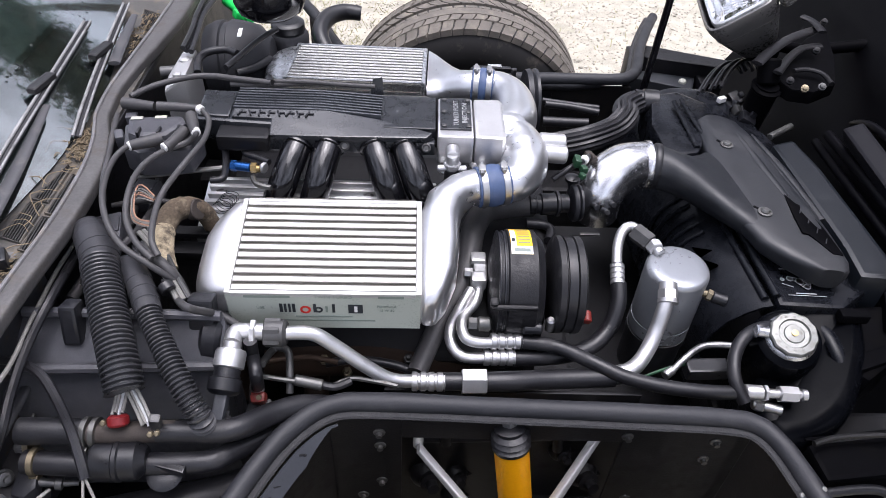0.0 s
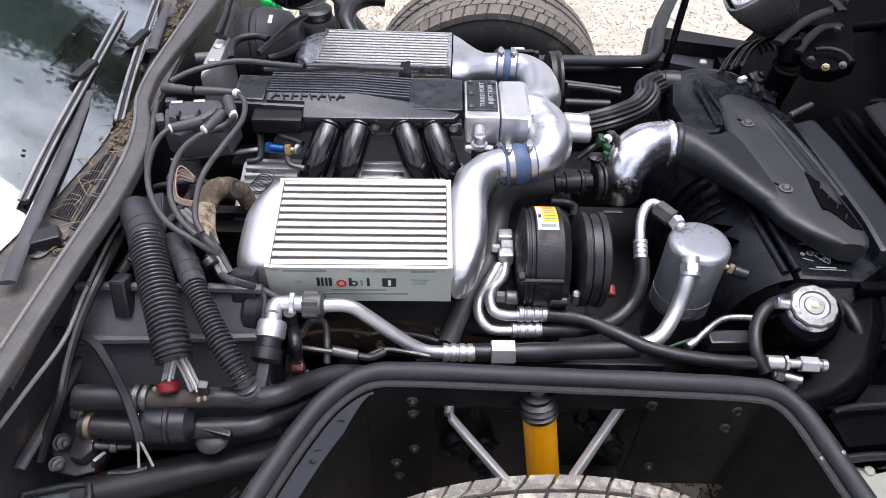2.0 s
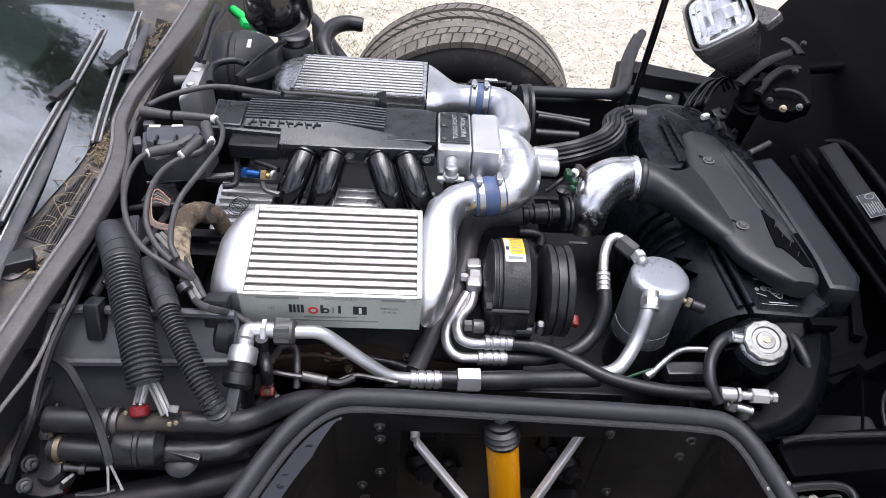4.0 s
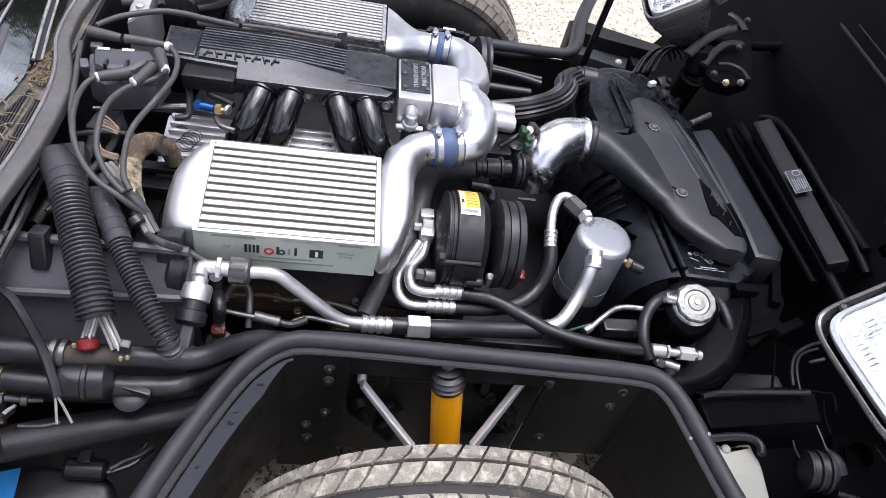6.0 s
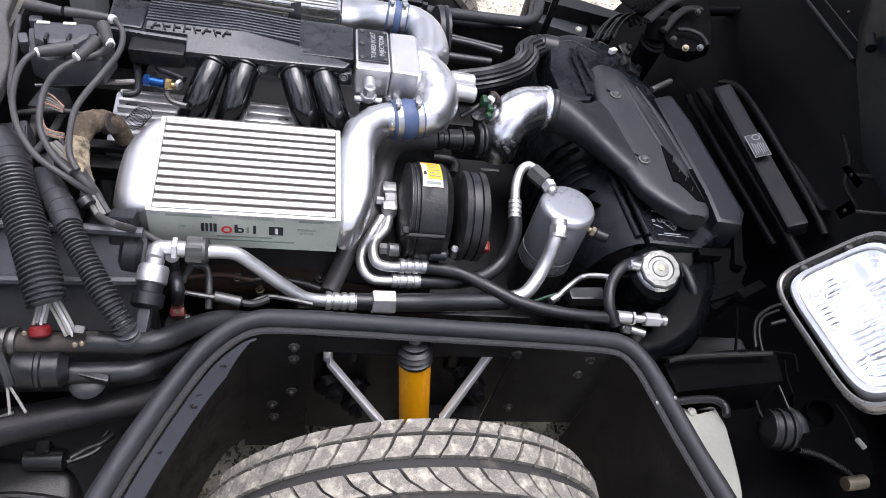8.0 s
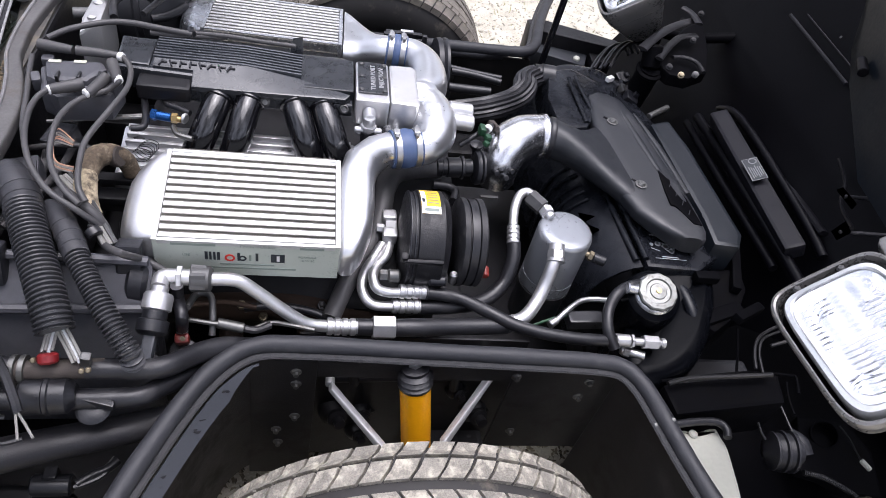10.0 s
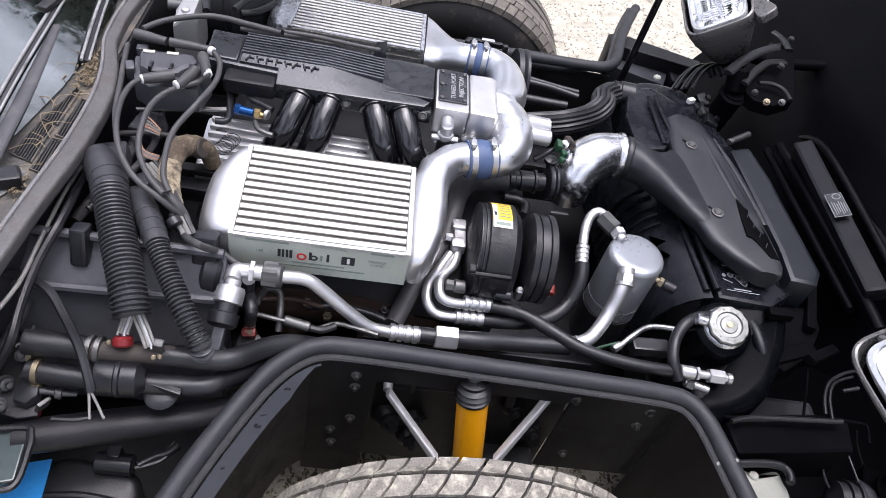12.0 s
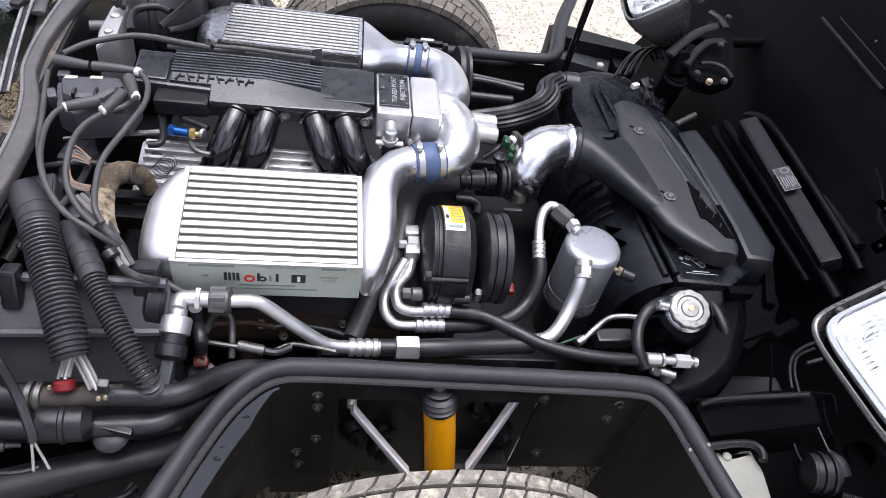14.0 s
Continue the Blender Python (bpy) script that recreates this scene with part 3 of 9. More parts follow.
# ---- front suspension ----
shock = thing("shock_absorber", (0.064, 0.250, 0.406), "yellow shock absorber with a black rubber bellows", "shock absorber")
top, low = V((0.037, 0.270, 0.572)), V((0.067, 0.220, 0.366))
d = (top - low).normalized()
bm = bmesh.new()
rod(bm, low - 0.08 * d, top, 0.0265, 28, 0.004)
part("body", bm, yellow_paint, shock)
bm = bmesh.new()
lathe(bm, top - 0.003 * d, d, [(0.029, 0), (0.030, 0.006), (0.024, 0.010), (0.030, 0.016), (0.024, 0.021), (0.029, 0.027), (0.022, 0.032), (0.024, 0.04), (0.012, 0.043)], 24)
part("bellows", bm, rubber, shock)
bm = bmesh.new()
rod(bm, top + 0.03 * d, top + 0.056 * d, 0.008, 12)
hexnut(bm, top + 0.04 * d, top + 0.05 * d, 0.012)
part("top_bolt", bm, steel, shock)
for name, a, b in (("control_arm", (-0.100, 0.290, 0.524), (-0.007, 0.200, 0.477)), ("control_arm", (0.171, 0.290, 0.569), (0.091, 0.200, 0.494))):
    bm = bmesh.new()
    a, b = V(a), V(b)
    loft(bm, [(a, (0, 1, 0), (b - a).cross(V((0, 1, 0))), 0.009, 0.0052, 5), (a.lerp(b, 0.5), (0, 1, 0), (b - a).cross(V((0, 1, 0))), 0.009, 0.0058, 5), (b, (0, 1, 0), (b - a).cross(V((0, 1, 0))), 0.009, 0.007, 5)], 16)
    rod(bm, a + V((0, 0.004, -0.004)), a + V((0, 0.05, -0.01)), 0.008)
    solo(name, bm, arm_alu, "bare aluminium suspension control arm leg", "control arm", group="control arms")
hub = thing("suspension_mount", (0.05, 0.34, 0.4), "grimy steel suspension mount behind the shock absorber", "suspension mount")
for p, s3 in zip([(-0.082, 0.340, 0.352), (-0.029, 0.340, 0.354), (0.192, 0.340, 0.363), (-0.031, 0.340, 0.276), (0.142, 0.340, 0.435)], ((0.09, 0.05, 0.03), (0.06, 0.05, 0.05), (0.09, 0.05, 0.05), (0.07, 0.04, 0.03), (0.05, 0.04, 0.06))):
    bm = bmesh.new()
    r = max(s3) * 0.33
    lathe(bm, p, (0.3, -1, 0.35), [(r * 0.9, -r), (r, -0.3 * r), (r * 0.95, 0), (r * 0.6, 0.4 * r), (r * 0.62, 0.7 * r), (r * 0.35, 0.8 * r), (r * 0.35, 1.3 * r), (0, 1.35 * r)], 20)
    tube(bm, [V(p), V(p) + V((0.05, 0.03, -0.02)), V(p) + V((0.1, 0.05, 0.0))], r * 0.4, 10)
    part("lug", bm, dull, hub)
for a, b, r in (((-0.1, 0.34, 0.48), (0.2, 0.34, 0.5), 0.014), ((0.12, 0.33, 0.56), (0.13, 0.33, 0.46), 0.009), ((-0.06, 0.33, 0.56), (-0.055, 0.33, 0.47), 0.009)):
    bm = bmesh.new()
    rod(bm, a, b, r)
    part("pin", bm, dull, hub)

# ---- engine block below ----
engine = thing("engine_block", (-0.17, MID, 0.3), "dark oily engine block under the manifold", "engine")
bm = bmesh.new()
box(bm, (-0.17, MID, 0.45), (0.62, 0.34, 0.36), bevel=0.03)
part("block", bm, dull, engine)
for s in (-1, 1):
    bm = bmesh.new()
    box(bm, (-0.2, MID + s * 0.19, 0.5), (0.56, 0.16, 0.2), pose(0, 0, 0, -s * 35), 0.02)
    part("cylinder_head", bm, dull, engine)
    for k in range(4):
        bm = bmesh.new()
        rod(bm, (-0.42 + 0.14 * k, MID + s * 0.24, 0.5), (-0.42 + 0.14 * k, MID + s * 0.33, 0.44), 0.022)
        part("exhaust_port", bm, dark_rust, engine)


manifold = thing("exhaust_manifold", (-0.15, 0.44, 0.5), "dark rusty exhaust manifold below the intercooler", "exhaust manifold")
bm = bmesh.new()
tube(bm, [(-0.36, 0.45, 0.52), (-0.25, 0.455, 0.525), (-0.12, 0.46, 0.52), (-0.02, 0.47, 0.5)], [0.026, 0.028, 0.028, 0.026], 18)
part("tube", bm, dark_rust, manifold)
for x in (-0.3, -0.19, -0.09):
    bm = bmesh.new()
    tube(bm, [(x, 0.46, 0.52), (x + 0.01, 0.5, 0.53), (x + 0.01, 0.56, 0.53)], 0.022, 14)
    part("branch", bm, dark_rust, manifold)
for p in ((-0.258, 0.432, 0.551), (-0.215, 0.438, 0.551), (-0.168, 0.43, 0.55), (-0.22, 0.42, 0.535), (-0.12, 0.44, 0.548)):
    bm = bmesh.new()
    hexnut(bm, p, V(p) + V((0, -0.006, 0.012)), 0.0085)
    rod(bm, V(p) + V((0, -0.006, 0.012)), V(p) + V((0, -0.01, 0.021)), 0.0045, 10)
    part("stud", bm, old_brass if p[0] < -0.2 else dark_steel, manifold)

# ---- intercoolers ----
X0, X1, YF, YB, ZT, ZB = -0.382, -0.103, 0.394, 0.577, 0.77, 0.694
SLOPE = 0.12  # the cores fall away outwards


def intercooler(side, label):
    def f(p):
        fall = float(np.interp(p[1], (0.3, 0.577, 0.64), (-0.187, 0.09, 0.0))) * SLOPE
        q = V((p[0], p[1], p[2] + fall))
        return V(flip(q)) if side else q

    lean = math.atan(SLOPE) * (-1 if side else 1)
    tip = Matrix.Rotation(lean, 4, "X")
    ic = thing("intercooler", f((-0.25, 0.48, ZB)), label, "intercooler", "intercoolers")
    # frame of the core, then bars and folded fins in turn
    bm = bmesh.new()
    for a, b in (((X0 + 0.004, (YF + YB) / 2), (0.008, YB - YF)), ((X1 - 0.004, (YF + YB) / 2), (0.008, YB - YF))):
        box(bm, f((a[0], a[1], (ZT + ZB) / 2)), (b[0], b[1], ZT - ZB), tip, 0.0015)
    for y in (YF + 0.003, YB - 0.003):
        box(bm, f(((X0 + X1) / 2, y, (ZT + ZB) / 2)), (X1 - X0 - 0.016, 0.006, ZT - ZB - 0.001), tip, 0.001)
    box(bm, f(((X0 + X1) / 2, (YF + YB) / 2, ZB + 0.004)), (X1 - X0 - 0.016, YB - YF - 0.012, 0.008), tip)
    part("core_frame", bm, satin_alu if side else bar_alu, ic)
    # the far core's duller metal holds the dimmer far light in its colour
    core_metal = dull_alu if side else bar_alu
    count = 12
    step = (YB - YF - 0.006) / count
    bm = bmesh.new()
    box(bm, (0, 0, 0), (X1 - X0 - 0.017, step * 0.61, 0.03), bevel=0.0007)
    bar = mesh_of("bar", bm, core_metal)
    bm = bmesh.new()
    folds, w, h = 110, X1 - X0 - 0.018, step * 0.388
    for k in range(folds):
        xa, xb = -w / 2 + w * k / folds, -w / 2 + w * (k + 0.62) / folds
        for ya, yb, tilt in ((-h / 2, 0.0, 0.002), (0.0, h / 2, -0.002)):
            q = [bm.verts.new(v) for v in ((xa, ya, 0.006), (xb, ya, 0.006 - tilt), (xb, yb, 0.006 - tilt), (xa, yb, 0.006))]
            bm.faces.new(q)
            q2 = [bm.verts.new(v) for v in ((xb, ya, 0.006 - tilt), (xb, ya, -0.012), (xb, yb, -0.012), (xb, yb, 0.006 - tilt))]
            bm.faces.new(q2)
    q = [bm.verts.new(v) for v in ((-w / 2, -h / 2, -0.012), (w / 2, -h / 2, -0.012), (w / 2, h / 2, -0.012), (-w / 2, h / 2, -0.012))]
    bm.faces.new(q)
    fins = mesh_of("fin_strip", bm, fin_metal)
    for k in range(count):
        y = YF + 0.006 + step * (k + 0.26)
        share("bar", bar, ic, f(((X0 + X1) / 2, y, ZT - 0.0165))).rotation_euler = (lean, 0, 0)
        share("fin_strip", fins, ic, f(((X0 + X1) / 2, y + step * 0.5, ZT - 0.0082))).rotation_euler = (lean, 0, 0)
    # rear end tank
    u, v = tip.to_3x3() @ V((0, 1, 0)), (0, 0, 1)
    ym = (YF + YB) / 2
    bm = bmesh.new()
    loft(bm, [(f((X0, ym, 0.732)), u, v, 0.0905, 0.038, 9), (f((X0 - 0.012, ym - 0.002, 0.732)), u, v, 0.088, 0.038, 6), (f((X0 - 0.026, ym - 0.008, 0.731)), u, v, 0.08, 0.037, 4.5), (f((X0 - 0.038, ym - 0.013, 0.73)), u, v, 0.07, 0.034, 3.5), (f((X0 - 0.047, ym - 0.016, 0.728)), u, v, 0.058, 0.028, 3), (f((X0 - 0.052, ym - 0.018, 0.726)), u, v, 0.042, 0.017, 2.6), (f((X0 - 0.0535, ym - 0.018, 0.725)), u, v, 0.024, 0.008, 2.4)], 56)
    part("rear_tank", bm, satin_alu if side else cast, ic, "smooth cast aluminium end tank")
    # front end tank that turns into the outlet pipe
    bm = bmesh.new()
    secs = [((-0.094, 0.386, 0.73), (1, 0, 0), 0.008, 0.022, 2.5), ((-0.091, 0.392, 0.731), (1, 0, 0), 0.014, 0.031, 3), ((-0.086, 0.41, 0.732), (1, 0, 0), 0.021, 0.037, 3.4), ((-0.08, 0.45, 0.733), (1, 0, 0), 0.03, 0.038, 3.4), ((-0.077, 0.5, 0.735), (1, 0, 0), 0.033, 0.0385, 3), ((-0.075, 0.55, 0.741), (1, -0.1, 0), 0.032, 0.037, 2.5), ((-0.066, 0.588, 0.748), (0.87, -0.5, 0), 0.033, 0.035, 2.2), ((-0.042, 0.62, 0.755), (0.5, -0.87, 0), 0.0325, 0.033, 2), ((-0.02, 0.633, 0.759), (0.15, -1, 0), 0.031, 0.031, 2), ((-0.002, 0.637, 0.76), (0, -1, 0), 0.0305, 0.0305, 2)]
    if side:  # the far tank is short and runs straight into its pipe
        bend = [((-0.1, 1.022, 0.732), (0, 1, 0), 0.085, 0.037, 6), ((-0.086, 1.018, 0.734), (0, 1, 0), 0.078, 0.037, 4), ((-0.07, 1.003, 0.738), (0.1, 1, 0), 0.062, 0.036, 3), ((-0.054, 0.982, 0.75), (0.15, 1, 0), 0.045, 0.034, 2.4), ((-0.038, 0.962, 0.762), (0.1, 1, 0), 0.034, 0.032, 2), ((-0.02, 0.952, 0.77), (0, 1, 0), 0.0305, 0.0305, 2), ((-0.004, 0.95, 0.772), (0, 1, 0), 0.03, 0.03, 2)]
        loft(bm, [(V(c), uu, v, ru, rv, p) for c, uu, ru, rv, p in bend], 48)
    else:
        loft(bm, [(f(c), (uu[0], uu[1], 0), v, ru, rv, p) for c, uu, ru, rv, p in secs], 48)
    part("front_tank", bm, polish, ic, "polished cast tank that narrows into a pipe")
    # coupling with its clamps
    bm = bmesh.new()
    a, b = (V((-0.012, 0.951, 0.772)), V((0.03, 0.947, 0.772))) if side else (V((-0.012, 0.635, 0.76)), V((0.042, 0.645, 0.762)))
    d = (b - a).normalized()
    long = (b - a).length
    lathe(bm, a, d, [(0.0305, 0), (0.0345, 0.001), (0.0345, long * 0.32), (0.0362, long * 0.42), (0.0362, long * 0.58), (0.0345, long * 0.68), (0.0345, long), (0.0305, long + 0.001)], 36)
    hose = part("coupling_hose", bm, blue_hose, ic, "blue silicone hose coupling")
    for h in (0.004, 0.029 if side else 0.041):
        bm = bmesh.new()
        lathe(bm, a + d * h, d, [(0.0347, 0), (0.0358, 0.0005), (0.0358, 0.0105), (0.0347, 0.011)], 28)
        box(bm, a + d * (h + 0.0035) + V((0, 0, 0.038)), (0.011, 0.016, 0.007), bevel=0.0015)
        rod(bm, a + d * (h + 0.0035) + V((0, -0.015, 0.038)), a + d * (h + 0.0035) + V((0, 0.014, 0.038)), 0.0035, 8, 0.0005)
        part("hose_clamp", bm, steel, hose)
    ic.rotation_euler = (0, 0, -0.018 if side else 0.018)
    return ic


near_ic = intercooler(0, "ribbed aluminium intercooler with polished tanks and a printed plate")
intercooler(1, "ribbed aluminium intercooler on the far engine bank")

# printed plate on the near intercooler
plate_front = YF - 0.003
bm = bmesh.new()
box(bm, ((X0 + X1) / 2, plate_front + 0.001, 0.721), (X1 - X0 - 0.002, 0.003, 0.074), bevel=0.0008)
plate = part("name_plate", bm, pale_label, near_ic, "pale green printed name plate")


def on_plate(x, z):
    return pose(x, plate_front - 0.0008, z, 90, 0, 0)


def plate_bars(z, spans, h, m):
    for x0, x1 in spans:
        bm = bmesh.new()
        box(bm, ((x0 + x1) / 2, plate_front - 0.0008, z), (x1 - x0, 0.0008, h))
        part("print_bar", bm, m, plate)


plate_bars(0.7510, [(-0.355, -0.29), (-0.165, -0.128)], 0.0045, grey_ink)
bm = bmesh.new()
words(bm, "TWIN TURBO", on_plate(-0.229, 0.7510), 0.0088)
part("print", bm, grey_ink, plate)
for text, x, z, size in (("USE", -0.334, 0.7275, 0.0068), ("FORMULA", -0.153, 0.7315, 0.0062), ("15 W 50", -0.153, 0.7235, 0.0062)):
    bm = bmesh.new()
    words(bm, text, on_plate(x, z), size)
    part("print", bm, grey_ink, plate)
for x, w in ((-0.3045, 0.0045), (-0.2985, 0.0035), (-0.2925, 0.0035), (-0.2865, 0.0045), (-0.2565, 0.0045), (-0.2295, 0.0042)):
    bm = bmesh.new()
    box(bm, (x, plate_front - 0.0008, 0.7275), (w, 0.0008, 0.0175))
    part("print_bar", bm, ink, plate)
bm = bmesh.new()
box(bm, (-0.2395, plate_front - 0.0008, 0.7255), (0.0035, 0.0008, 0.0125))
part("print_bar", bm, grey_ink, plate)
bm = bmesh.new()
lathe(bm, (-0.251, plate_front - 0.0004, 0.7240), (0, -1, 0), [(0.003, 0), (0.006, 0), (0.006, 0.0006), (0.003, 0.0006), (0.003, 0)], 20)
part("print_ring", bm, ink, plate)
bm = bmesh.new()
lathe(bm, (-0.27, plate_front - 0.0004, 0.7240), (0, -1, 0), [(0.0045, 0), (0.0078, 0), (0.0078, 0.0006), (0.0045, 0.0006), (0.0045, 0)], 20)
part("print_ring", bm, red_ink, plate)
bm = bmesh.new()
box(bm, (-0.198, plate_front - 0.0008, 0.7265), (0.021, 0.0008, 0.018))
part("print_block", bm, ink, plate)
bm = bmesh.new()
box(bm, (-0.1975, plate_front - 0.0013, 0.7265), (0.0045, 0.0008, 0.012))
part("print_bar", bm, white_label, plate)
plate_bars(0.7100, [(-0.285, -0.203)], 0.003, grey_ink)
plate_bars(0.7015, [(-0.318, -0.17)], 0.003, grey_ink)

# ---- crossover pipe ----
ypipe = thing("crossover_pipe", (0.07, MID, 0.74), "polished aluminium crossover pipe joining both intercoolers", "intake pipe")
bm = bmesh.new()
tube(bm, [(0.034, 0.648, 0.762), (0.053, 0.658, 0.763), (0.068, 0.688, 0.764), (0.07, 0.728, 0.766), (0.06, 0.76, 0.769), (0.036, 0.778, 0.774)], [0.031, 0.0345, 0.041, 0.0435, 0.042, 0.038], 36, 8)
part("near_branch", bm, polish, ypipe)
bm = bmesh.new()
tube(bm, [(0.02, 0.945, 0.772), (0.042, 0.938, 0.772), (0.062, 0.91, 0.772), (0.068, 0.866, 0.773), (0.064, 0.825, 0.774), (0.05, 0.795, 0.775), (0.034, 0.785, 0.776)], [0.031, 0.0325, 0.035, 0.038, 0.04, 0.039, 0.037], 36, 8)
part("far_branch", bm, polish, ypipe)
bm = bmesh.new()
lathe(bm, (0.03, 0.78, 0.778), (1, 0, 0), [(0.036, 0), (0.0375, 0.003), (0.037, 0.02), (0.034, 0.035), (0.026, 0.045)], 28)
for s in (-1, 1):
    rod(bm, (0.035, 0.78 + 0.04 * s, 0.8), (0.052, 0.78 + 0.04 * s, 0.8), 0.006, 12)
part("collector", bm, polish, ypipe)

# ---- throttle body ----
tb = thing("throttle_body", (-0.02, 0.76, 0.74), "aluminium throttle body with a black lettered plate", "throttle body")
bm = bmesh.new()
box(bm, (-0.05, 0.768, 0.785), (0.062, 0.122, 0.056), bevel=0.004)
part("flange", bm, cast, tb)
bm = bmesh.new()
prism(bm, [(-0.018, 0.703), (0.03, 0.7), (0.036, 0.712), (0.036, 0.815), (0.03, 0.828), (-0.018, 0.826)], 0.735, 0.816, 0.006)
part("body", bm, alu, tb)
bm = bmesh.new()
box(bm, (-0.05, 0.776, 0.8145), (0.054, 0.098, 0.004), bevel=0.001)
tplate = part("cover_plate", bm, plenum_black, tb, "black plate with raised silver lettering")
bm = bmesh.new()
lettering = pose(-0.042, 0.776, 0.8168, 0, 0, 90)
words(bm, "TUNED PORT", lettering @ pose(0, 0.007, 0), 0.0128)
words(bm, "INJECTION", lettering @ pose(0, -0.008, 0), 0.0128)
part("lettering", bm, alu, tplate)
bm = bmesh.new()
lathe(bm, (0, 0, 0), (0, 0, 1), [(0.0045, 0), (0.0045, 0.002), (0.003, 0.003), (0.0015, 0.0022), (0, 0.0022)], 12)
screw = mesh_of("screw", bm, dark_steel)
for x, y in ((-0.07, 0.735), (-0.07, 0.778), (-0.07, 0.817), (-0.028, 0.735), (-0.028, 0.778), (-0.028, 0.817)):
    share("screw", screw, tplate, (x, y, 0.8164))
bm = bmesh.new()
rod(bm, (-0.055, 0.705, 0.79), (-0.055, 0.68, 0.79), 0.012)
rod(bm, (-0.055, 0.683, 0.795), (-0.055, 0.683, 0.76), 0.011)
hexnut(bm, (-0.055, 0.683, 0.77), (-0.055, 0.683, 0.778), 0.015)
rod(bm, (-0.08, 0.683, 0.765), (-0.03, 0.683, 0.765), 0.006)
part("spigot", bm, alu, tb)
bm = bmesh.new()
for y, z in ((0.728, 0.775), (0.7, 0.77)):
    rod(bm, (0.1, y + 0.03, z), (0.148, y + 0.033, z - 0.005), 0.0165, 20, 0.003)
part("sensor", bm, alu, tb, "bare aluminium sensor barrels")
bm = bmesh.new()
for k, (p, s) in enumerate((((0.17, 0.733, 0.752), (0.012, 0.022, 0.016)), ((0.18, 0.715, 0.748), (0.012, 0.014, 0.012)), ((0.176, 0.7, 0.745), (0.01, 0.012, 0.01)))):
    box(bm, p, s, pose(0, 0, 0, 0, 10, 15 * k), 0.003)
part("connector", bm, green_plastic, tb, "green plastic connectors")
bm = bmesh.new()
tube(bm, [(0.13, 0.72, 0.72), (0.16, 0.735, 0.735), (0.19, 0.76, 0.735), (0.205, 0.79, 0.725)], 0.0055, 10)
part("loom", bm, rubber, tb)
bm = bmesh.new()
rod(bm, (0.186, 0.755, 0.735), (0.193, 0.766, 0.735), 0.0085, 14)
part("loom_band", bm, white_plastic, tb, "white cable band")
bm = bmesh.new()
box(bm, (0.21, 0.798, 0.716), (0.015, 0.026, 0.014), pose(0, 0, 0, 0, 10, 25), 0.004)
rod(bm, (0.203, 0.782, 0.724), (0.206, 0.792, 0.722), 0.0095, 12)
part("plug", bm, rust, tb, "dusty brown connector plug")
bm = bmesh.new()
tube(bm, [(-0.055, 0.683, 0.765), (-0.055, 0.68, 0.72), (-0.06, 0.665, 0.66)], 0.0135, 14)
solo("breather_hose", bm, rubber, "black rubber breather hose below the throttle body", "hose")
for p in [(-0.014, 0.760, 0.750), (-0.016, 0.717, 0.750), (-0.005, 0.696, 0.750), (-0.070, 0.702, 0.750)]:
    bm = bmesh.new()
    rod(bm, p, V(p) + V((0, -0.012, 0.006)), 0.008, 12)
    hexnut(bm, V(p) + V((0, -0.012, 0.006)), V(p) + V((0, -0.018, 0.009)), 0.006)
    solo("stud_bolt", bm, steel, "small zinc-plated bolt under the throttle body", "bolt", group="zinc bolts")

# ---- plenum ----
plenum = thing("intake_plenum", (-0.3, MID, 0.76), "black painted ribbed intake plenum with raised lettering bars", "intake plenum")
bm = bmesh.new()
prism(bm, [(-0.5, 0.745), (-0.435, 0.74), (-0.36, 0.735), (-0.1, 0.735), (-0.083, 0.74), (-0.083, 0.83), (-0.1, 0.845), (-0.5, 0.84)], 0.765, 0.808, 0.006)
part("body", bm, plenum_black, plenum)
bm = bmesh.new()
prism(bm, [(-0.435, 0.748), (-0.367, 0.746), (-0.366, 0.711), (-0.235, 0.712), (-0.1, 0.716), (-0.09, 0.728), (-0.18, 0.755), (-0.272, 0.772), (-0.435, 0.769)], 0.793, [0.813, 0.813, 0.803, 0.803, 0.803, 0.806, 0.812, 0.8165, 0.8165], 0.002)
wedge = part("front_web", bm, plenum_black, plenum, "smooth sloping web with raised lettering bars")
bm = bmesh.new()
prism(bm, [(-0.495, 0.752), (-0.44, 0.75), (-0.44, 0.83), (-0.5, 0.835)], 0.8, 0.812, 0.004)
part("rear_cover", bm, plenum_black, plenum)
bm = bmesh.new()
box(bm, (-0.13, 0.785, 0.8067), (0.09, 0.1, 0.006), bevel=0.002)
part("front_cover", bm, plenum_black, plenum)
for k in range(8):
    y0 = 0.772 + 0.0085 * k
    y1 = y0 - 0.013 + 0.0004 * k
    bm = bmesh.new()
    prism(bm, [(-0.437, y0), (-0.285, y0), (-0.18, y1), (-0.18, y1 + 0.004), (-0.285, y0 + 0.0045), (-0.437, y0 + 0.0045)], 0.805, 0.8175, 0.0008)
    part("rib", bm, rib_grey, plenum)
for k in range(8):
    bm = bmesh.new()
    x = -0.422 + 0.0165 * k
    box(bm, (x, 0.757, 0.8155), (0.0028, 0.0165, 0.0034), pose(0, 0, 0, 0, 0, (-20, 20, 0, 0, 20, -25, 20, -20)[k]), 0.0006)
    box(bm, (x + 0.006, 0.758, 0.8158), (0.009, 0.003, 0.0034), bevel=0.0005)
    part("lettering_bar", bm, satin, wedge)
bm = bmesh.new()
prism(bm, [(-0.205, 0.842), (-0.18, 0.842), (-0.182, 0.85), (-0.2, 0.85)], 0.8, [0.806, 0.812, 0.84, 0.835], 0.001)
part("bracket", bm, plenum_black, plenum)
bm = bmesh.new()
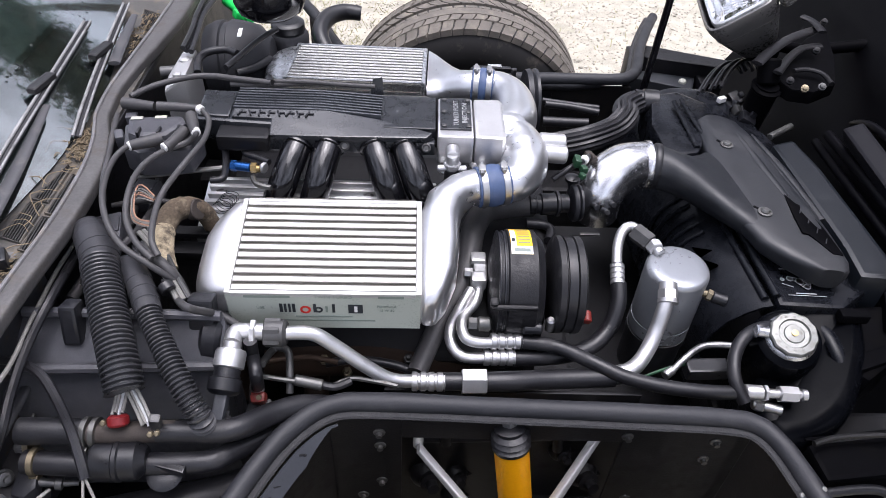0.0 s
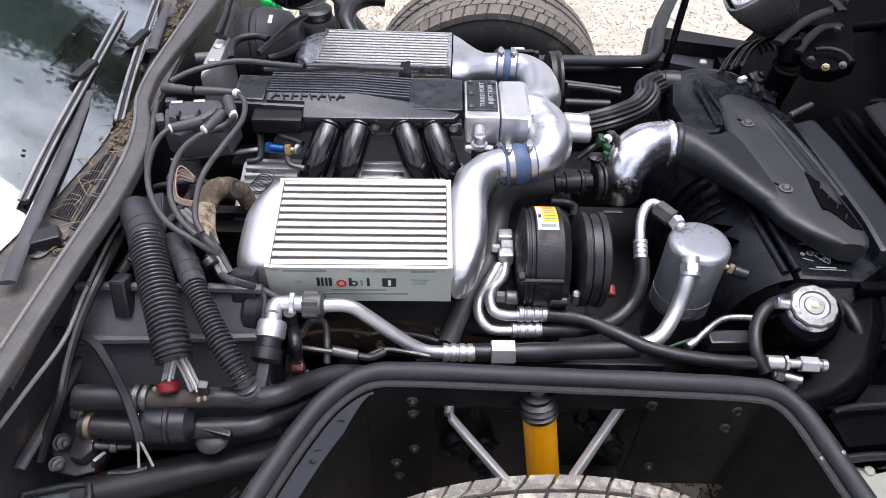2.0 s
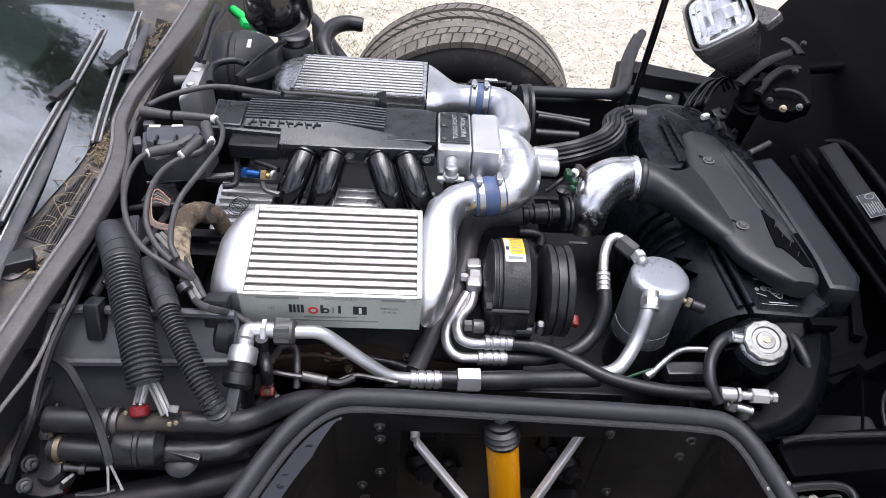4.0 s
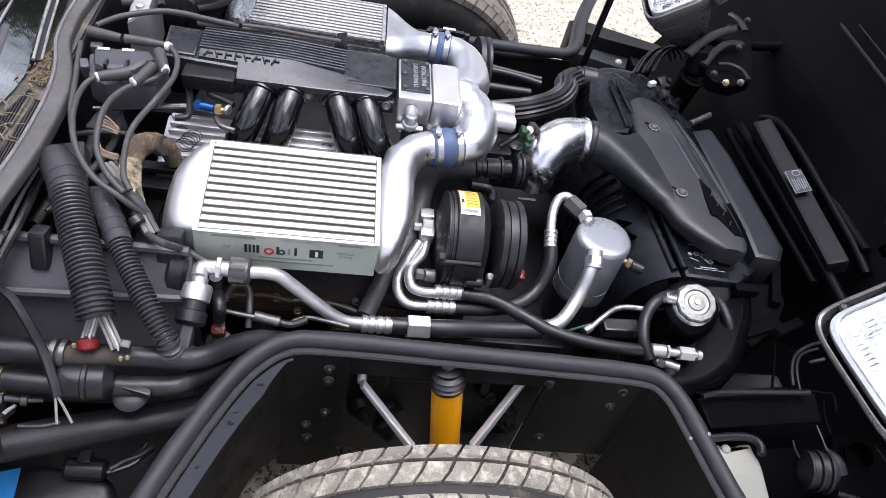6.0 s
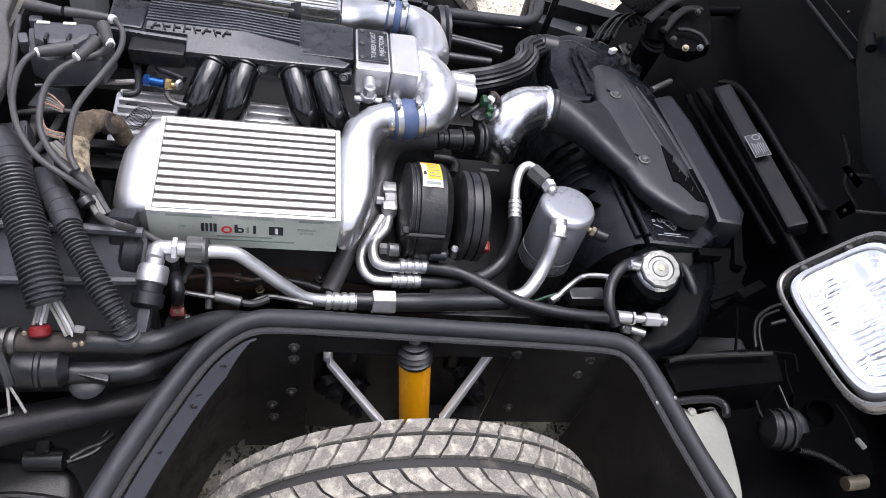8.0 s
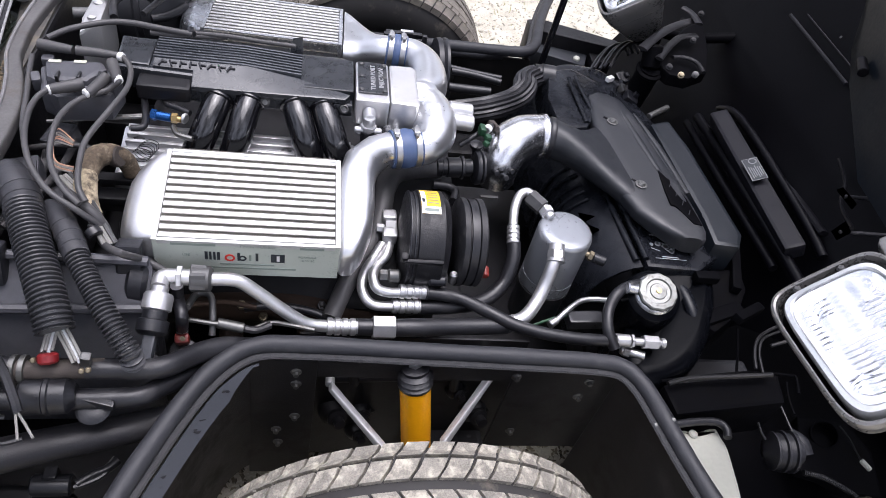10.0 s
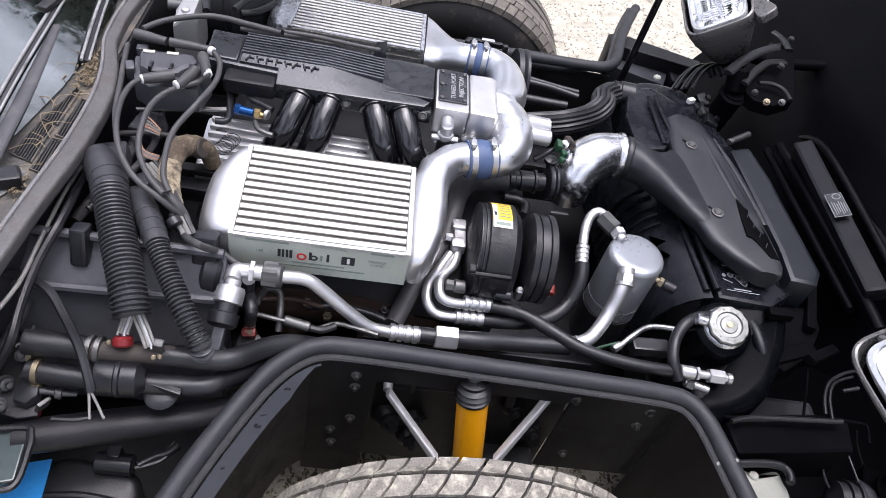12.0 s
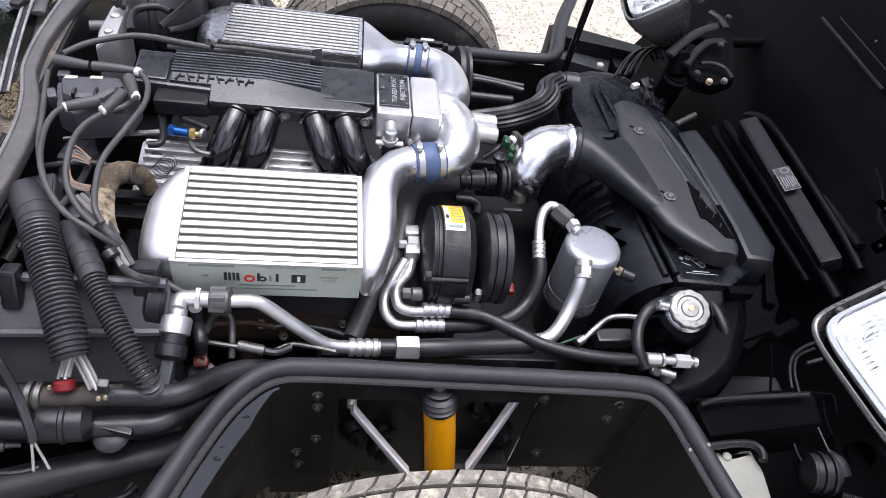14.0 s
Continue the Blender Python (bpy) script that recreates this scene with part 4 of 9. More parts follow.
box(bm, (-0.23, 0.726, 0.779), (0.29, 0.02, 0.026), bevel=0.004)
part("runner_flange", bm, plenum_black, plenum)
bm = bmesh.new()
box(bm, (-0.412, 0.727, 0.785), (0.09, 0.045, 0.03), bevel=0.007)
part("sensor_block", bm, dull, plenum)
for run in ([(-0.321, 0.742, 0.775), (-0.322, 0.722, 0.775), (-0.330, 0.693, 0.762), (-0.343, 0.663, 0.735), (-0.358, 0.656, 0.700)], [(-0.268, 0.744, 0.775), (-0.269, 0.724, 0.775), (-0.275, 0.695, 0.762), (-0.284, 0.665, 0.735), (-0.295, 0.658, 0.700)], [(-0.194, 0.747, 0.775), (-0.189, 0.727, 0.775), (-0.179, 0.698, 0.762), (-0.165, 0.669, 0.735), (-0.154, 0.663, 0.700)], [(-0.141, 0.749, 0.775), (-0.137, 0.729, 0.775), (-0.127, 0.700, 0.762), (-0.112, 0.671, 0.735), (-0.097, 0.664, 0.700)]):
    bm = bmesh.new()
    tube(bm, run, [0.0255, 0.0245, 0.0245, 0.0245, 0.0245], 28, 8)
    a, b = V(run[1]), V(run[2])
    lathe(bm, a, b - a, [(0.026, -0.004), (0.0285, 0), (0.0285, 0.004), (0.0245, 0.007)], 28)
    part("runner", bm, gloss, plenum, "glossy black intake runner tube")
bm = bmesh.new()
lathe(bm, (0, 0, 0), (0, -0.8, 0.6), [(0.0085, 0), (0.0085, 0.006), (0.006, 0.008), (0.004, 0.006), (0, 0.006)], 14)
cap_bolt = mesh_of("cap_bolt", bm, dark_steel)
for x in (-0.375, -0.24, -0.1, -0.31):
    share("cap_bolt", cap_bolt, plenum, (x, 0.716, 0.782))

# ---- valve cover and fuel rail ----
vc = thing("valve_cover", (-0.3, 0.66, 0.62), "ribbed bare aluminium valve cover below the runners", "valve cover")
bm = bmesh.new()
prism(bm, [(-0.49, 0.6), (-0.07, 0.6), (-0.07, 0.725), (-0.49, 0.725)], 0.6, [0.672, 0.672, 0.698, 0.698], 0.01)
part("cover", bm, cast, vc)
for k in range(7):
    bm = bmesh.new()
    y = 0.612 + 0.017 * k
    box(bm, (-0.28, y, 0.677 + (y - 0.6) * 0.2), (0.4, 0.008, 0.012), pose(0, 0, 0, 10), 0.002)
    part("rib", bm, alu, vc)
for x in (-0.46, -0.2):
    bm = bmesh.new()
    lathe(bm, (x, 0.7, 0.685), (0, 0, 1), [(0.012, 0), (0.012, 0.008), (0.006, 0.012), (0, 0.012)], 14)
    part("bolt", bm, dark_steel, vc)
rail = thing("fuel_rail", (-0.416, 0.673, 0.760), "fuel line with a blue anodised fitting and brass nuts", "fuel line")
a, b = V((-0.430, 0.679, 0.760)), V((-0.396, 0.674, 0.760))
bm = bmesh.new()
rod(bm, a, b, 0.0078, 14)
hexnut(bm, a, a.lerp(b, 0.3), 0.0098)
part("fitting", bm, blue_metal, rail, "blue anodised fitting")
bm = bmesh.new()
hexnut(bm, b, V((-0.385, 0.674, 0.760)), 0.009)
rod(bm, b, V((-0.378, 0.671, 0.760)), 0.006)
part("nut", bm, brass, rail)
bm = bmesh.new()
rod(bm, (-0.377, 0.677, 0.760), (-0.371, 0.674, 0.760), 0.0095)
part("collar", bm, alu, rail)
bm = bmesh.new()
tube(bm, [(-0.555, 0.670, 0.755), (-0.483, 0.672, 0.755), (-0.432, 0.684, 0.755)], 0.0035, 8)
tube(bm, [(-0.585, 0.636, 0.76), (-0.553, 0.643, 0.76), (-0.5, 0.656, 0.76), (-0.436, 0.671, 0.76)], 0.003, 8)
tube(bm, [(-0.392, 0.663, 0.750), (-0.381, 0.643, 0.750), (-0.356, 0.634, 0.750)], 0.005, 8)
part("line", bm, cap_metal, rail)
bm = bmesh.new()
for pts in ([(-0.415, 0.724, 0.765), (-0.409, 0.707, 0.765), (-0.387, 0.696, 0.765), (-0.366, 0.684, 0.765)], [(-0.451, 0.730, 0.760), (-0.439, 0.680, 0.760), (-0.436, 0.644, 0.760), (-0.455, 0.637, 0.760)]):
    tube(bm, pts, 0.006, 10)
part("hose", bm, rubber, rail)

# ---- compressor ----
C = V((0.0, 0.518, 0.658))
comp = thing("compressor", (0.06, 0.518, 0.55), "black air conditioning compressor with a yellow label", "compressor")
R = 0.089
bm = bmesh.new()
lathe(bm, (0.012, C.y, C.z), (1, 0, 0), [(0.03, -0.004), (0.05, -0.002), (R - 0.016, 0.004), (R - 0.006, 0.008), (R - 0.004, 0.02), (R, 0.022), (R, 0.066), (R - 0.006, 0.07), (R - 0.014, 0.079), (0.04, 0.083)], 48)
part("housing", bm, comp_black, comp)
bm = bmesh.new()
lathe(bm, (0.112, C.y, C.z), (1, 0, 0), [(0.05, -0.006), (R - 0.012, 0), (R - 0.008, 0.003), (R - 0.008, 0.012), (R - 0.013, 0.014), (R - 0.013, 0.03), (R - 0.008, 0.032), (R - 0.008, 0.042), (R - 0.016, 0.046), (0.03, 0.046)], 40)
part("pulley", bm, comp_black, comp)
bm = bmesh.new()
lathe(bm, (0.127, C.y, C.z), (1, 0, 0), [(R - 0.014, 0), (R - 0.0095, 0.001), (R - 0.0092, 0.012), (R - 0.0095, 0.0145), (R - 0.014, 0.0155)], 48)
part("drive_belt", bm, rubber, comp)


def wrapped(x0, x1, a0, a1, r, n=8):
    """A sheet bent round the compressor between two angles from the top towards the viewer."""
    bm = bmesh.new()
    rows = []
    for k in range(n + 1):
        a = radians(a0 + (a1 - a0) * k / n)
        y, z = C.y - r * math.sin(a), C.z + r * math.cos(a)
        rows.append([bm.verts.new((x, y, z)) for x in (x0, x1)])
    for p, q in zip(rows, rows[1:]):
        bm.faces.new((p[0], p[1], q[1], q[0]))
    return bm


LR = R + 0.0006
sticker = part("label", wrapped(0.036, 0.07, -32, 14, LR), yellow_label, comp, "yellow warning label with a white strip")
part("label_strip", wrapped(0.036, 0.07, 4, 14, LR + 0.0005), white_label, sticker)
part("label_strip", wrapped(0.0365, 0.045, -26, 4, LR + 0.0005), white_label, sticker)
part("label_bars", wrapped(0.038, 0.043, -8, -2, LR + 0.0009), ink, sticker)
for k in range(6):
    part("label_bars", wrapped(0.048, 0.067, -27 + 5 * k, -25.5 + 5 * k, LR + 0.0007, 2), grey_ink, sticker)
part("label_bars", wrapped(0.041, 0.066, 7, 11, LR + 0.0009), grey_ink, sticker)
bm = bmesh.new()
box(bm, (0.043, C.y - 0.0855, C.z + 0.033), (0.07, 0.007, 0.012), pose(0, 0, 0, 22), 0.003)
box(bm, (0.01, C.y - 0.08, C.z + 0.036), (0.012, 0.014, 0.022), pose(0, 0, 0, 22), 0.004)
part("bracket", bm, dull, comp)
for a in (-75, 100):
    bm = bmesh.new()
    ca, sa = math.cos(radians(a)), math.sin(radians(a))
    rod(bm, (0.06, C.y - (R - 0.004) * sa, C.z + (R - 0.004) * ca), (0.09, C.y - (R - 0.004) * sa, C.z + (R - 0.004) * ca), 0.0095, 14, 0.002)
    part("bolt_boss", bm, satin, comp)
for x in (0.018, 0.026):
    bm = bmesh.new()
    lathe(bm, (x, C.y, C.z), (1, 0, 0), [(R - 0.005, 0), (R - 0.0025, 0.0008), (R - 0.0025, 0.0028), (R - 0.005, 0.0036)], 40)
    part("casting_ridge", bm, satin, comp)
bm = bmesh.new()
rod(bm, (-0.012, 0.443, 0.64), (0.01, 0.443, 0.64), 0.012, 14, 0.003)
hexnut(bm, (-0.026, 0.443, 0.64), (-0.012, 0.443, 0.64), 0.0105)
part("bolt", bm, cap_metal, comp)
bm = bmesh.new()
rod(bm, (0.105, 0.446, 0.626), (0.105, 0.445, 0.654), 0.0075, 12, 0.003)
part("stud", bm, steel, comp)
bm = bmesh.new()
for p in [(-0.007, 0.566, 0.660), (-0.008, 0.520, 0.660)]:
    box(bm, p, (0.026, 0.024, 0.024), bevel=0.005)
box(bm, (-0.004, 0.544, 0.655), (0.022, 0.05, 0.02), bevel=0.004)
hexnut(bm, (-0.031, 0.538, 0.660), (-0.017, 0.537, 0.660), 0.008)
part("manifold", bm, alu, comp, "bare aluminium hose manifold")
bm = bmesh.new()
tube(bm, [(0.089, 0.689, 0.640), (0.120, 0.686, 0.640), (0.132, 0.671, 0.640), (0.125, 0.644, 0.640)], 0.0085, 12)
part("plug", bm, rubber, comp)
bm = bmesh.new()
rod(bm, (0.176, 0.497, 0.615), (0.175, 0.478, 0.610), 0.008)
part("red_cap", bm, red_plastic, comp, "small red cap")

# ---- air conditioning hoses ----
ac1 = thing("hose_assembly", (0.033, 0.429, 0.610), "upper refrigerant hose with a crimped aluminium end", "hose", "refrigerant hoses")
bm = bmesh.new()
tube(bm, [(-0.007, 0.516, 0.650), (-0.013, 0.487, 0.645), (-0.028, 0.470, 0.635), (-0.036, 0.445, 0.635), (-0.030, 0.424, 0.628), (-0.010, 0.420, 0.622), (0.013, 0.422, 0.620)], 0.009, 14)
part("pipe", bm, alu, ac1, "bent aluminium pipe")


def crimp(a, b, r, parent, m=None):
    a, b = V(a), V(b)
    n = (b - a).length
    bm = bmesh.new()
    prof = [(r * 0.8, 0)]
    for k in range(4):
        s = n * k / 4
        prof += [(r, s + 0.001), (r, s + n * 0.16), (r * 0.86, s + n * 0.19), (r * 0.86, s + n * 0.235)]
    lathe(bm, a, b - a, prof + [(r, n - 0.001), (r * 0.8, n)], 14)
    part("crimp_sleeve", bm, alu, parent, "crimped aluminium sleeve")


crimp((0.010, 0.425, 0.620), (0.061, 0.429, 0.617), 0.0135, ac1)
bm = bmesh.new()
tube(bm, [(0.056, 0.428, 0.617), (0.116, 0.421, 0.615), (0.167, 0.393, 0.615), (0.218, 0.368, 0.610), (0.279, 0.355, 0.605), (0.343, 0.351, 0.600), (0.402, 0.355, 0.593)], 0.0115, 14)
part("hose", bm, rubber, ac1)
bm = bmesh.new()
a, b = V((0.411, 0.361, 0.588)), V((0.505, 0.359, 0.585))
d = (b - a).normalized()
rod(bm, a, a + d * 0.028, 0.012)
hexnut(bm, a + d * 0.03, a + d * 0.036, 0.013)
rod(bm, a + d * 0.03, b, 0.0075)
hexnut(bm, a + d * 0.055, a + d * 0.085, 0.0135)
rod(bm, a + d * 0.09, a + d * 0.1, 0.01)
part("union", bm, alu, ac1, "silver union fitting")
bm = bmesh.new()
rod(bm, (0.432, 0.360, 0.560), (0.476, 0.346, 0.560), 0.009)
hexnut(bm, (0.437, 0.359, 0.560), (0.449, 0.354, 0.560), 0.012)
part("lower_union", bm, steel, ac1)

ac2 = thing("hose_assembly", (0.035, 0.415, 0.590), "lower refrigerant hose with a crimped aluminium end", "hose", "refrigerant hoses")
bm = bmesh.new()
tube(bm, [(-0.019, 0.508, 0.650), (-0.037, 0.478, 0.640), (-0.052, 0.455, 0.620), (-0.052, 0.427, 0.610), (-0.034, 0.409, 0.600), (0.005, 0.409, 0.597)], 0.009, 14)
part("pipe", bm, alu, ac2, "bent aluminium pipe")
crimp((-0.000, 0.410, 0.597), (0.051, 0.413, 0.595), 0.0135, ac2)
bm = bmesh.new()
tube(bm, [(0.046, 0.415, 0.590), (0.121, 0.425, 0.585), (0.176, 0.443, 0.585), (0.212, 0.473, 0.600), (0.228, 0.504, 0.630), (0.229, 0.533, 0.650)], 0.0135, 14)
part("hose", bm, rubber, ac2)
crimp((0.227, 0.528, 0.650), (0.229, 0.562, 0.665), 0.0125, ac2)
bm = bmesh.new()
tube(bm, [(0.228, 0.558, 0.665), (0.234, 0.595, 0.675), (0.246, 0.624, 0.685), (0.263, 0.631, 0.690), (0.277, 0.609, 0.690)], 0.009, 14)
part("upper_pipe", bm, alu, ac2)
bm = bmesh.new()
hexnut(bm, (0.264, 0.617, 0.692), (0.286, 0.589, 0.690), 0.0165)
part("nut", bm, dark_steel, ac2)

# ---- long hose in front ----
ac3 = thing("hose_assembly", (-0.016, 0.360, 0.600), "long refrigerant hose with crimped ends along the well", "hose", "refrigerant hoses")
bm = bmesh.new()
tube(bm, [(-0.292, 0.353, 0.715), (-0.255, 0.357, 0.710), (-0.227, 0.354, 0.690), (-0.185, 0.347, 0.655), (-0.146, 0.344, 0.625), (-0.107, 0.349, 0.613)], 0.0105, 14)
part("pipe", bm, alu, ac3, "bent aluminium pipe")
bm = bmesh.new()
rod(bm, (-0.322, 0.353, 0.715), (-0.290, 0.353, 0.715), 0.02, 18, 0.004)
hexnut(bm, (-0.321, 0.353, 0.715), (-0.298, 0.353, 0.715), 0.022)
part("nut", bm, dark_steel, ac3, "black hex nut")
crimp((-0.113, 0.349, 0.613), (-0.062, 0.350, 0.612), 0.015, ac3)
bm = bmesh.new()
tube(bm, [(-0.066, 0.352, 0.610), (-0.017, 0.353, 0.610), (0.036, 0.355, 0.610), (0.111, 0.368, 0.600), (0.205, 0.378, 0.595)], [0.0145, 0.0145, 0.016, 0.0155, 0.0155], 16)
part("hose", bm, rubber, ac3)
bm = bmesh.new()
a, b = V((-0.037, 0.351, 0.612)), V((0.001, 0.352, 0.612))
hexnut(bm, a, b, 0.0205)
part("hex_block", bm, alu, ac3, "bright hexagonal aluminium block")
crimp((0.194, 0.378, 0.595), (0.224, 0.384, 0.598), 0.016, ac3)
bm = bmesh.new()
tube(bm, [(0.213, 0.380, 0.600), (0.241, 0.394, 0.605), (0.264, 0.421, 0.615), (0.279, 0.446, 0.637), (0.287, 0.463, 0.662), (0.294, 0.479, 0.676)], 0.0125, 16)
part("riser_pipe", bm, alu, ac3)

# ---- receiver drier ----
drier = thing("receiver_drier", (0.325, 0.542, 0.42), "brushed aluminium drier canister with fittings", "receiver drier")
foot, H = V((0.325, 0.542, 0.536)), 0.149
bm = bmesh.new()
lathe(bm, foot, (0, 0, 1), [(0.05, 0), (0.053, 0.003), (0.053, 0.03), (0.0515, 0.0305), (0.0515, 0.033), (0.053, 0.0335), (0.053, H - 0.011), (0.052, H - 0.006), (0.0495, H - 0.0025), (0.046, H - 0.0006), (0.03, H), (0, H)], 56)
part("canister", bm, can_alu, drier)
bm = bmesh.new()
lathe(bm, foot - V((0, 0, 0.02)), (0, 0, 1), [(0.05, 0), (0.0535, 0.001), (0.0535, 0.019), (0.05, 0.02)], 40)
part("band", bm, rubber, drier, "black rubber band")
bm = bmesh.new()
lathe(bm, foot - V((0, 0, 0.1)), (0, 0, 1), [(0.05, 0), (0.0515, 0.003), (0.0515, 0.08)], 40)
part("lower_can", bm, duct_grey, drier)
bm = bmesh.new()
rod(bm, (0.285, 0.595, 0.690), (0.300, 0.568, 0.685), 0.011)
hexnut(bm, (0.289, 0.586, 0.690), (0.293, 0.573, 0.690), 0.0145)
part("inlet", bm, alu, drier)
bm = bmesh.new()
lathe(bm, (0.294, 0.479, 0.676), (0.1, 0.85, 0.5), [(0.012, -0.012), (0.0165, -0.011), (0.0165, -0.005), (0.0145, -0.004)], 20)
hexnut(bm, V((0.294, 0.479, 0.676)) + V((-0.0005, -0.004, -0.0025)), V((0.294, 0.479, 0.676)) + V((0.001, 0.009, 0.005)), 0.0165)
lathe(bm, V((0.294, 0.479, 0.676)) + V((0.001, 0.009, 0.005)), (0.1, 0.85, 0.5), [(0.0145, 0), (0.0145, 0.012), (0.01, 0.014)], 20)
part("nut", bm, alu, drier)
bm = bmesh.new()
rod(bm, (0.356, 0.515, 0.655), (0.381, 0.506, 0.652), 0.006)
hexnut(bm, (0.372, 0.509, 0.653), (0.380, 0.505, 0.652), 0.01)
part("port", bm, old_brass, drier, "tarnished brass service port")
bm = bmesh.new()
rod(bm, (0.380, 0.505, 0.652), (0.403, 0.496, 0.650), 0.01)
part("port_cap", bm, plastic, drier)

for pts, r, m, lab in (([(-0.25, 0.40, 0.585), (-0.2, 0.405, 0.59), (-0.14, 0.40, 0.585), (-0.09, 0.385, 0.575)], 0.007, rubber, "black loom sagging below the intercooler"), ([(-0.34, 0.39, 0.6), (-0.28, 0.4, 0.6), (-0.23, 0.395, 0.595)], 0.0045, dark_rust, "thin rusty pipe below the intercooler")):
    bm = bmesh.new()
    tube(bm, pts, r, 10)
    solo("gap_line", bm, m, lab, "pipe")

# ---- sensor and battery cable by the compressor hose ----
sensor = thing("pressure_switch", (-0.364, 0.272, 0.660), "white elbow with an aluminium and black pressure switch", "switch")
bm = bmesh.new()
tube(bm, [(-0.314, 0.350, 0.720), (-0.348, 0.350, 0.720), (-0.360, 0.347, 0.720), (-0.361, 0.328, 0.720)], 0.0125, 14)
hexnut(bm, (-0.340, 0.350, 0.720), (-0.332, 0.350, 0.720), 0.0175)
part("elbow", bm, alu, sensor)
a, b = V((-0.358, 0.316, 0.725)), V((-0.364, 0.262, 0.694))
d = (b - a).normalized()
bm = bmesh.new()
lathe(bm, a, d, [(0.012, -0.008), (0.012, 0), (0.019, 0.002), (0.021, 0.006), (0.021, 0.026), (0.018, 0.028)], 24)
part("barrel", bm, alu, sensor)
bm = bmesh.new()
lathe(bm, a + d * 0.028, d, [(0.018, 0), (0.018, 0.012), (0.0225, 0.014), (0.0225, 0.03), (0.018, 0.034), (0.01, 0.036)], 12)
part("hex_base", bm, plastic, sensor)
bm = bmesh.new()
box(bm, a + d * 0.078, (0.017, 0.016, 0.042), axis_pose((0, 0, 0), d), 0.003)
part("plug", bm, grey_panel, sensor)
bm = bmesh.new()
tube(bm, [(-0.364, 0.261, 0.655), (-0.365, 0.241, 0.650), (-0.355, 0.224, 0.640), (-0.341, 0.203, 0.630)], 0.005, 8)
lathe(bm, (-0.363, 0.243, 0.652), (0, -0.6, 0.8), [(0.009, -0.004), (0.013, 0), (0.013, 0.004), (0.009, 0.008)], 14)
part("cable", bm, rubber, sensor)
cable = thing("battery_cable", (-0.334, 0.308, 0.610), "black cable with a red terminal boot", "cable")
bm = bmesh.new()
tube(bm, [(-0.338, 0.334, 0.720), (-0.338, 0.332, 0.690), (-0.328, 0.301, 0.690), (-0.332, 0.308, 0.650)], 0.0095, 12)
part("cable", bm, rubber, cable)
bm = bmesh.new()
rod(bm, (-0.333, 0.315, 0.650), (-0.332, 0.305, 0.640), 0.009)
part("ferrule", bm, cast, cable)
bm = bmesh.new()
box(bm, (-0.333, 0.305, 0.625), (0.022, 0.017, 0.027), pose(0, 0, 0, 25, 0, 5), 0.006)
boot = part("boot", bm, red_plastic, cable, "faded red terminal boot")
bm = bmesh.new()
lathe(bm, (-0.330, 0.298, 0.637), (0, -0.7, 0.7), [(0.004, -0.005), (0.004, 0.002), (0, 0.002)], 8)
part("stud", bm, old_brass, boot)
bm = bmesh.new()
lathe(bm, (-0.331, 0.296, 0.605), (0, -0.3, 1), [(0.016, 0), (0.02, 0.003), (0.02, 0.007), (0.012, 0.009)], 16)
part("pad", bm, plastic, cable)
line = thing("brake_line", (-0.279, 0.330, 0.640), "thin bent steel lines with a chrome sleeve", "pipe")
bm = bmesh.new()
tube(bm, [(-0.325, 0.324, 0.680), (-0.320, 0.364, 0.660), (-0.308, 0.370, 0.660), (-0.295, 0.361, 0.660), (-0.290, 0.333, 0.650), (-0.289, 0.311, 0.630)], 0.0055, 10)
part("loop", bm, dark_steel, line)
bm = bmesh.new()
tube(bm, [(-0.331, 0.326, 0.650), (-0.303, 0.321, 0.650), (-0.280, 0.318, 0.650)], 0.004, 8)
part("line", bm, cap_metal, line)
bm = bmesh.new()
tube(bm, [(-0.228, 0.326, 0.630), (-0.203, 0.339, 0.630), (-0.177, 0.337, 0.630), (-0.133, 0.328, 0.630)], 0.004, 8)
part("line", bm, cap_metal, line)
bm = bmesh.new()
rod(bm, (-0.283, 0.324, 0.645), (-0.242, 0.321, 0.637), 0.0085)
part("sleeve", bm, cap_metal, line)
bm = bmesh.new()
tube(bm, [(-0.244, 0.323, 0.635), (-0.223, 0.320, 0.635), (-0.202, 0.331, 0.635)], 0.006, 8)
part("boot", bm, rubber, line)


# ---- hoses between compressor and throttle ----
air = thing("air_valve", (0.173, 0.734, 0.650), "black air control valve on a thick rubber hose", "valve")
bm = bmesh.new()
tube(bm, [(-0.106, 0.384, 0.585), (-0.075, 0.465, 0.600), (-0.036, 0.531, 0.63), (-0.02, 0.594, 0.65), (-0.012, 0.642, 0.665), (0.01, 0.688, 0.665), (0.05, 0.71, 0.66), (0.101, 0.724, 0.655)], [0.016, 0.017, 0.018, 0.02, 0.0215, 0.022, 0.022, 0.021], 20)
part("hose", bm, lead_rubber, air)
a, b = V((0.092, 0.719, 0.660)), V((0.170, 0.727, 0.660))
d = (b - a).normalized()
bm = bmesh.new()
lathe(bm, a, d, [(0.017, 0), (0.02, 0.002), (0.02, 0.012), (0.0175, 0.014), (0.0175, 0.022), (0.0205, 0.024), (0.0205, 0.05), (0.024, 0.052), (0.024, 0.057), (0.018, 0.06), (0.018, 0.075)], 24)
part("barrel", bm, plastic, air)
bm = bmesh.new()
lathe(bm, b, d, [(0.02, 0), (0.033, 0.003), (0.035, 0.006), (0.035, 0.011), (0.03, 0.013), (0.034, 0.016), (0.034, 0.02), (0.02, 0.024)], 28)
part("diaphragm", bm, satin, air)
bm = bmesh.new()
rod(bm, V((0.175, 0.761, 0.690)), b + d * 0.01, 0.009)
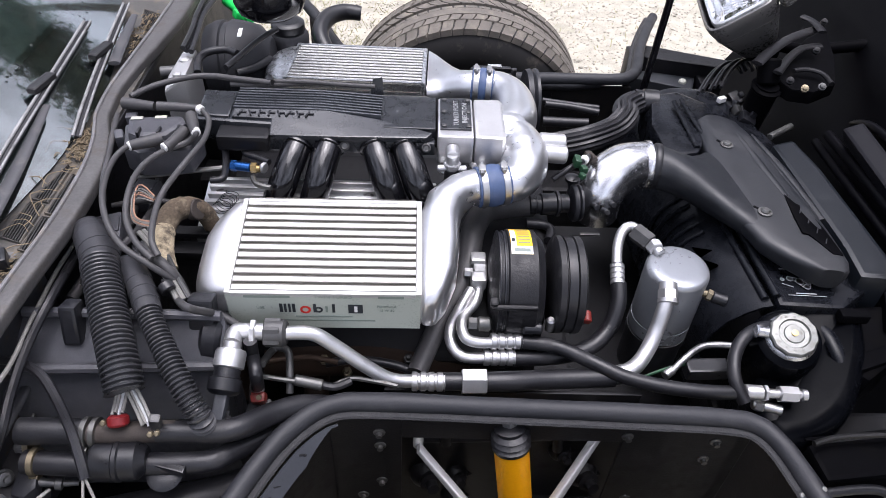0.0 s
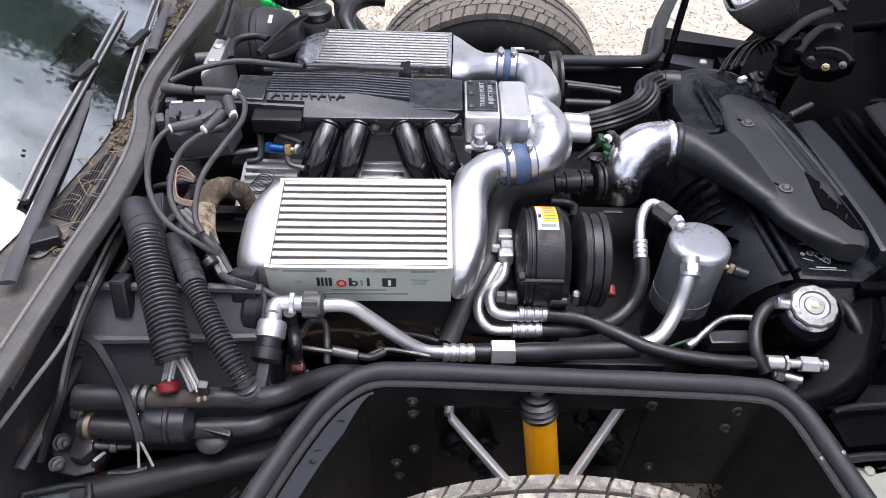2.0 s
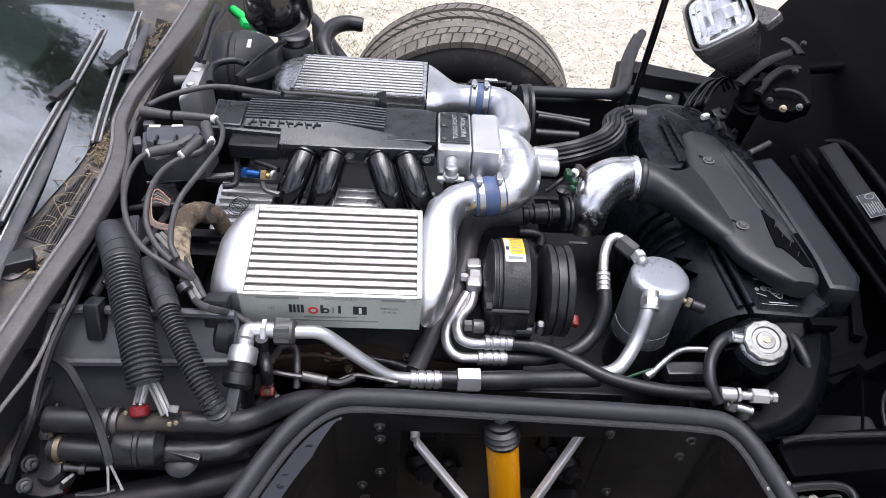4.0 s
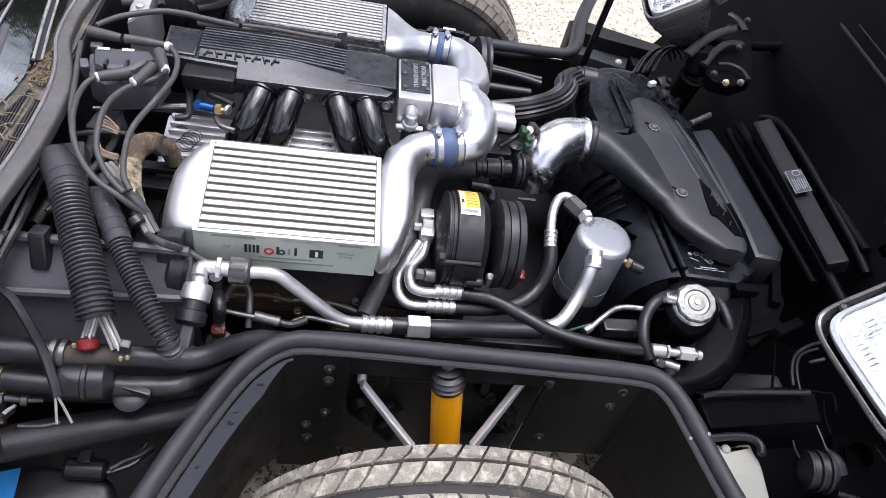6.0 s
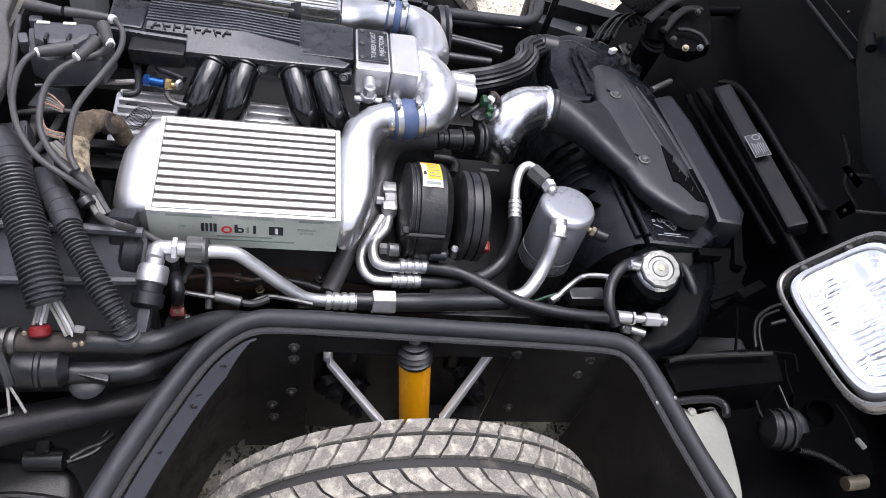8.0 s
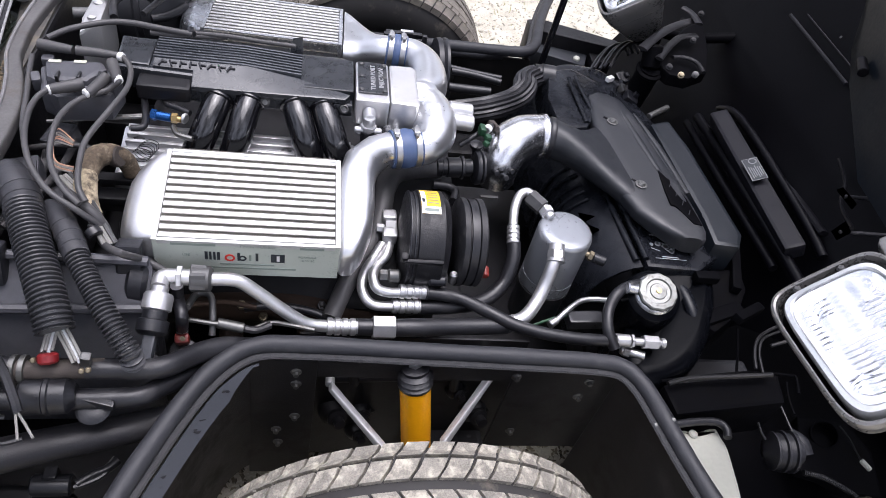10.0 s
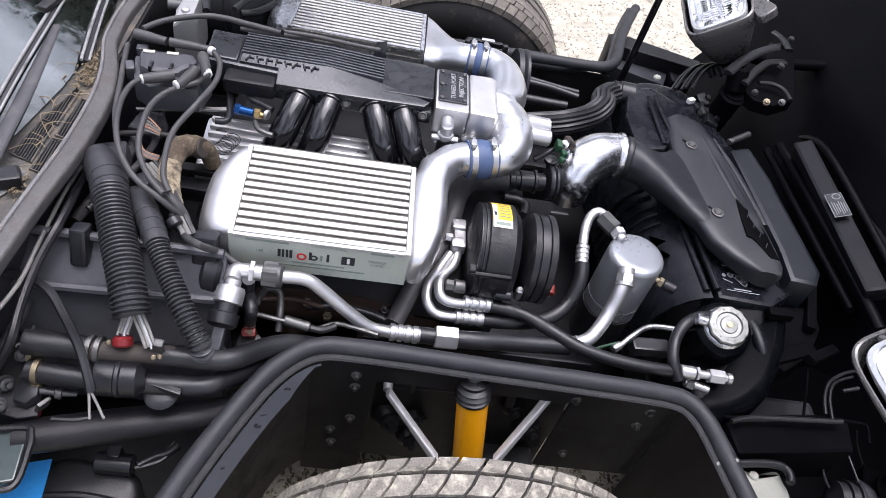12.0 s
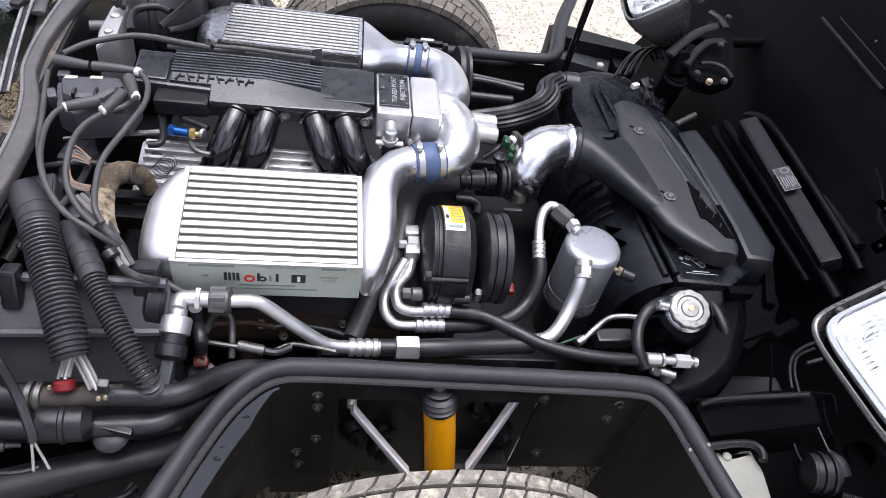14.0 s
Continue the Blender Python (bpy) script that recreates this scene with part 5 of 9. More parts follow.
lathe(bm, (0.175, 0.759, 0.690), (0, 0, 1), [(0.009, -0.004), (0.014, 0), (0.014, 0.006), (0.008, 0.009)], 14)
part("nipple", bm, plastic, air)
bm = bmesh.new()
box(bm, (0.233, 0.753, 0.650), (0.045, 0.05, 0.035), bevel=0.004)
for p in [(0.213, 0.723, 0.660), (0.230, 0.710, 0.660), (0.246, 0.732, 0.660)]:
    rod(bm, p, V(p) + V((0.004, -0.02, 0.01)), 0.006, 10)
part("solenoid", bm, plastic, air)
for p in ((0.119, 0.687, 0.615), (0.213, 0.697, 0.610)):
    bm = bmesh.new()
    box(bm, p, (0.038, 0.007, 0.004), bevel=0.001)
    solo("steel_tab", bm, cap_metal, "thin steel bracket tab behind the compressor", "bracket", group="steel tabs")

# ---- intake elbow, air duct and shroud ----
elbow = thing("intake_elbow", (0.251, 0.815, 0.600), "chrome plated intake elbow with a rolled lip", "intake elbow")
bm = bmesh.new()
tube(bm, [(0.332, 0.814, 0.690), (0.310, 0.813, 0.690), (0.276, 0.798, 0.690), (0.248, 0.778, 0.680), (0.231, 0.760, 0.655), (0.234, 0.763, 0.610)], [0.0425, 0.0445, 0.0475, 0.0475, 0.045, 0.043], 32, 8)
part("pipe", bm, chrome, elbow)
bm = bmesh.new()
a, b = V((0.321, 0.814, 0.690)), V((0.334, 0.814, 0.690))
lathe(bm, a, b - a, [(0.042, 0), (0.0465, 0.001), (0.0475, 0.005), (0.0465, 0.009), (0.042, 0.01)], 36)
part("lip", bm, chrome, elbow)

duct = thing("air_duct", (0.553, 0.774, 0.620), "matt black moulded air intake duct over the radiator", "air duct")
bm = bmesh.new()
plate_secs = [(0.512, 1.0, 0.022, 0.69), (0.516, 0.985, 0.042, 0.692), (0.52, 0.94, 0.054, 0.693), (0.524, 0.88, 0.062, 0.693), (0.53, 0.8, 0.068, 0.692), (0.54, 0.72, 0.076, 0.69), (0.549, 0.66, 0.077, 0.687), (0.562, 0.61, 0.07, 0.684), (0.578, 0.578, 0.055, 0.682), (0.588, 0.557, 0.038, 0.681), (0.593, 0.546, 0.02, 0.68)]
loft(bm, [((x, y, z - 0.021), (1, -0.12, 0), (0, 0, 1), hw, 0.021, 3.6) for x, y, hw, z in plate_secs], 56)
neck = bmesh.new()
throat = [(0.33, 0.812, 0.69, 0.0425, 0.0425, 2), (0.36, 0.804, 0.689, 0.046, 0.041, 2.1), (0.392, 0.79, 0.684, 0.056, 0.037, 2.3), (0.424, 0.776, 0.676, 0.072, 0.033, 2.6), (0.455, 0.768, 0.669, 0.098, 0.0285, 2.9), (0.487, 0.764, 0.663, 0.128, 0.027, 3.2), (0.52, 0.762, 0.655, 0.14, 0.026, 3.4)]
loft(neck, [((x, y, z), (-0.12, 1, 0), (0, 0, 1), ry, rz, p) for x, y, z, ry, rz, p in throat], 56)
into(bm, neck)
part("duct_body", bm, duct_grey, duct)
m0, m1 = V((0.333, 0.812, 0.690)), V((0.368, 0.806, 0.690))
bm = bmesh.new()
lathe(bm, m0, m1 - m0, [(0.043, 0.003), (0.0445, 0.005), (0.0445, 0.014), (0.043, 0.016)], 28)
part("collar", bm, rubber, duct)
for pts in ([(0.537, 0.955, 0.691), (0.553, 0.83, 0.6915), (0.572, 0.73, 0.689)], [(0.555, 0.95, 0.686), (0.583, 0.836, 0.684), (0.607, 0.71, 0.682)], [(0.586, 0.957, 0.672), (0.614, 0.83, 0.67), (0.634, 0.69, 0.668)]):
    bm = bmesh.new()
    tube(bm, pts, [0.003, 0.0085, 0.006], 12, 8, True, 0.45)
    part("ridge", bm, duct_grey, duct)
bm = bmesh.new()
prism(bm, [(0.568, 0.735), (0.582, 0.71), (0.599, 0.704), (0.613, 0.65), (0.6235, 0.583), (0.604, 0.583), (0.588, 0.611), (0.577, 0.627), (0.566, 0.63), (0.565, 0.672)], 0.66, [0.692, 0.69, 0.686, 0.684, 0.681, 0.684, 0.686, 0.688, 0.689, 0.691], 0.0008)
vent = part("vent", bm, deep_black, duct, "dark torn vent opening")
for k in range(4):
    bm = bmesh.new()
    p = V((0.579, 0.7, 0.691)).lerp(V((0.606, 0.6, 0.685)), (k + 0.5) / 4)
    box(bm, p, (0.014, 0.0016, 0.0016), pose(0, 0, 0, 0, 0, 62))
    part("vent_rib", bm, duct_grey, vent)
bm = bmesh.new()
lathe(bm, (0, 0, 0), (0, 0, 1), [(0.013, -0.002), (0.013, 0.001), (0.0085, 0.0015), (0.0085, 0.003), (0.006, 0.006), (0.003, 0.0065), (0, 0.005)], 14)
duct_bolt = mesh_of("bolt", bm, cap_metal)
for p in [(0.517, 0.684, 0.687), (0.505, 0.886, 0.692)]:
    share("bolt", duct_bolt, duct, V(p) + V((0, 0, 0.002)))
    bm = bmesh.new()
    box(bm, V(p) + V((-0.011, 0.012, 0.0)), (0.014, 0.006, 0.003), pose(0, 0, 0, 0, 0, -40), 0.001)
    part("notch", bm, deep_black, duct)

bm = bmesh.new()
prism(bm, [(0.384, 0.861, 0.680), (0.447, 0.872, 0.680), (0.519, 0.988, 0.680), (0.520, 1.062, 0.680), (0.467, 1.124, 0.680), (0.404, 1.105, 0.680), (0.377, 0.983, 0.680)], 0.6, [0.68, 0.682, 0.684, 0.68, 0.672, 0.672, 0.676], 0.008)
part("rear_shoulder", bm, shroud_black, duct)
for pts in ([(0.442, 1.059, 0.684), (0.445, 0.979, 0.684), (0.449, 0.888, 0.684)], [(0.461, 1.068, 0.684), (0.467, 0.990, 0.684), (0.476, 0.922, 0.684)]):
    bm = bmesh.new()
    tube(bm, pts, 0.006, 10, 6, True, 0.6)
    part("ridge", bm, shroud_black, duct)

shroud = thing("fan_shroud", (0.42, 0.75, 0.4), "black plastic fan shroud and radiator cover", "fan shroud")
bm = bmesh.new()
prism(bm, [(0.507, 0.632, 0.630), (0.506, 0.512, 0.630), (0.615, 0.507, 0.630), (0.724, 0.587, 0.630), (0.710, 0.867, 0.630), (0.603, 1.179, 0.630), (0.477, 1.186, 0.630), (0.434, 0.956, 0.630)], 0.56, 0.628, 0.008)
part("top_cover", bm, shroud_black, shroud)
bm = bmesh.new()
profile = [(0.0, 0.622), (-0.018, 0.617), (-0.04, 0.603), (-0.066, 0.578), (-0.084, 0.545), (-0.092, 0.49), (-0.094, 0.4)]
rows = []
for k in range(15):
    y = 0.515 + 0.66 * k / 14
    x = float(np.interp(y, (0.51, 0.63, 0.74, 1.18), (0.499, 0.487, 0.479, 0.44)))
    rows.append([bm.verts.new((x + dx, y, z)) for dx, z in profile])
for p, q in zip(rows, rows[1:]):
    for k in range(len(profile) - 1):
        bm.faces.new((p[k], q[k], q[k + 1], p[k + 1]))
bmesh.ops.recalc_face_normals(bm, faces=bm.faces)
bmesh.ops.solidify(bm, geom=bm.faces, thickness=0.005)
part("rear_face", bm, shroud_black, shroud)
for pts in ([(0.493, 0.73, 0.629), (0.5, 0.63, 0.629), (0.507, 0.53, 0.629)], [(0.472, 0.73, 0.622), (0.48, 0.63, 0.622), (0.489, 0.53, 0.622)], [(0.504, 1.111, 0.632), (0.488, 0.955, 0.632)]):
    bm = bmesh.new()
    tube(bm, pts, 0.007, 10)
    part("ridge", bm, shroud_black, shroud)
for y in (0.72, 0.745, 0.77, 0.8, 0.83):
    bm = bmesh.new()
    x = float(np.interp(y, (0.51, 0.63, 0.74, 1.18), (0.499, 0.487, 0.479, 0.44)))
    tube(bm, [(x + dx - 0.002, y, z + 0.002) for dx, z in profile[2:]], 0.004, 8, 4)
    part("ridge", bm, shroud_black, shroud)
for a3, b3, c3 in ([(0.401, 0.670, 0.610), (0.439, 0.663, 0.610), (0.407, 0.639, 0.610)], [(0.415, 0.650, 0.600), (0.448, 0.634, 0.600), (0.413, 0.611, 0.600)]):
    bm = bmesh.new()
    q = [bm.verts.new(v) for v in (a3, b3, c3)]
    bm.faces.new(q)
    bmesh.ops.solidify(bm, geom=bm.faces, thickness=0.004)
    part("tab", bm, dull, shroud)
# belt routing diagram and the small print beside it
bm = bmesh.new()
st = V((0.556, 0.565, 0.630))
for dx, dy, rr in ((-0.012, 0.008, 0.0062), (0.004, 0.002, 0.0075), (0.018, 0.001, 0.0062), (0.012, -0.011, 0.006), (0.014, 0.012, 0.0055), (-0.026, 0.006, 0.004)):
    lathe(bm, st + V((dx, dy, 0)), (0, 0, 1), [(rr - 0.0014, 0), (rr, 0), (rr, 0.0006), (rr - 0.0014, 0.0006), (rr - 0.0014, 0)], 16)
for p, q in (((-0.014, 0.014), (0.003, 0.009)), ((-0.006, 0.004), (0.006, -0.012)), ((0.008, 0.018), (0.024, 0.008)), ((0.023, 0.006), (0.018, -0.012)), ((0.018, 0.017), (0.034, 0.014)), ((0.02, 0.012), (0.036, 0.009)), ((-0.03, -0.004), (-0.012, -0.012))):
    p, q = st + V((*p, 0.0003)), st + V((*q, 0.0003))
    box(bm, (p + q) / 2, ((q - p).length, 0.0013, 0.0006), pose(0, 0, 0, 0, 0, math.degrees(math.atan2(q.y - p.y, q.x - p.x))))
box(bm, V((0.556, 0.597, 0.630)), (0.046, 0.0022, 0.0006), pose(0, 0, 0, 0, 0, -2))
box(bm, V((0.561, 0.538, 0.630)), (0.035, 0.0022, 0.0006), pose(0, 0, 0, 0, 0, -2))
box(bm, V((0.561, 0.533, 0.630)), (0.066, 0.0012, 0.0006), pose(0, 0, 0, 0, 0, -2))
part("diagram", bm, silver_ink, shroud, "printed silver belt diagram")
bm = bmesh.new()
for k, p in enumerate([(0.506, 1.125, 0.630), (0.526, 1.119, 0.630), (0.548, 1.127, 0.630), (0.505, 1.089, 0.630), (0.526, 1.086, 0.630)]):
    lathe(bm, p, (0, 0, 1), [(0.006, 0), (0.0085, 0), (0.0085, 0.0006), (0.006, 0.0006), (0.006, 0)], 12)
part("diagram", bm, silver_ink, shroud)

box_far = thing("air_box", (0.533, 1.239, 0.600), "black plastic end housing of the radiator shroud", "air box")
bm = bmesh.new()
blob(bm, [(0.390, 1.084, 0.660), (0.412, 1.138, 0.660), (0.472, 1.173, 0.660), (0.561, 1.159, 0.660), (0.588, 1.097, 0.660), (0.547, 1.023, 0.660), (0.468, 1.042, 0.660), (0.403, 0.963, 0.660)], 0.56, 0.66, 0.02)
part("housing", bm, shroud_black, box_far)
bm = bmesh.new()
lathe(bm, (0.398, 1.098, 0.655), (-1, 0.1, 0), [(0.03, -0.02), (0.03, 0.012), (0.027, 0.014), (0.027, 0.03)], 24)
part("neck", bm, plastic, box_far)


def fluted(bm, pts, r, lobes=17, depth=0.0035):
    """A thick hose with ribs along its length."""
    path = smooth_path(pts, 8)
    seg = lobes * 4
    up = V((0, 0, 1))
    rings = []
    for i, p in enumerate(path):
        d = (path[min(i + 1, len(path) - 1)] - path[max(i - 1, 0)]).normalized()
        side = d.cross(up).normalized()
        up = side.cross(d).normalized()
        ring = []
        for k in range(seg):
            a = 2 * math.pi * k / seg
            rr = r - depth * (0, 0.7, 1, 0.7)[k % 4]
            ring.append(bm.verts.new(p + rr * (math.cos(a) * side + math.sin(a) * up)))
        rings.append(ring)
    for a, b in zip(rings, rings[1:]):
        for k in range(seg):
            bm.faces.new((a[k], a[(k + 1) % seg], b[(k + 1) % seg], b[k]))
    bm.faces.new(rings[0][::-1])
    bm.faces.new(rings[-1])
    return bm


bm = bmesh.new()
fluted(bm, [(0.118, 0.948, 0.620), (0.185, 0.957, 0.630), (0.243, 0.960, 0.645), (0.305, 1.001, 0.645), (0.335, 1.033, 0.655), (0.342, 1.064, 0.660), (0.369, 1.088, 0.660)], 0.0285)
solo("radiator_hose", bm, rubber, "thick ribbed black radiator hose", "hose")

panel = thing("radiator_support", (0.715, 0.779, 0.600), "blue-black plastic radiator support panel", "panel")
bm = bmesh.new()
prism(bm, [(0.628, 0.942, 0.660), (0.683, 0.964, 0.660), (0.703, 0.864, 0.660), (0.726, 0.585, 0.660), (0.706, 0.548, 0.660), (0.650, 0.553, 0.660), (0.653, 0.635, 0.660)], 0.54, 0.66, 0.01)
part("panel", bm, slab_blue, panel)
bm = bmesh.new()
prism(bm, [(0.52, 0.53), (0.735, 0.546), (0.738, 0.5), (0.7, 0.44), (0.64, 0.4), (0.58, 0.44)], 0.5, [0.6, 0.6, 0.59, 0.58, 0.57, 0.58], 0.01)
part("bracket", bm, deep_black, panel)

tank = thing("filler_neck", (0.521, 0.416, 0.550), "black radiator end tank with a metal pressure cap", "radiator tank")
bm = bmesh.new()
blob(bm, [(0.504, 0.541, 0.580), (0.577, 0.546, 0.580), (0.661, 0.546, 0.580), (0.645, 0.444, 0.580), (0.595, 0.350, 0.580), (0.535, 0.314, 0.580), (0.468, 0.303, 0.580), (0.434, 0.346, 0.580)], 0.4, [0.61, 0.62, 0.62, 0.605, 0.575, 0.55, 0.545, 0.56], 0.03)
part("shell", bm, tank_black, tank)
bm = bmesh.new()
c = V((0.483, 0.418, 0.665))
nrm = V((-0.12, -0.35, 1)).normalized()
lathe(bm, c - nrm * 0.16, nrm, [(0.058, 0), (0.056, 0.11), (0.05, 0.135), (0.041, 0.142)], 36)
part("neck", bm, tank_black, tank)
# fold in lighter plastic than the shell, added to carry the shoulder's highlight
bm = bmesh.new()
tube(bm, [(0.572, 0.51, 0.598), (0.586, 0.475, 0.596), (0.594, 0.44, 0.588), (0.602, 0.4, 0.572)], [0.008, 0.014, 0.014, 0.008], 16, 6, True, 0.7)
part("highlight_fold", bm, shroud_black, tank)
bm = bmesh.new()
lathe(bm, c - nrm * 0.05, nrm, [(0.04, 0), (0.042, 0.001), (0.042, 0.026), (0.039, 0.034), (0.034, 0.038)], 36)
lathe(bm, c + V((-0.045, 0.012, -0.012)), (-1, 0.1, 0.1), [(0.009, -0.02), (0.009, 0.006), (0.011, 0.008), (0.009, 0.01)], 14)
part("collar", bm, satin_alu, tank)
bm = bmesh.new()
lathe(bm, (0, 0, -0.011), (0, 0, 1), [(0.034, 0), (0.0375, 0.002), (0.0375, 0.008), (0.035, 0.0105), (0.0245, 0.0115), (0.0225, 0.0085), (0.016, 0.0085), (0.0145, 0.0105), (0.006, 0.0115), (0, 0.0115)], 64)
for v in bm.verts:
    if math.hypot(v.co.x, v.co.y) > 0.03:
        k = 0.97 + 0.022 * math.cos(11 * math.atan2(v.co.y, v.co.x))
        v.co.x, v.co.y = v.co.x * k, v.co.y * k
bmesh.ops.transform(bm, matrix=axis_pose(c, nrm), verts=bm.verts)
cap = part("pressure_cap", bm, cap_silver, tank, "scalloped metal pressure cap")
bm = bmesh.new()
lathe(bm, c + nrm * 0.0005, nrm, [(0.005, 0), (0.005, 0.002), (0, 0.0025)], 14)
part("rivet", bm, brass, cap)
for k in range(14):
    q = Matrix.Rotation(2 * math.pi * k / 14 + 0.1, 3, nrm) @ nrm.orthogonal().normalized()
    if k not in (3, 4, 10, 11):
        bm = bmesh.new()
        box(bm, c + nrm * 0.0003 + q * 0.028, (0.004, 0.0025, 0.0008), axis_pose((0, 0, 0), nrm))
        part("stamped_bar", bm, cap_metal, cap)
bm = bmesh.new()
tube(bm, [(0.468, 0.441, 0.655), (0.445, 0.448, 0.640), (0.414, 0.428, 0.640), (0.396, 0.402, 0.625), (0.391, 0.368, 0.610), (0.404, 0.339, 0.590)], 0.0105, 14)
solo("overflow_hose", bm, rubber, "thin black overflow hose from the filler neck", "hose")
bm = bmesh.new()
tube(bm, [(0.299, 0.394, 0.585), (0.325, 0.414, 0.600), (0.358, 0.439, 0.600), (0.388, 0.445, 0.600), (0.427, 0.443, 0.600)], 0.0055, 10)
rod(bm, (0.291, 0.391, 0.585), (0.307, 0.402, 0.587), 0.008)
solo("thin_pipe", bm, steel, "thin grey metal pipe beside the drier", "pipe")
bm = bmesh.new()
box(bm, (0.363, 0.406, 0.585), (0.07, 0.028, 0.024), pose(0, 0, 0, 0, 0, 3), 0.004)
rod(bm, (0.390, 0.405, 0.587), (0.401, 0.406, 0.587), 0.01)
solo("cable_plug", bm, plastic, "black plastic cable plug near the drier", "connector")
bm = bmesh.new()
tube(bm, [(0.243, 0.379, 0.590), (0.294, 0.401, 0.590), (0.325, 0.410, 0.590), (0.354, 0.415, 0.590)], 0.0025, 6)
solo("green_wire", bm, green_plastic, "thin green wire beside the drier", "wire")

# ---- heater box and hoses at the rear ----
heater = thing("heater_box", (-0.5, 0.32, 0.5), "black plastic heater box with stepped face", "heater box")
bm = bmesh.new()
tops = [(-0.655, 0.375, 0.735), (-0.383, 0.373, 0.735), (-0.375, 0.363, 0.735), (-0.372, 0.316, 0.690), (-0.667, 0.301, 0.690), (-0.658, 0.355, 0.735)]
prism(bm, tops, 0.48, [p[2] for p in tops], 0.006)
part("upper_case", bm, case_grey, heater)
bm = bmesh.new()
tops = [(-0.677, 0.304, 0.675), (-0.374, 0.318, 0.675), (-0.376, 0.286, 0.640), (-0.389, 0.285, 0.600), (-0.695, 0.274, 0.600), (-0.677, 0.271, 0.640)]
prism(bm, tops, 0.42, [p[2] for p in tops], 0.006)
part("lower_case", bm, case_grey, heater)
for z, pts in ((0, [(-0.648, 0.357, 0.742), (-0.518, 0.359, 0.742), (-0.379, 0.358, 0.742)]), (1, [(-0.664, 0.297, 0.692), (-0.515, 0.303, 0.692), (-0.371, 0.311, 0.692)])):
    bm = bmesh.new()
    tube(bm, pts, 0.0075, 8)
    part("ridge", bm, case_grey, heater)
for p, s in (((-0.579, 0.347, 0.735), (0.024, 0.03, 0.06)), ((-0.408, 0.371, 0.735), (0.036, 0.03, 0.05))):
    bm = bmesh.new()
    box(bm, p, s, pose(0, 0, 0, -20), 0.005)
    part("lug", bm, satin, heater)
bm = bmesh.new()
rod(bm, (-0.409, 0.363, 0.690), (-0.379, 0.360, 0.690), 0.04, 28, 0.006)
rod(bm, (-0.381, 0.360, 0.690), (-0.362, 0.358, 0.690), 0.028, 24, 0.004)
part("motor_end", bm, satin, heater)


def conduit(pts, tape, tape_r, r, label, pitch):
    c = thing("cable_conduit", pts[-1], label, "conduit", "corrugated conduits")
    bm = bmesh.new()
    ringed(bm, pts, r, pitch, 0.005, 20)
    part("corrugated_tube", bm, conduit_grey, c)
    bm = bmesh.new()
    tube(bm, tape, tape_r, 18)
    turns = resample(smooth_path(tape), 0.011)
    wide = np.interp(np.linspace(0, 1, len(turns)), np.linspace(0, 1, len(tape_r)), tape_r)
    for a, b, r2 in list(zip(turns, turns[1:], wide))[::2]:
        a, b = V(a), V(b)
        lathe(bm, a, b - a, [(r2 * 0.98, 0), (r2 + 0.0011, 0.0006), (r2 + 0.0009, (b - a).length * 0.9), (r2 * 0.98, (b - a).length)], 18)
    part("tape_wrap", bm, tape_black, c, "wrapped dusty black tape")
    return c


conduit([(-0.555, 0.418, 0.780), (-0.540, 0.383, 0.775), (-0.508, 0.312, 0.760), (-0.487, 0.265, 0.745), (-0.476, 0.237, 0.730)], [(-0.599, 0.493, 0.770), (-0.583, 0.471, 0.775), (-0.565, 0.441, 0.775), (-0.550, 0.405, 0.775)], [0.024, 0.027, 0.027, 0.026], 0.0258, "thick corrugated black cable conduit", 0.0068)
conduit([(-0.504, 0.405, 0.765), (-0.474, 0.350, 0.765), (-0.434, 0.287, 0.750), (-0.406, 0.246, 0.735), (-0.381, 0.217, 0.710), (-0.381, 0.221, 0.680)], [(-0.530, 0.435, 0.760), (-0.514, 0.422, 0.765), (-0.490, 0.383, 0.765), (-0.467, 0.340, 0.765)], [0.014, 0.018, 0.018, 0.0175], 0.0165, "slimmer corrugated black cable conduit", 0.0062)
for base, bundle in (("a", [(-0.482, 0.242, 0.725), (-0.486, 0.230, 0.710), (-0.487, 0.220, 0.705)]), ("b", [(-0.472, 0.245, 0.725), (-0.458, 0.226, 0.710), (-0.446, 0.208, 0.700)])):
    for k in range(4):
        bm = bmesh.new()
        o = V(((k - 1.5) * 0.0042, 0.002 * (k % 2), 0.002 * (k % 2)))
        tube(bm, [V(p) + o for p in bundle], 0.0023, 8)
        solo("loom_wire", bm, wire_grey if k != 2 else silver_ink, "pale striped wire leaving the conduit", "wire", group="pale wires")
bm = bmesh.new()
rod(bm, (-0.486, 0.220, 0.705), (-0.484, 0.209, 0.695), 0.0135, 18, 0.003)
solo("red_collar", bm, dark_red, "red plastic collar round pale wires", "collar")
clampset = thing("earth_clamp", (-0.441, 0.213, 0.690), "tarnished earth clamp on the heater pipe", "clamp")
bm = bmesh.new()
box(bm, (-0.439, 0.215, 0.692), (0.014, 0.012, 0.045), pose(0, 0, 0, 10, 10, 0), 0.003)
part("clamp", bm, dark_steel, clampset)
for p in [(-0.502, 0.212, 0.700), (-0.439, 0.197, 0.700), (-0.431, 0.199, 0.700)]:
    bm = bmesh.new()
    rod(bm, p, V(p) + V((0.002, -0.007, 0.007)), 0.0038, 12)
    part("screw", bm, old_brass, clampset)

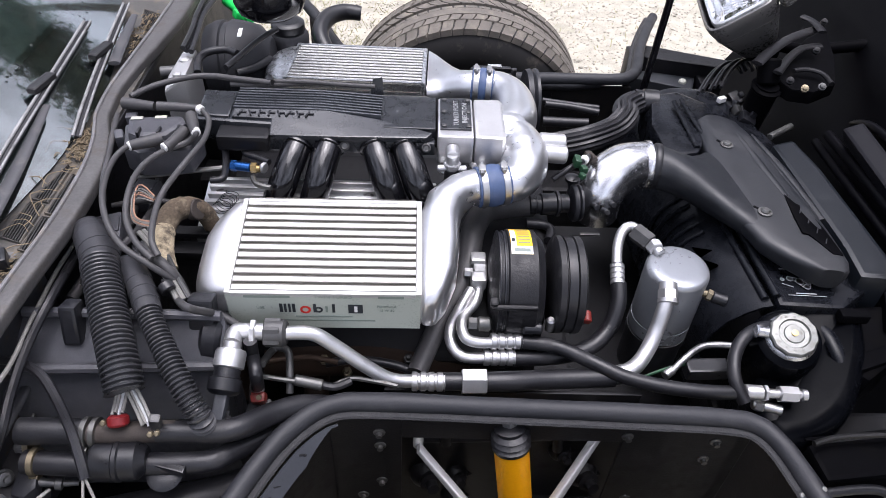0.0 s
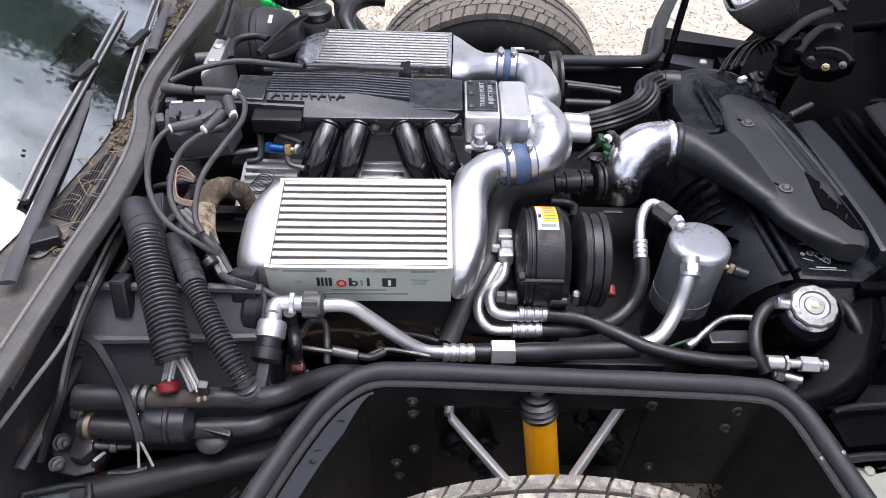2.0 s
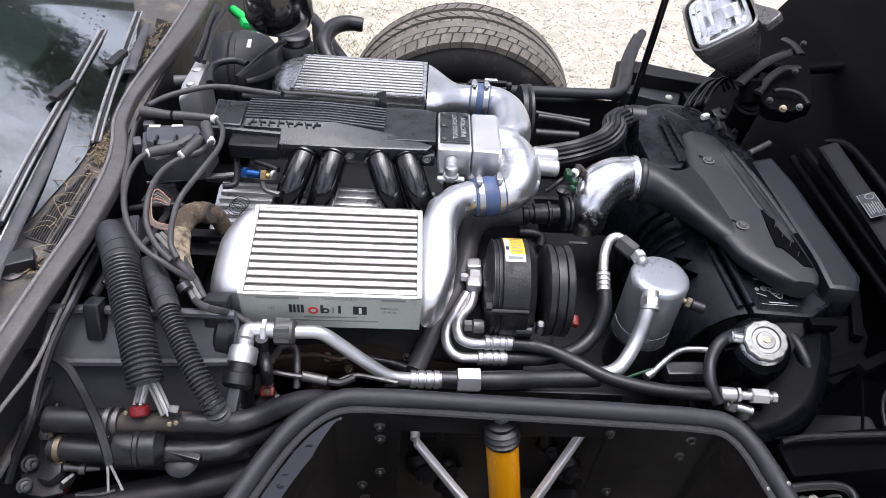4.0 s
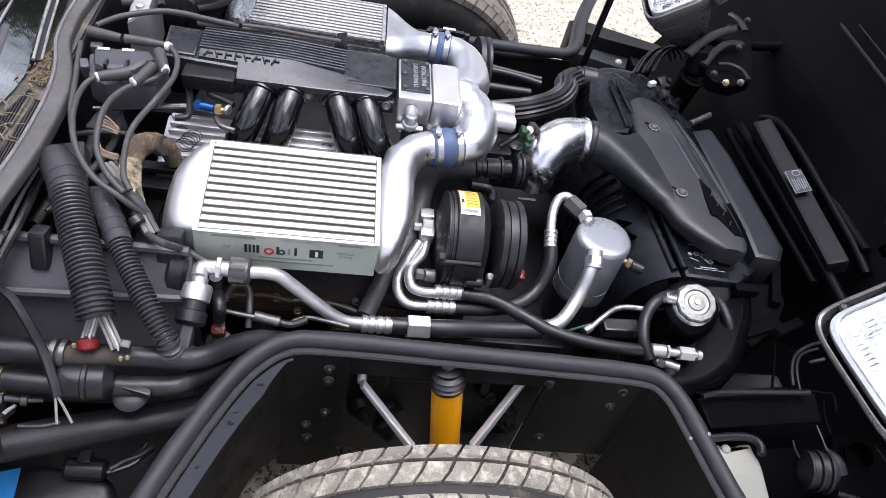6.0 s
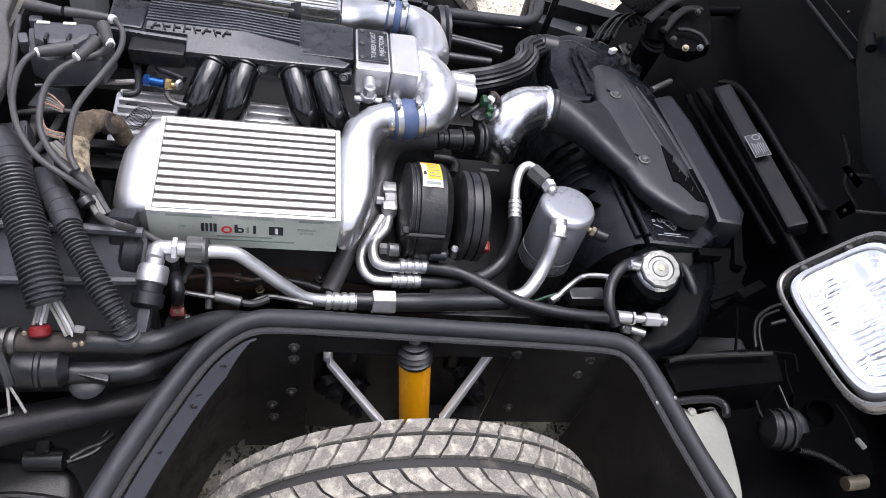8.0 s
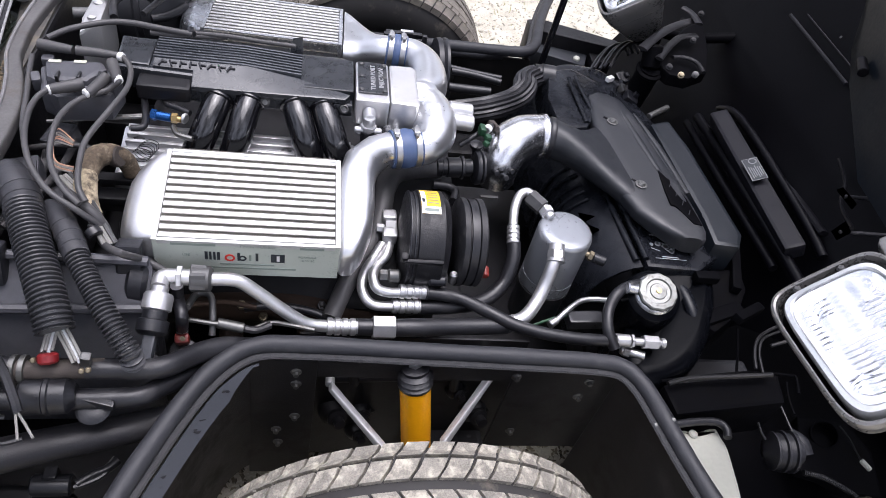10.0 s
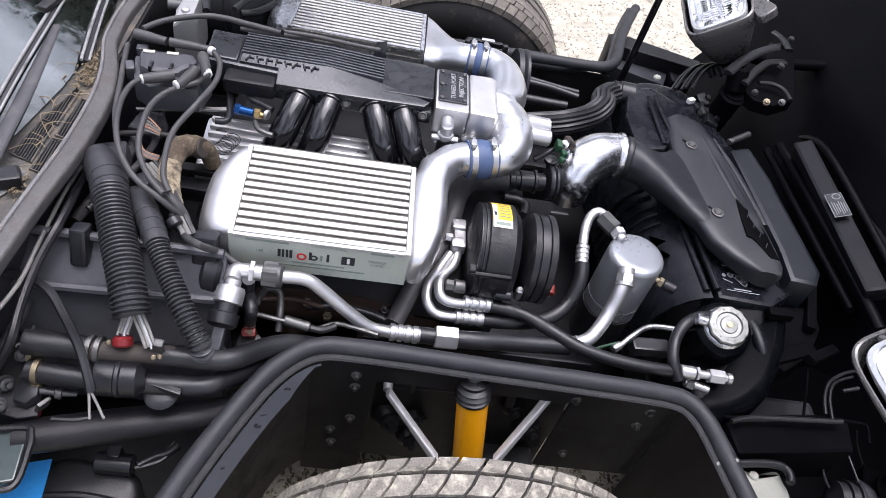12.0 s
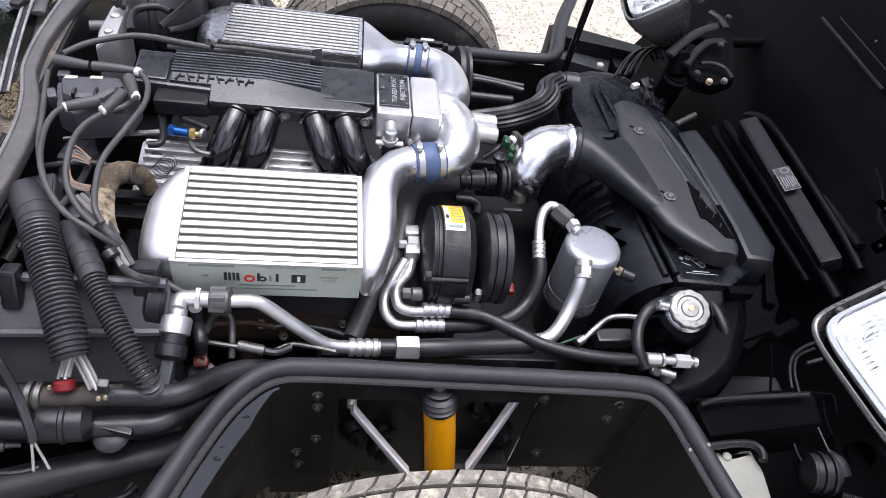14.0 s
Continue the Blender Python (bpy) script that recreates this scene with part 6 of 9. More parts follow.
pipes = thing("heater_hose", (-0.501, 0.222, 0.660), "heater hose with worm clamps and a rusty pipe joint", "hose", "heater hoses")
bm = bmesh.new()
tube(bm, [(-0.617, 0.212, 0.675), (-0.571, 0.213, 0.675), (-0.533, 0.212, 0.675)], 0.018, 16)
part("hose", bm, rubber, pipes)
bm = bmesh.new()
tube(bm, [(-0.537, 0.211, 0.675), (-0.494, 0.211, 0.675), (-0.457, 0.215, 0.675), (-0.418, 0.217, 0.675)], 0.0145, 14)
part("joint", bm, rust, pipes, "rust-stained metal pipe joint")
bm = bmesh.new()
tube(bm, [(-0.441, 0.215, 0.675), (-0.403, 0.216, 0.675), (-0.364, 0.217, 0.675), (-0.336, 0.228, 0.670), (-0.303, 0.263, 0.65), (-0.265, 0.288, 0.635), (-0.2, 0.312, 0.6)], [0.0145, 0.015, 0.015, 0.016, 0.016, 0.015, 0.013], 16)
part("hose", bm, rubber, pipes)
for p in [(-0.531, 0.212, 0.675), (-0.519, 0.212, 0.675)]:
    bm = bmesh.new()
    lathe(bm, V(p) - V((0.004, 0, 0)), (1, 0, 0), [(0.0185, 0), (0.0202, 0.0008), (0.0202, 0.0075), (0.0185, 0.008)], 22)
    box(bm, V(p) + V((0, -0.018, -0.012)), (0.01, 0.012, 0.012), bevel=0.002)
    part("clamp", bm, cap_metal, pipes)
pipe2 = thing("heater_hose", (-0.500, 0.191, 0.630), "lower heater hose with a vacuum valve", "hose", "heater hoses")
bm = bmesh.new()
tube(bm, [(-0.610, 0.186, 0.645), (-0.564, 0.184, 0.645), (-0.517, 0.183, 0.645)], 0.0155, 14)
tube(bm, [(-0.472, 0.185, 0.645), (-0.403, 0.188, 0.645), (-0.369, 0.193, 0.645), (-0.345, 0.215, 0.635), (-0.31, 0.25, 0.615), (-0.25, 0.31, 0.58)], 0.0145, 14)
part("hose", bm, rubber, pipe2)
bm = bmesh.new()
lathe(bm, (-0.516, 0.182, 0.655), V((-0.458, 0.186, 0.655)) - V((-0.516, 0.182, 0.655)), [(0.012, -0.01), (0.02, -0.004), (0.0245, 0), (0.025, 0.004), (0.025, 0.026), (0.027, 0.028), (0.027, 0.033), (0.025, 0.035), (0.025, 0.055), (0.02, 0.06), (0.015, 0.066)], 26)
part("valve", bm, plastic, pipe2)
bm = bmesh.new()
prism(bm, [(-0.455, 0.192, 0.655), (-0.399, 0.178, 0.655), (-0.400, 0.167, 0.655), (-0.453, 0.180, 0.655)], 0.645, 0.657, 0.002)
lathe(bm, (-0.430, 0.178, 0.635), (0, -0.3, 1), [(0.022, 0), (0.024, 0.002), (0.02, 0.005), (0.008, 0.006)], 20)
part("lever", bm, plastic, pipe2)
bm = bmesh.new()
for p in [(-0.597, 0.186, 0.645), (-0.613, 0.215, 0.645)]:
    lathe(bm, V(p) - V((0.004, 0, 0)), (1, 0, 0), [(0.016, 0), (0.019, 0.0008), (0.019, 0.008), (0.016, 0.009)], 20)
    box(bm, V(p) + V((0, -0.012, -0.016)), (0.012, 0.012, 0.012), bevel=0.002)
part("clamp", bm, old_brass, pipe2)

# ---- ignition: coil housing, boots and leads ----
coil = thing("ignition_module", (-0.561, 0.743, 0.790), "black ignition module housing with plug boots", "ignition module")
bm = bmesh.new()
prism(bm, [(-0.602, 0.708), (-0.503, 0.722), (-0.47, 0.69), (-0.48, 0.639), (-0.556, 0.628), (-0.586, 0.645)], 0.77, 0.818, 0.006)
part("housing", bm, case_grey, coil)
bm = bmesh.new()
prism(bm, [(-0.59, 0.701), (-0.503, 0.711), (-0.49, 0.688), (-0.514, 0.65), (-0.558, 0.645), (-0.578, 0.655)], 0.8, 0.838, 0.01)
part("top_case", bm, case_grey, coil)
for p, sz, turn in (((-0.597, 0.668, 0.815), (0.014, 0.022, 0.026), 20), ((-0.517, 0.644, 0.818), (0.03, 0.012, 0.024), 12), ((-0.478, 0.668, 0.818), (0.012, 0.03, 0.026), -12), ((-0.59, 0.716, 0.82), (0.02, 0.014, 0.024), 8)):
    bm = bmesh.new()
    box(bm, p, sz, pose(0, 0, 0, 8, 0, turn), 0.004)
    part("terminal_lug", bm, case_grey, coil)
for p in [(-0.558, 0.655, 0.838), (-0.527, 0.659, 0.838), (-0.498, 0.664, 0.838)]:
    bm = bmesh.new()
    box(bm, p, (0.005, 0.018, 0.012), bevel=0.002)
    part("clip", bm, plastic, coil)
for p in [(-0.572, 0.694, 0.839), (-0.535, 0.699, 0.839)]:
    bm = bmesh.new()
    box(bm, p, (0.019, 0.0075, 0.0016), pose(0, 0, 0, 0, 0, 7), 0.0005)
    part("sticker", bm, milky, coil, "small yellowed sticker")
for pts, r in (([(-0.519, 0.645, 0.835), (-0.538, 0.635, 0.835), (-0.562, 0.623, 0.835)], 0.0098), ([(-0.490, 0.668, 0.835), (-0.498, 0.643, 0.835), (-0.507, 0.620, 0.835)], 0.0092), ([(-0.485, 0.697, 0.845), (-0.475, 0.672, 0.845), (-0.466, 0.648, 0.845)], 0.0088), ([(-0.544, 0.717, 0.848), (-0.512, 0.718, 0.847), (-0.474, 0.718, 0.845)], 0.0074), ([(-0.604, 0.729, 0.845), (-0.578, 0.725, 0.845), (-0.55, 0.721, 0.845)], 0.0088)):
    bm = bmesh.new()
    tube(bm, pts, [r * 1.1, r, r * 0.8], 14)
    part("plug_boot", bm, lead_rubber, coil)
for a, b in (((-0.559, 0.625, 0.835), (-0.565, 0.620, 0.835)), ((-0.507, 0.624, 0.835), (-0.511, 0.619, 0.835)), ((-0.470, 0.659, 0.845), (-0.464, 0.647, 0.845)), ((-0.479, 0.719, 0.845), (-0.471, 0.714, 0.845))):
    bm = bmesh.new()
    rod(bm, a, b, 0.0074, 14)
    part("white_band", bm, white_plastic, coil, "white cable marker band")


def lead(pts, r, label="black rubber ignition lead"):
    bm = bmesh.new()
    tube(bm, pts, r, 12, 8)
    return solo("ignition_lead", bm, lead_rubber, label, "lead", group="ignition leads")


lead([(-0.559, 0.625, 0.835), (-0.566, 0.620, 0.835), (-0.578, 0.603, 0.830), (-0.578, 0.560, 0.830), (-0.567, 0.505, 0.830), (-0.548, 0.460, 0.820), (-0.518, 0.423, 0.810), (-0.479, 0.403, 0.795), (-0.45, 0.402, 0.765)], 0.0046)
lead([(-0.468, 0.656, 0.846), (-0.465, 0.647, 0.844), (-0.481, 0.644, 0.830), (-0.515, 0.613, 0.830), (-0.532, 0.576, 0.830), (-0.534, 0.526, 0.830), (-0.526, 0.473, 0.820), (-0.502, 0.432, 0.810), (-0.475, 0.409, 0.800)], 0.0046)
lead([(-0.478, 0.719, 0.845), (-0.470, 0.714, 0.844), (-0.456, 0.692, 0.840), (-0.451, 0.640, 0.840), (-0.465, 0.576, 0.840), (-0.489, 0.533, 0.820), (-0.490, 0.486, 0.815), (-0.481, 0.436, 0.810), (-0.468, 0.415, 0.800)], 0.0046)
lead([(-0.620, 0.730, 0.820), (-0.609, 0.671, 0.820), (-0.599, 0.624, 0.820), (-0.585, 0.555, 0.820), (-0.568, 0.504, 0.820)], 0.0046)
lead([(-0.5, 0.44, 0.79), (-0.472, 0.42, 0.785), (-0.45, 0.408, 0.765), (-0.443, 0.41, 0.72)], 0.0076, "black sheathed lead running under the intercooler")
lead([(-0.594, 0.740, 0.850), (-0.565, 0.777, 0.850), (-0.514, 0.809, 0.850), (-0.475, 0.815, 0.850), (-0.434, 0.809, 0.850), (-0.372, 0.800, 0.850)], 0.0052, "black hose looped over the plenum rear")
lead([(-0.375, 0.813, 0.845), (-0.315, 0.815, 0.845), (-0.254, 0.810, 0.845), (-0.193, 0.807, 0.845)], 0.004, "thin black hose along the plenum edge")
lead([(-0.445, 0.808, 0.840), (-0.385, 0.809, 0.840), (-0.316, 0.820, 0.840)], 0.005, "thin black hose along the plenum edge")
lead([(-0.463, 0.401, 0.770), (-0.444, 0.381, 0.750), (-0.401, 0.320, 0.800), (-0.388, 0.371, 0.730), (-0.358, 0.360, 0.720)], 0.0055, "thin grey lead beside the intercooler tank")
bm = bmesh.new()
rod(bm, (-0.378, 0.815, 0.850), (-0.373, 0.8, 0.850), 0.0075, 14)
solo("hose_clip", bm, plastic, "black clip holding two thin hoses", "clip")

for r, pts, lab in ((0.009, [(-0.62, 0.42, 0.7), (-0.6, 0.5, 0.71), (-0.585, 0.58, 0.71), (-0.59, 0.66, 0.72)], "thick taped loom behind the ignition leads"),
                    (0.006, [(-0.6, 0.43, 0.72), (-0.57, 0.49, 0.73), (-0.555, 0.55, 0.725), (-0.55, 0.62, 0.72), (-0.56, 0.69, 0.73)], "taped loom behind the ignition leads"),
                    (0.005, [(-0.61, 0.6, 0.73), (-0.57, 0.6, 0.74), (-0.53, 0.61, 0.735), (-0.49, 0.6, 0.73)], "thin loom crossing behind the leads"),
                    (0.0045, [(-0.6, 0.46, 0.735), (-0.56, 0.455, 0.74), (-0.52, 0.47, 0.735), (-0.49, 0.49, 0.725)], "thin loom crossing behind the leads")):
    bm = bmesh.new()
    tube(bm, pts, r, 10)
    solo("rear_loom", bm, lead_rubber, lab, "loom", group="rear looms")
for p, sz, turn in (((-0.6, 0.545, 0.715), (0.05, 0.06, 0.04), 12), ((-0.57, 0.64, 0.72), (0.045, 0.05, 0.035), -15), ((-0.535, 0.53, 0.7), (0.05, 0.03, 0.03), 30)):
    bm = bmesh.new()
    box(bm, p, sz, pose(0, 0, 0, 6, -8, turn), 0.006)
    box(bm, V(p) + V((0.006, 0.0, sz[2] / 2)), (sz[0] * 0.55, sz[1] * 0.5, 0.008), pose(0, 0, 0, 6, -8, turn), 0.002)
    solo("rear_connector", bm, case_grey, "grey-black connector block by the firewall", "connector", group="rear connectors")

wrapped_pipe = thing("wrapped_pipe", (-0.489, 0.531, 0.765), "elbow pipe wrapped in scorched tan heat tape", "pipe")
bm = bmesh.new()
tube(bm, [(-0.447, 0.58, 0.71), (-0.456, 0.58, 0.74), (-0.47, 0.571, 0.757), (-0.482, 0.558, 0.765), (-0.492, 0.545, 0.765), (-0.495, 0.520, 0.765), (-0.494, 0.501, 0.765)], [0.014, 0.015, 0.0165, 0.018, 0.018, 0.017, 0.0165], 20)
for v in bm.verts:
    v.co += V([random.uniform(-0.0007, 0.0007) for _ in range(3)])
part("scorched_wrap", bm, burnt_wrap, wrapped_pipe, "scorched dark brown tape")
bm = bmesh.new()
tube(bm, [(-0.493, 0.504, 0.765), (-0.489, 0.481, 0.765), (-0.482, 0.458, 0.758), (-0.470, 0.435, 0.750)], [0.0168, 0.0168, 0.0155, 0.0135], 20)
for v in bm.verts:
    v.co += V([random.uniform(-0.0007, 0.0007) for _ in range(3)])
part("tape_wrap", bm, wrap, wrapped_pipe, "cream stained tape")
bm = bmesh.new()
rod(bm, (-0.456, 0.563, 0.760), (-0.470, 0.566, 0.755), 0.017)
solo("rusty_joint", bm, rust, "rusty brown pipe joint at the wrapped elbow", "pipe joint")
for k in range(6):
    bm = bmesh.new()
    o = V((0, 0.005 * k, 0.004 * (k % 3)))
    tube(bm, [V(p) + o * (1 if j in (1, 2) else 0.4) for j, p in enumerate([(-0.531, 0.578, 0.760), (-0.558, 0.585, 0.760), (-0.561, 0.562, 0.760), (-0.546, 0.528, 0.760), (-0.516, 0.516, 0.760)])], 0.0013, 6)
    solo("loop_wire", bm, tan_wire if k % 2 else wire_grey, "thin coiled coloured wire behind the leads", "wire", group="coiled wires")
for k in range(3):
    bm = bmesh.new()
    o = V((0.006 * k, 0.004 * k, 0.0))
    tube(bm, [V(p) + o for p in [(-0.529, 0.500, 0.765), (-0.504, 0.472, 0.765), (-0.480, 0.435, 0.765), (-0.456, 0.395, 0.765), (-0.438, 0.371, 0.755)]], 0.004, 8)
    solo("loom_wire", bm, wire_grey if k < 2 else dark_steel, "pale striped wire leaving the conduit", "wire", group="pale wires")
bm = bmesh.new()
rod(bm, (-0.460, 0.390, 0.770), (-0.451, 0.381, 0.765), 0.0115, 12)
solo("wire_tie", bm, rubber, "black tape band round pale wires", "tape")
for col, pts in ((red_plastic, [(-0.545, 0.430, 0.750), (-0.536, 0.416, 0.750), (-0.526, 0.398, 0.750)]), (green_plastic, [(-0.550, 0.443, 0.755), (-0.544, 0.431, 0.755), (-0.532, 0.419, 0.755), (-0.522, 0.412, 0.755)])):
    bm = bmesh.new()
    tube(bm, pts, 0.0045, 8)
    solo("loop_wire", bm, col, "short bright coloured wire between conduits", "wire", group="coiled wires")
bm = bmesh.new()
for k in range(5):
    tube(bm, [V(p) + V((0.003 * k, 0.004 * k, 0.002 * k)) for p in [(-0.454, 0.622, 0.720), (-0.442, 0.633, 0.720), (-0.427, 0.626, 0.720), (-0.425, 0.607, 0.720), (-0.438, 0.599, 0.720), (-0.451, 0.610, 0.720)]], 0.0007, 6)
wl = solo("wire_coil", bm, rubber, "coil of thin black wires beside the tank", "wire")
wl["kind"] = "stuff"
bm = bmesh.new()
box(bm, (-0.473, 0.574, 0.700), (0.1, 0.02, 0.012), bevel=0.003)
box(bm, (-0.475, 0.560, 0.670), (0.1, 0.03, 0.02), bevel=0.004)
box(bm, (-0.465, 0.550, 0.660), (0.09, 0.01, 0.02), bevel=0.003)
solo("engine_bracket", bm, dull, "black ribbed bracket behind the intercooler tank", "bracket")

# ---- lower rear corner: battery, cover, lamp and cables ----
bm = bmesh.new()
tube(bm, [(-0.615, 0.116, 0.580), (-0.559, 0.131, 0.580), (-0.486, 0.152, 0.580), (-0.381, 0.180, 0.580), (-0.304, 0.210, 0.580)], [0.026, 0.026, 0.025, 0.023, 0.02], 14, 6, True, 0.8)
brace = thing("brace_tube", (-0.46, 0.155, 0.56), "wide dull black brace tube beside the wheel well", "tube")
part("tube", bm, dull, brace)
bm = bmesh.new()
lathe(bm, (-0.335, 0.198, 0.58), (0.93, 0.36, 0), [(0.02, -0.004), (0.0235, -0.003), (0.0235, 0.006), (0.02, 0.007)], 16)
part("end_collar", bm, dull, brace)
batt = thing("battery", (-0.635, 0.133, 0.400), "black battery with a shiny blue label", "battery")
bm = bmesh.new()
prism(bm, [(-0.751, 0.107, 0.470), (-0.551, 0.145, 0.470), (-0.533, 0.069, 0.470), (-0.704, 0.005, 0.470)], 0.2, 0.465, 0.008)
part("case", bm, satin, batt)
bm = bmesh.new()
prism(bm, [(-0.704, 0.106, 0.471), (-0.596, 0.139, 0.471), (-0.588, 0.072, 0.471), (-0.671, 0.031, 0.471)], 0.468, 0.4715, 0.0005)
part("label", bm, blue_film, batt, "shiny blue label")
motor = thing("vacuum_pump", (-0.521, 0.127, 0.420), "black vacuum pump with a plug and cables", "pump")
bm = bmesh.new()
blob(bm, [(-0.6, 0.135), (-0.52, 0.142), (-0.468, 0.13), (-0.455, 0.08), (-0.46, 0.02), (-0.53, -0.01), (-0.605, 0.0)], 0.3, [0.47, 0.474, 0.466, 0.455, 0.45, 0.45, 0.46], 0.016, 4)
for y in (0.035, 0.085):
    tube(bm, [(-0.6, y, 0.462), (-0.53, y + 0.004, 0.468), (-0.465, y, 0.452)], 0.006, 8)
part("body", bm, corner_grey, motor)
bm = bmesh.new()
rod(bm, (-0.528, 0.133, 0.490), (-0.471, 0.133, 0.490), 0.016, 14, 0.003)
box(bm, (-0.502, 0.144, 0.500), (0.02, 0.02, 0.02), bevel=0.003)
part("plug", bm, plastic, motor)
bm = bmesh.new()
tube(bm, [(-0.464, 0.129, 0.500), (-0.445, 0.144, 0.500), (-0.427, 0.153, 0.500), (-0.414, 0.167, 0.500)], 0.007, 10)
tube(bm, [(-0.467, 0.125, 0.500), (-0.450, 0.131, 0.500), (-0.429, 0.145, 0.500), (-0.418, 0.171, 0.500)], 0.004, 8)
part("cable", bm, rubber, motor)
side = thing("marker_lamp", (-0.616, 0.110, 0.550), "black framed side marker lamp with a clear lens", "lamp")
bm = bmesh.new()
ring = [(-0.675, 0.107, 0.600), (-0.602, 0.123, 0.600), (-0.588, 0.112, 0.600), (-0.583, 0.089, 0.600), (-0.581, 0.045, 0.600), (-0.602, 0.034, 0.600), (-0.643, 0.027, 0.600)]
tube(bm, ring + ring[:1], 0.0055, 8, 6)
part("frame", bm, rubber, side)
bm = bmesh.new()
prism(bm, [(-0.674, 0.108, 0.594), (-0.605, 0.123, 0.594), (-0.595, 0.112, 0.594), (-0.587, 0.052, 0.594), (-0.644, 0.034, 0.594)], 0.585, 0.594, 0.002)
part("lens", bm, mat("smoked_lens", (0.07, 0.09, 0.09), 0.12, var=0.2, scale=15), side, "smoked grey lens")
bracket = thing("hinge_bracket", (-0.62, 0.18, 0.6), "small dark steel hinge bracket with bolts", "bracket")
bm = bmesh.new()
prism(bm, [(-0.652, 0.228), (-0.622, 0.23), (-0.616, 0.2), (-0.594, 0.186), (-0.588, 0.14), (-0.612, 0.132), (-0.642, 0.136), (-0.655, 0.17)], 0.6, [0.62, 0.618, 0.612, 0.61, 0.606, 0.606, 0.61, 0.616], 0.002)
part("plate", bm, dull, bracket)
bm = bmesh.new()
prism(bm, [(-0.62, 0.186), (-0.594, 0.18), (-0.59, 0.158), (-0.604, 0.146), (-0.622, 0.15)], 0.608, [0.634, 0.638, 0.63, 0.624, 0.626], 0.004)
part("latch", bm, satin, bracket)
for p, r, d in (((-0.636, 0.222, 0.62), 0.0085, (0.2, -0.5, 0.8)), ((-0.643, 0.176, 0.618), 0.0095, (0.7, -0.4, 0.5)), ((-0.64, 0.146, 0.612), 0.008, (0.6, -0.5, 0.6)), ((-0.612, 0.214, 0.616), 0.006, (0.1, -0.6, 0.8))):
    bm = bmesh.new()
    d = V(d).normalized()
    lathe(bm, p, d, [(r * 1.35, 0), (r * 1.35, 0.0018), (r, 0.002), (r, 0.009), (r * 0.8, 0.01), (r * 0.45, 0.0101), (r * 0.45, 0.017), (0, 0.0175)], 14)
    part("bolt", bm, dark_steel, bracket)
bm = bmesh.new()
tube(bm, [(-0.594, 0.17, 0.622), (-0.572, 0.172, 0.616), (-0.548, 0.176, 0.61)], [0.0065, 0.005, 0.0035], 10)
lathe(bm, (-0.575, 0.1715, 0.616), (1, 0.1, -0.2), [(0.006, 0), (0.0085, 0.001), (0.0085, 0.009), (0.006, 0.01)], 12)
part("pin", bm, dark_steel, bracket)
bm = bmesh.new()
box(bm, (-0.585, 0.153, 0.612), (0.02, 0.006, 0.026), pose(0, 0, 0, 20, 10, 60), 0.002)
part("tab", bm, cap_metal, bracket, "worn bright steel tab")
bm = bmesh.new()
curtain(bm, [(-0.652, 0.43, 0.79), (-0.66, 0.36, 0.79), (-0.674, 0.24, 0.785), (-0.69, 0.1, 0.78), (-0.715, -0.08, 0.77)], 0.42, 0.006)
solo("side_panel", bm, stained_paint, "stained grey-black inner side panel below the cowl", "panel", "structure")
bm = bmesh.new()
tube(bm, [(-0.646, 0.33, 0.66), (-0.65, 0.26, 0.655), (-0.656, 0.2, 0.65), (-0.668, 0.12, 0.645)], 0.009, 10, 6, True, 0.5)
solo("panel_flange", bm, stained_paint, "folded flange of the inner side panel", "flange")
for r, pts, m, lab in ((0.0065, [(-0.668, 0.290, 0.720), (-0.637, 0.289, 0.720), (-0.599, 0.270, 0.720), (-0.570, 0.240, 0.710), (-0.531, 0.189, 0.710), (-0.510, 0.154, 0.700), (-0.503, 0.139, 0.690)], rubber, "black cable arching in front of the heater box"),
                  (0.0018, [(-0.507, 0.142, 0.690), (-0.500, 0.123, 0.690), (-0.492, 0.100, 0.690)], wire_grey, "thin pale wire hanging below a cable"),
                  (0.0018, [(-0.503, 0.139, 0.690), (-0.488, 0.120, 0.690), (-0.475, 0.103, 0.690)], wire_grey, "thin pale wire hanging below a cable"),
                  (0.0032, [(-0.672, 0.06, 0.74), (-0.659, 0.116, 0.74), (-0.645, 0.182, 0.74), (-0.63, 0.26, 0.74), (-0.63, 0.343, 0.745), (-0.632, 0.438, 0.745), (-0.63, 0.52, 0.74)], wire_grey, "thin grey bonnet release cable"),
                  (0.0065, [(-0.660, 0.146, 0.620), (-0.649, 0.172, 0.650), (-0.623, 0.193, 0.700), (-0.624, 0.243, 0.720), (-0.621, 0.305, 0.740), (-0.609, 0.384, 0.760), (-0.644, 0.572, 0.700)], rubber, "black hose running down beside the firewall"),
                  (0.004, [(-0.571, 0.140, 0.600), (-0.541, 0.142, 0.600), (-0.520, 0.149, 0.600)], rubber, "thin wire with a red terminal"),
                  (0.003, [(-0.647, 0.229, 0.630), (-0.638, 0.248, 0.630), (-0.636, 0.267, 0.630)], dark_steel, "thin bent rod beside the heater hose")):
    bm = bmesh.new()
    tube(bm, pts, r, 8)
    solo("cable", bm, m, lab, "cable", group="loose cables")
bm = bmesh.new()
rod(bm, (-0.598, 0.147, 0.600), (-0.589, 0.145, 0.600), 0.006)
solo("terminal_cap", bm, dark_red, "small red terminal cap", "cap")
bm = bmesh.new()
box(bm, (-0.62, 0.1, 0.28), (0.42, 0.5, 0.08), bevel=0.01)
solo("rear_tray", bm, dull, "black tray behind the wheel well", "tray", "structure")

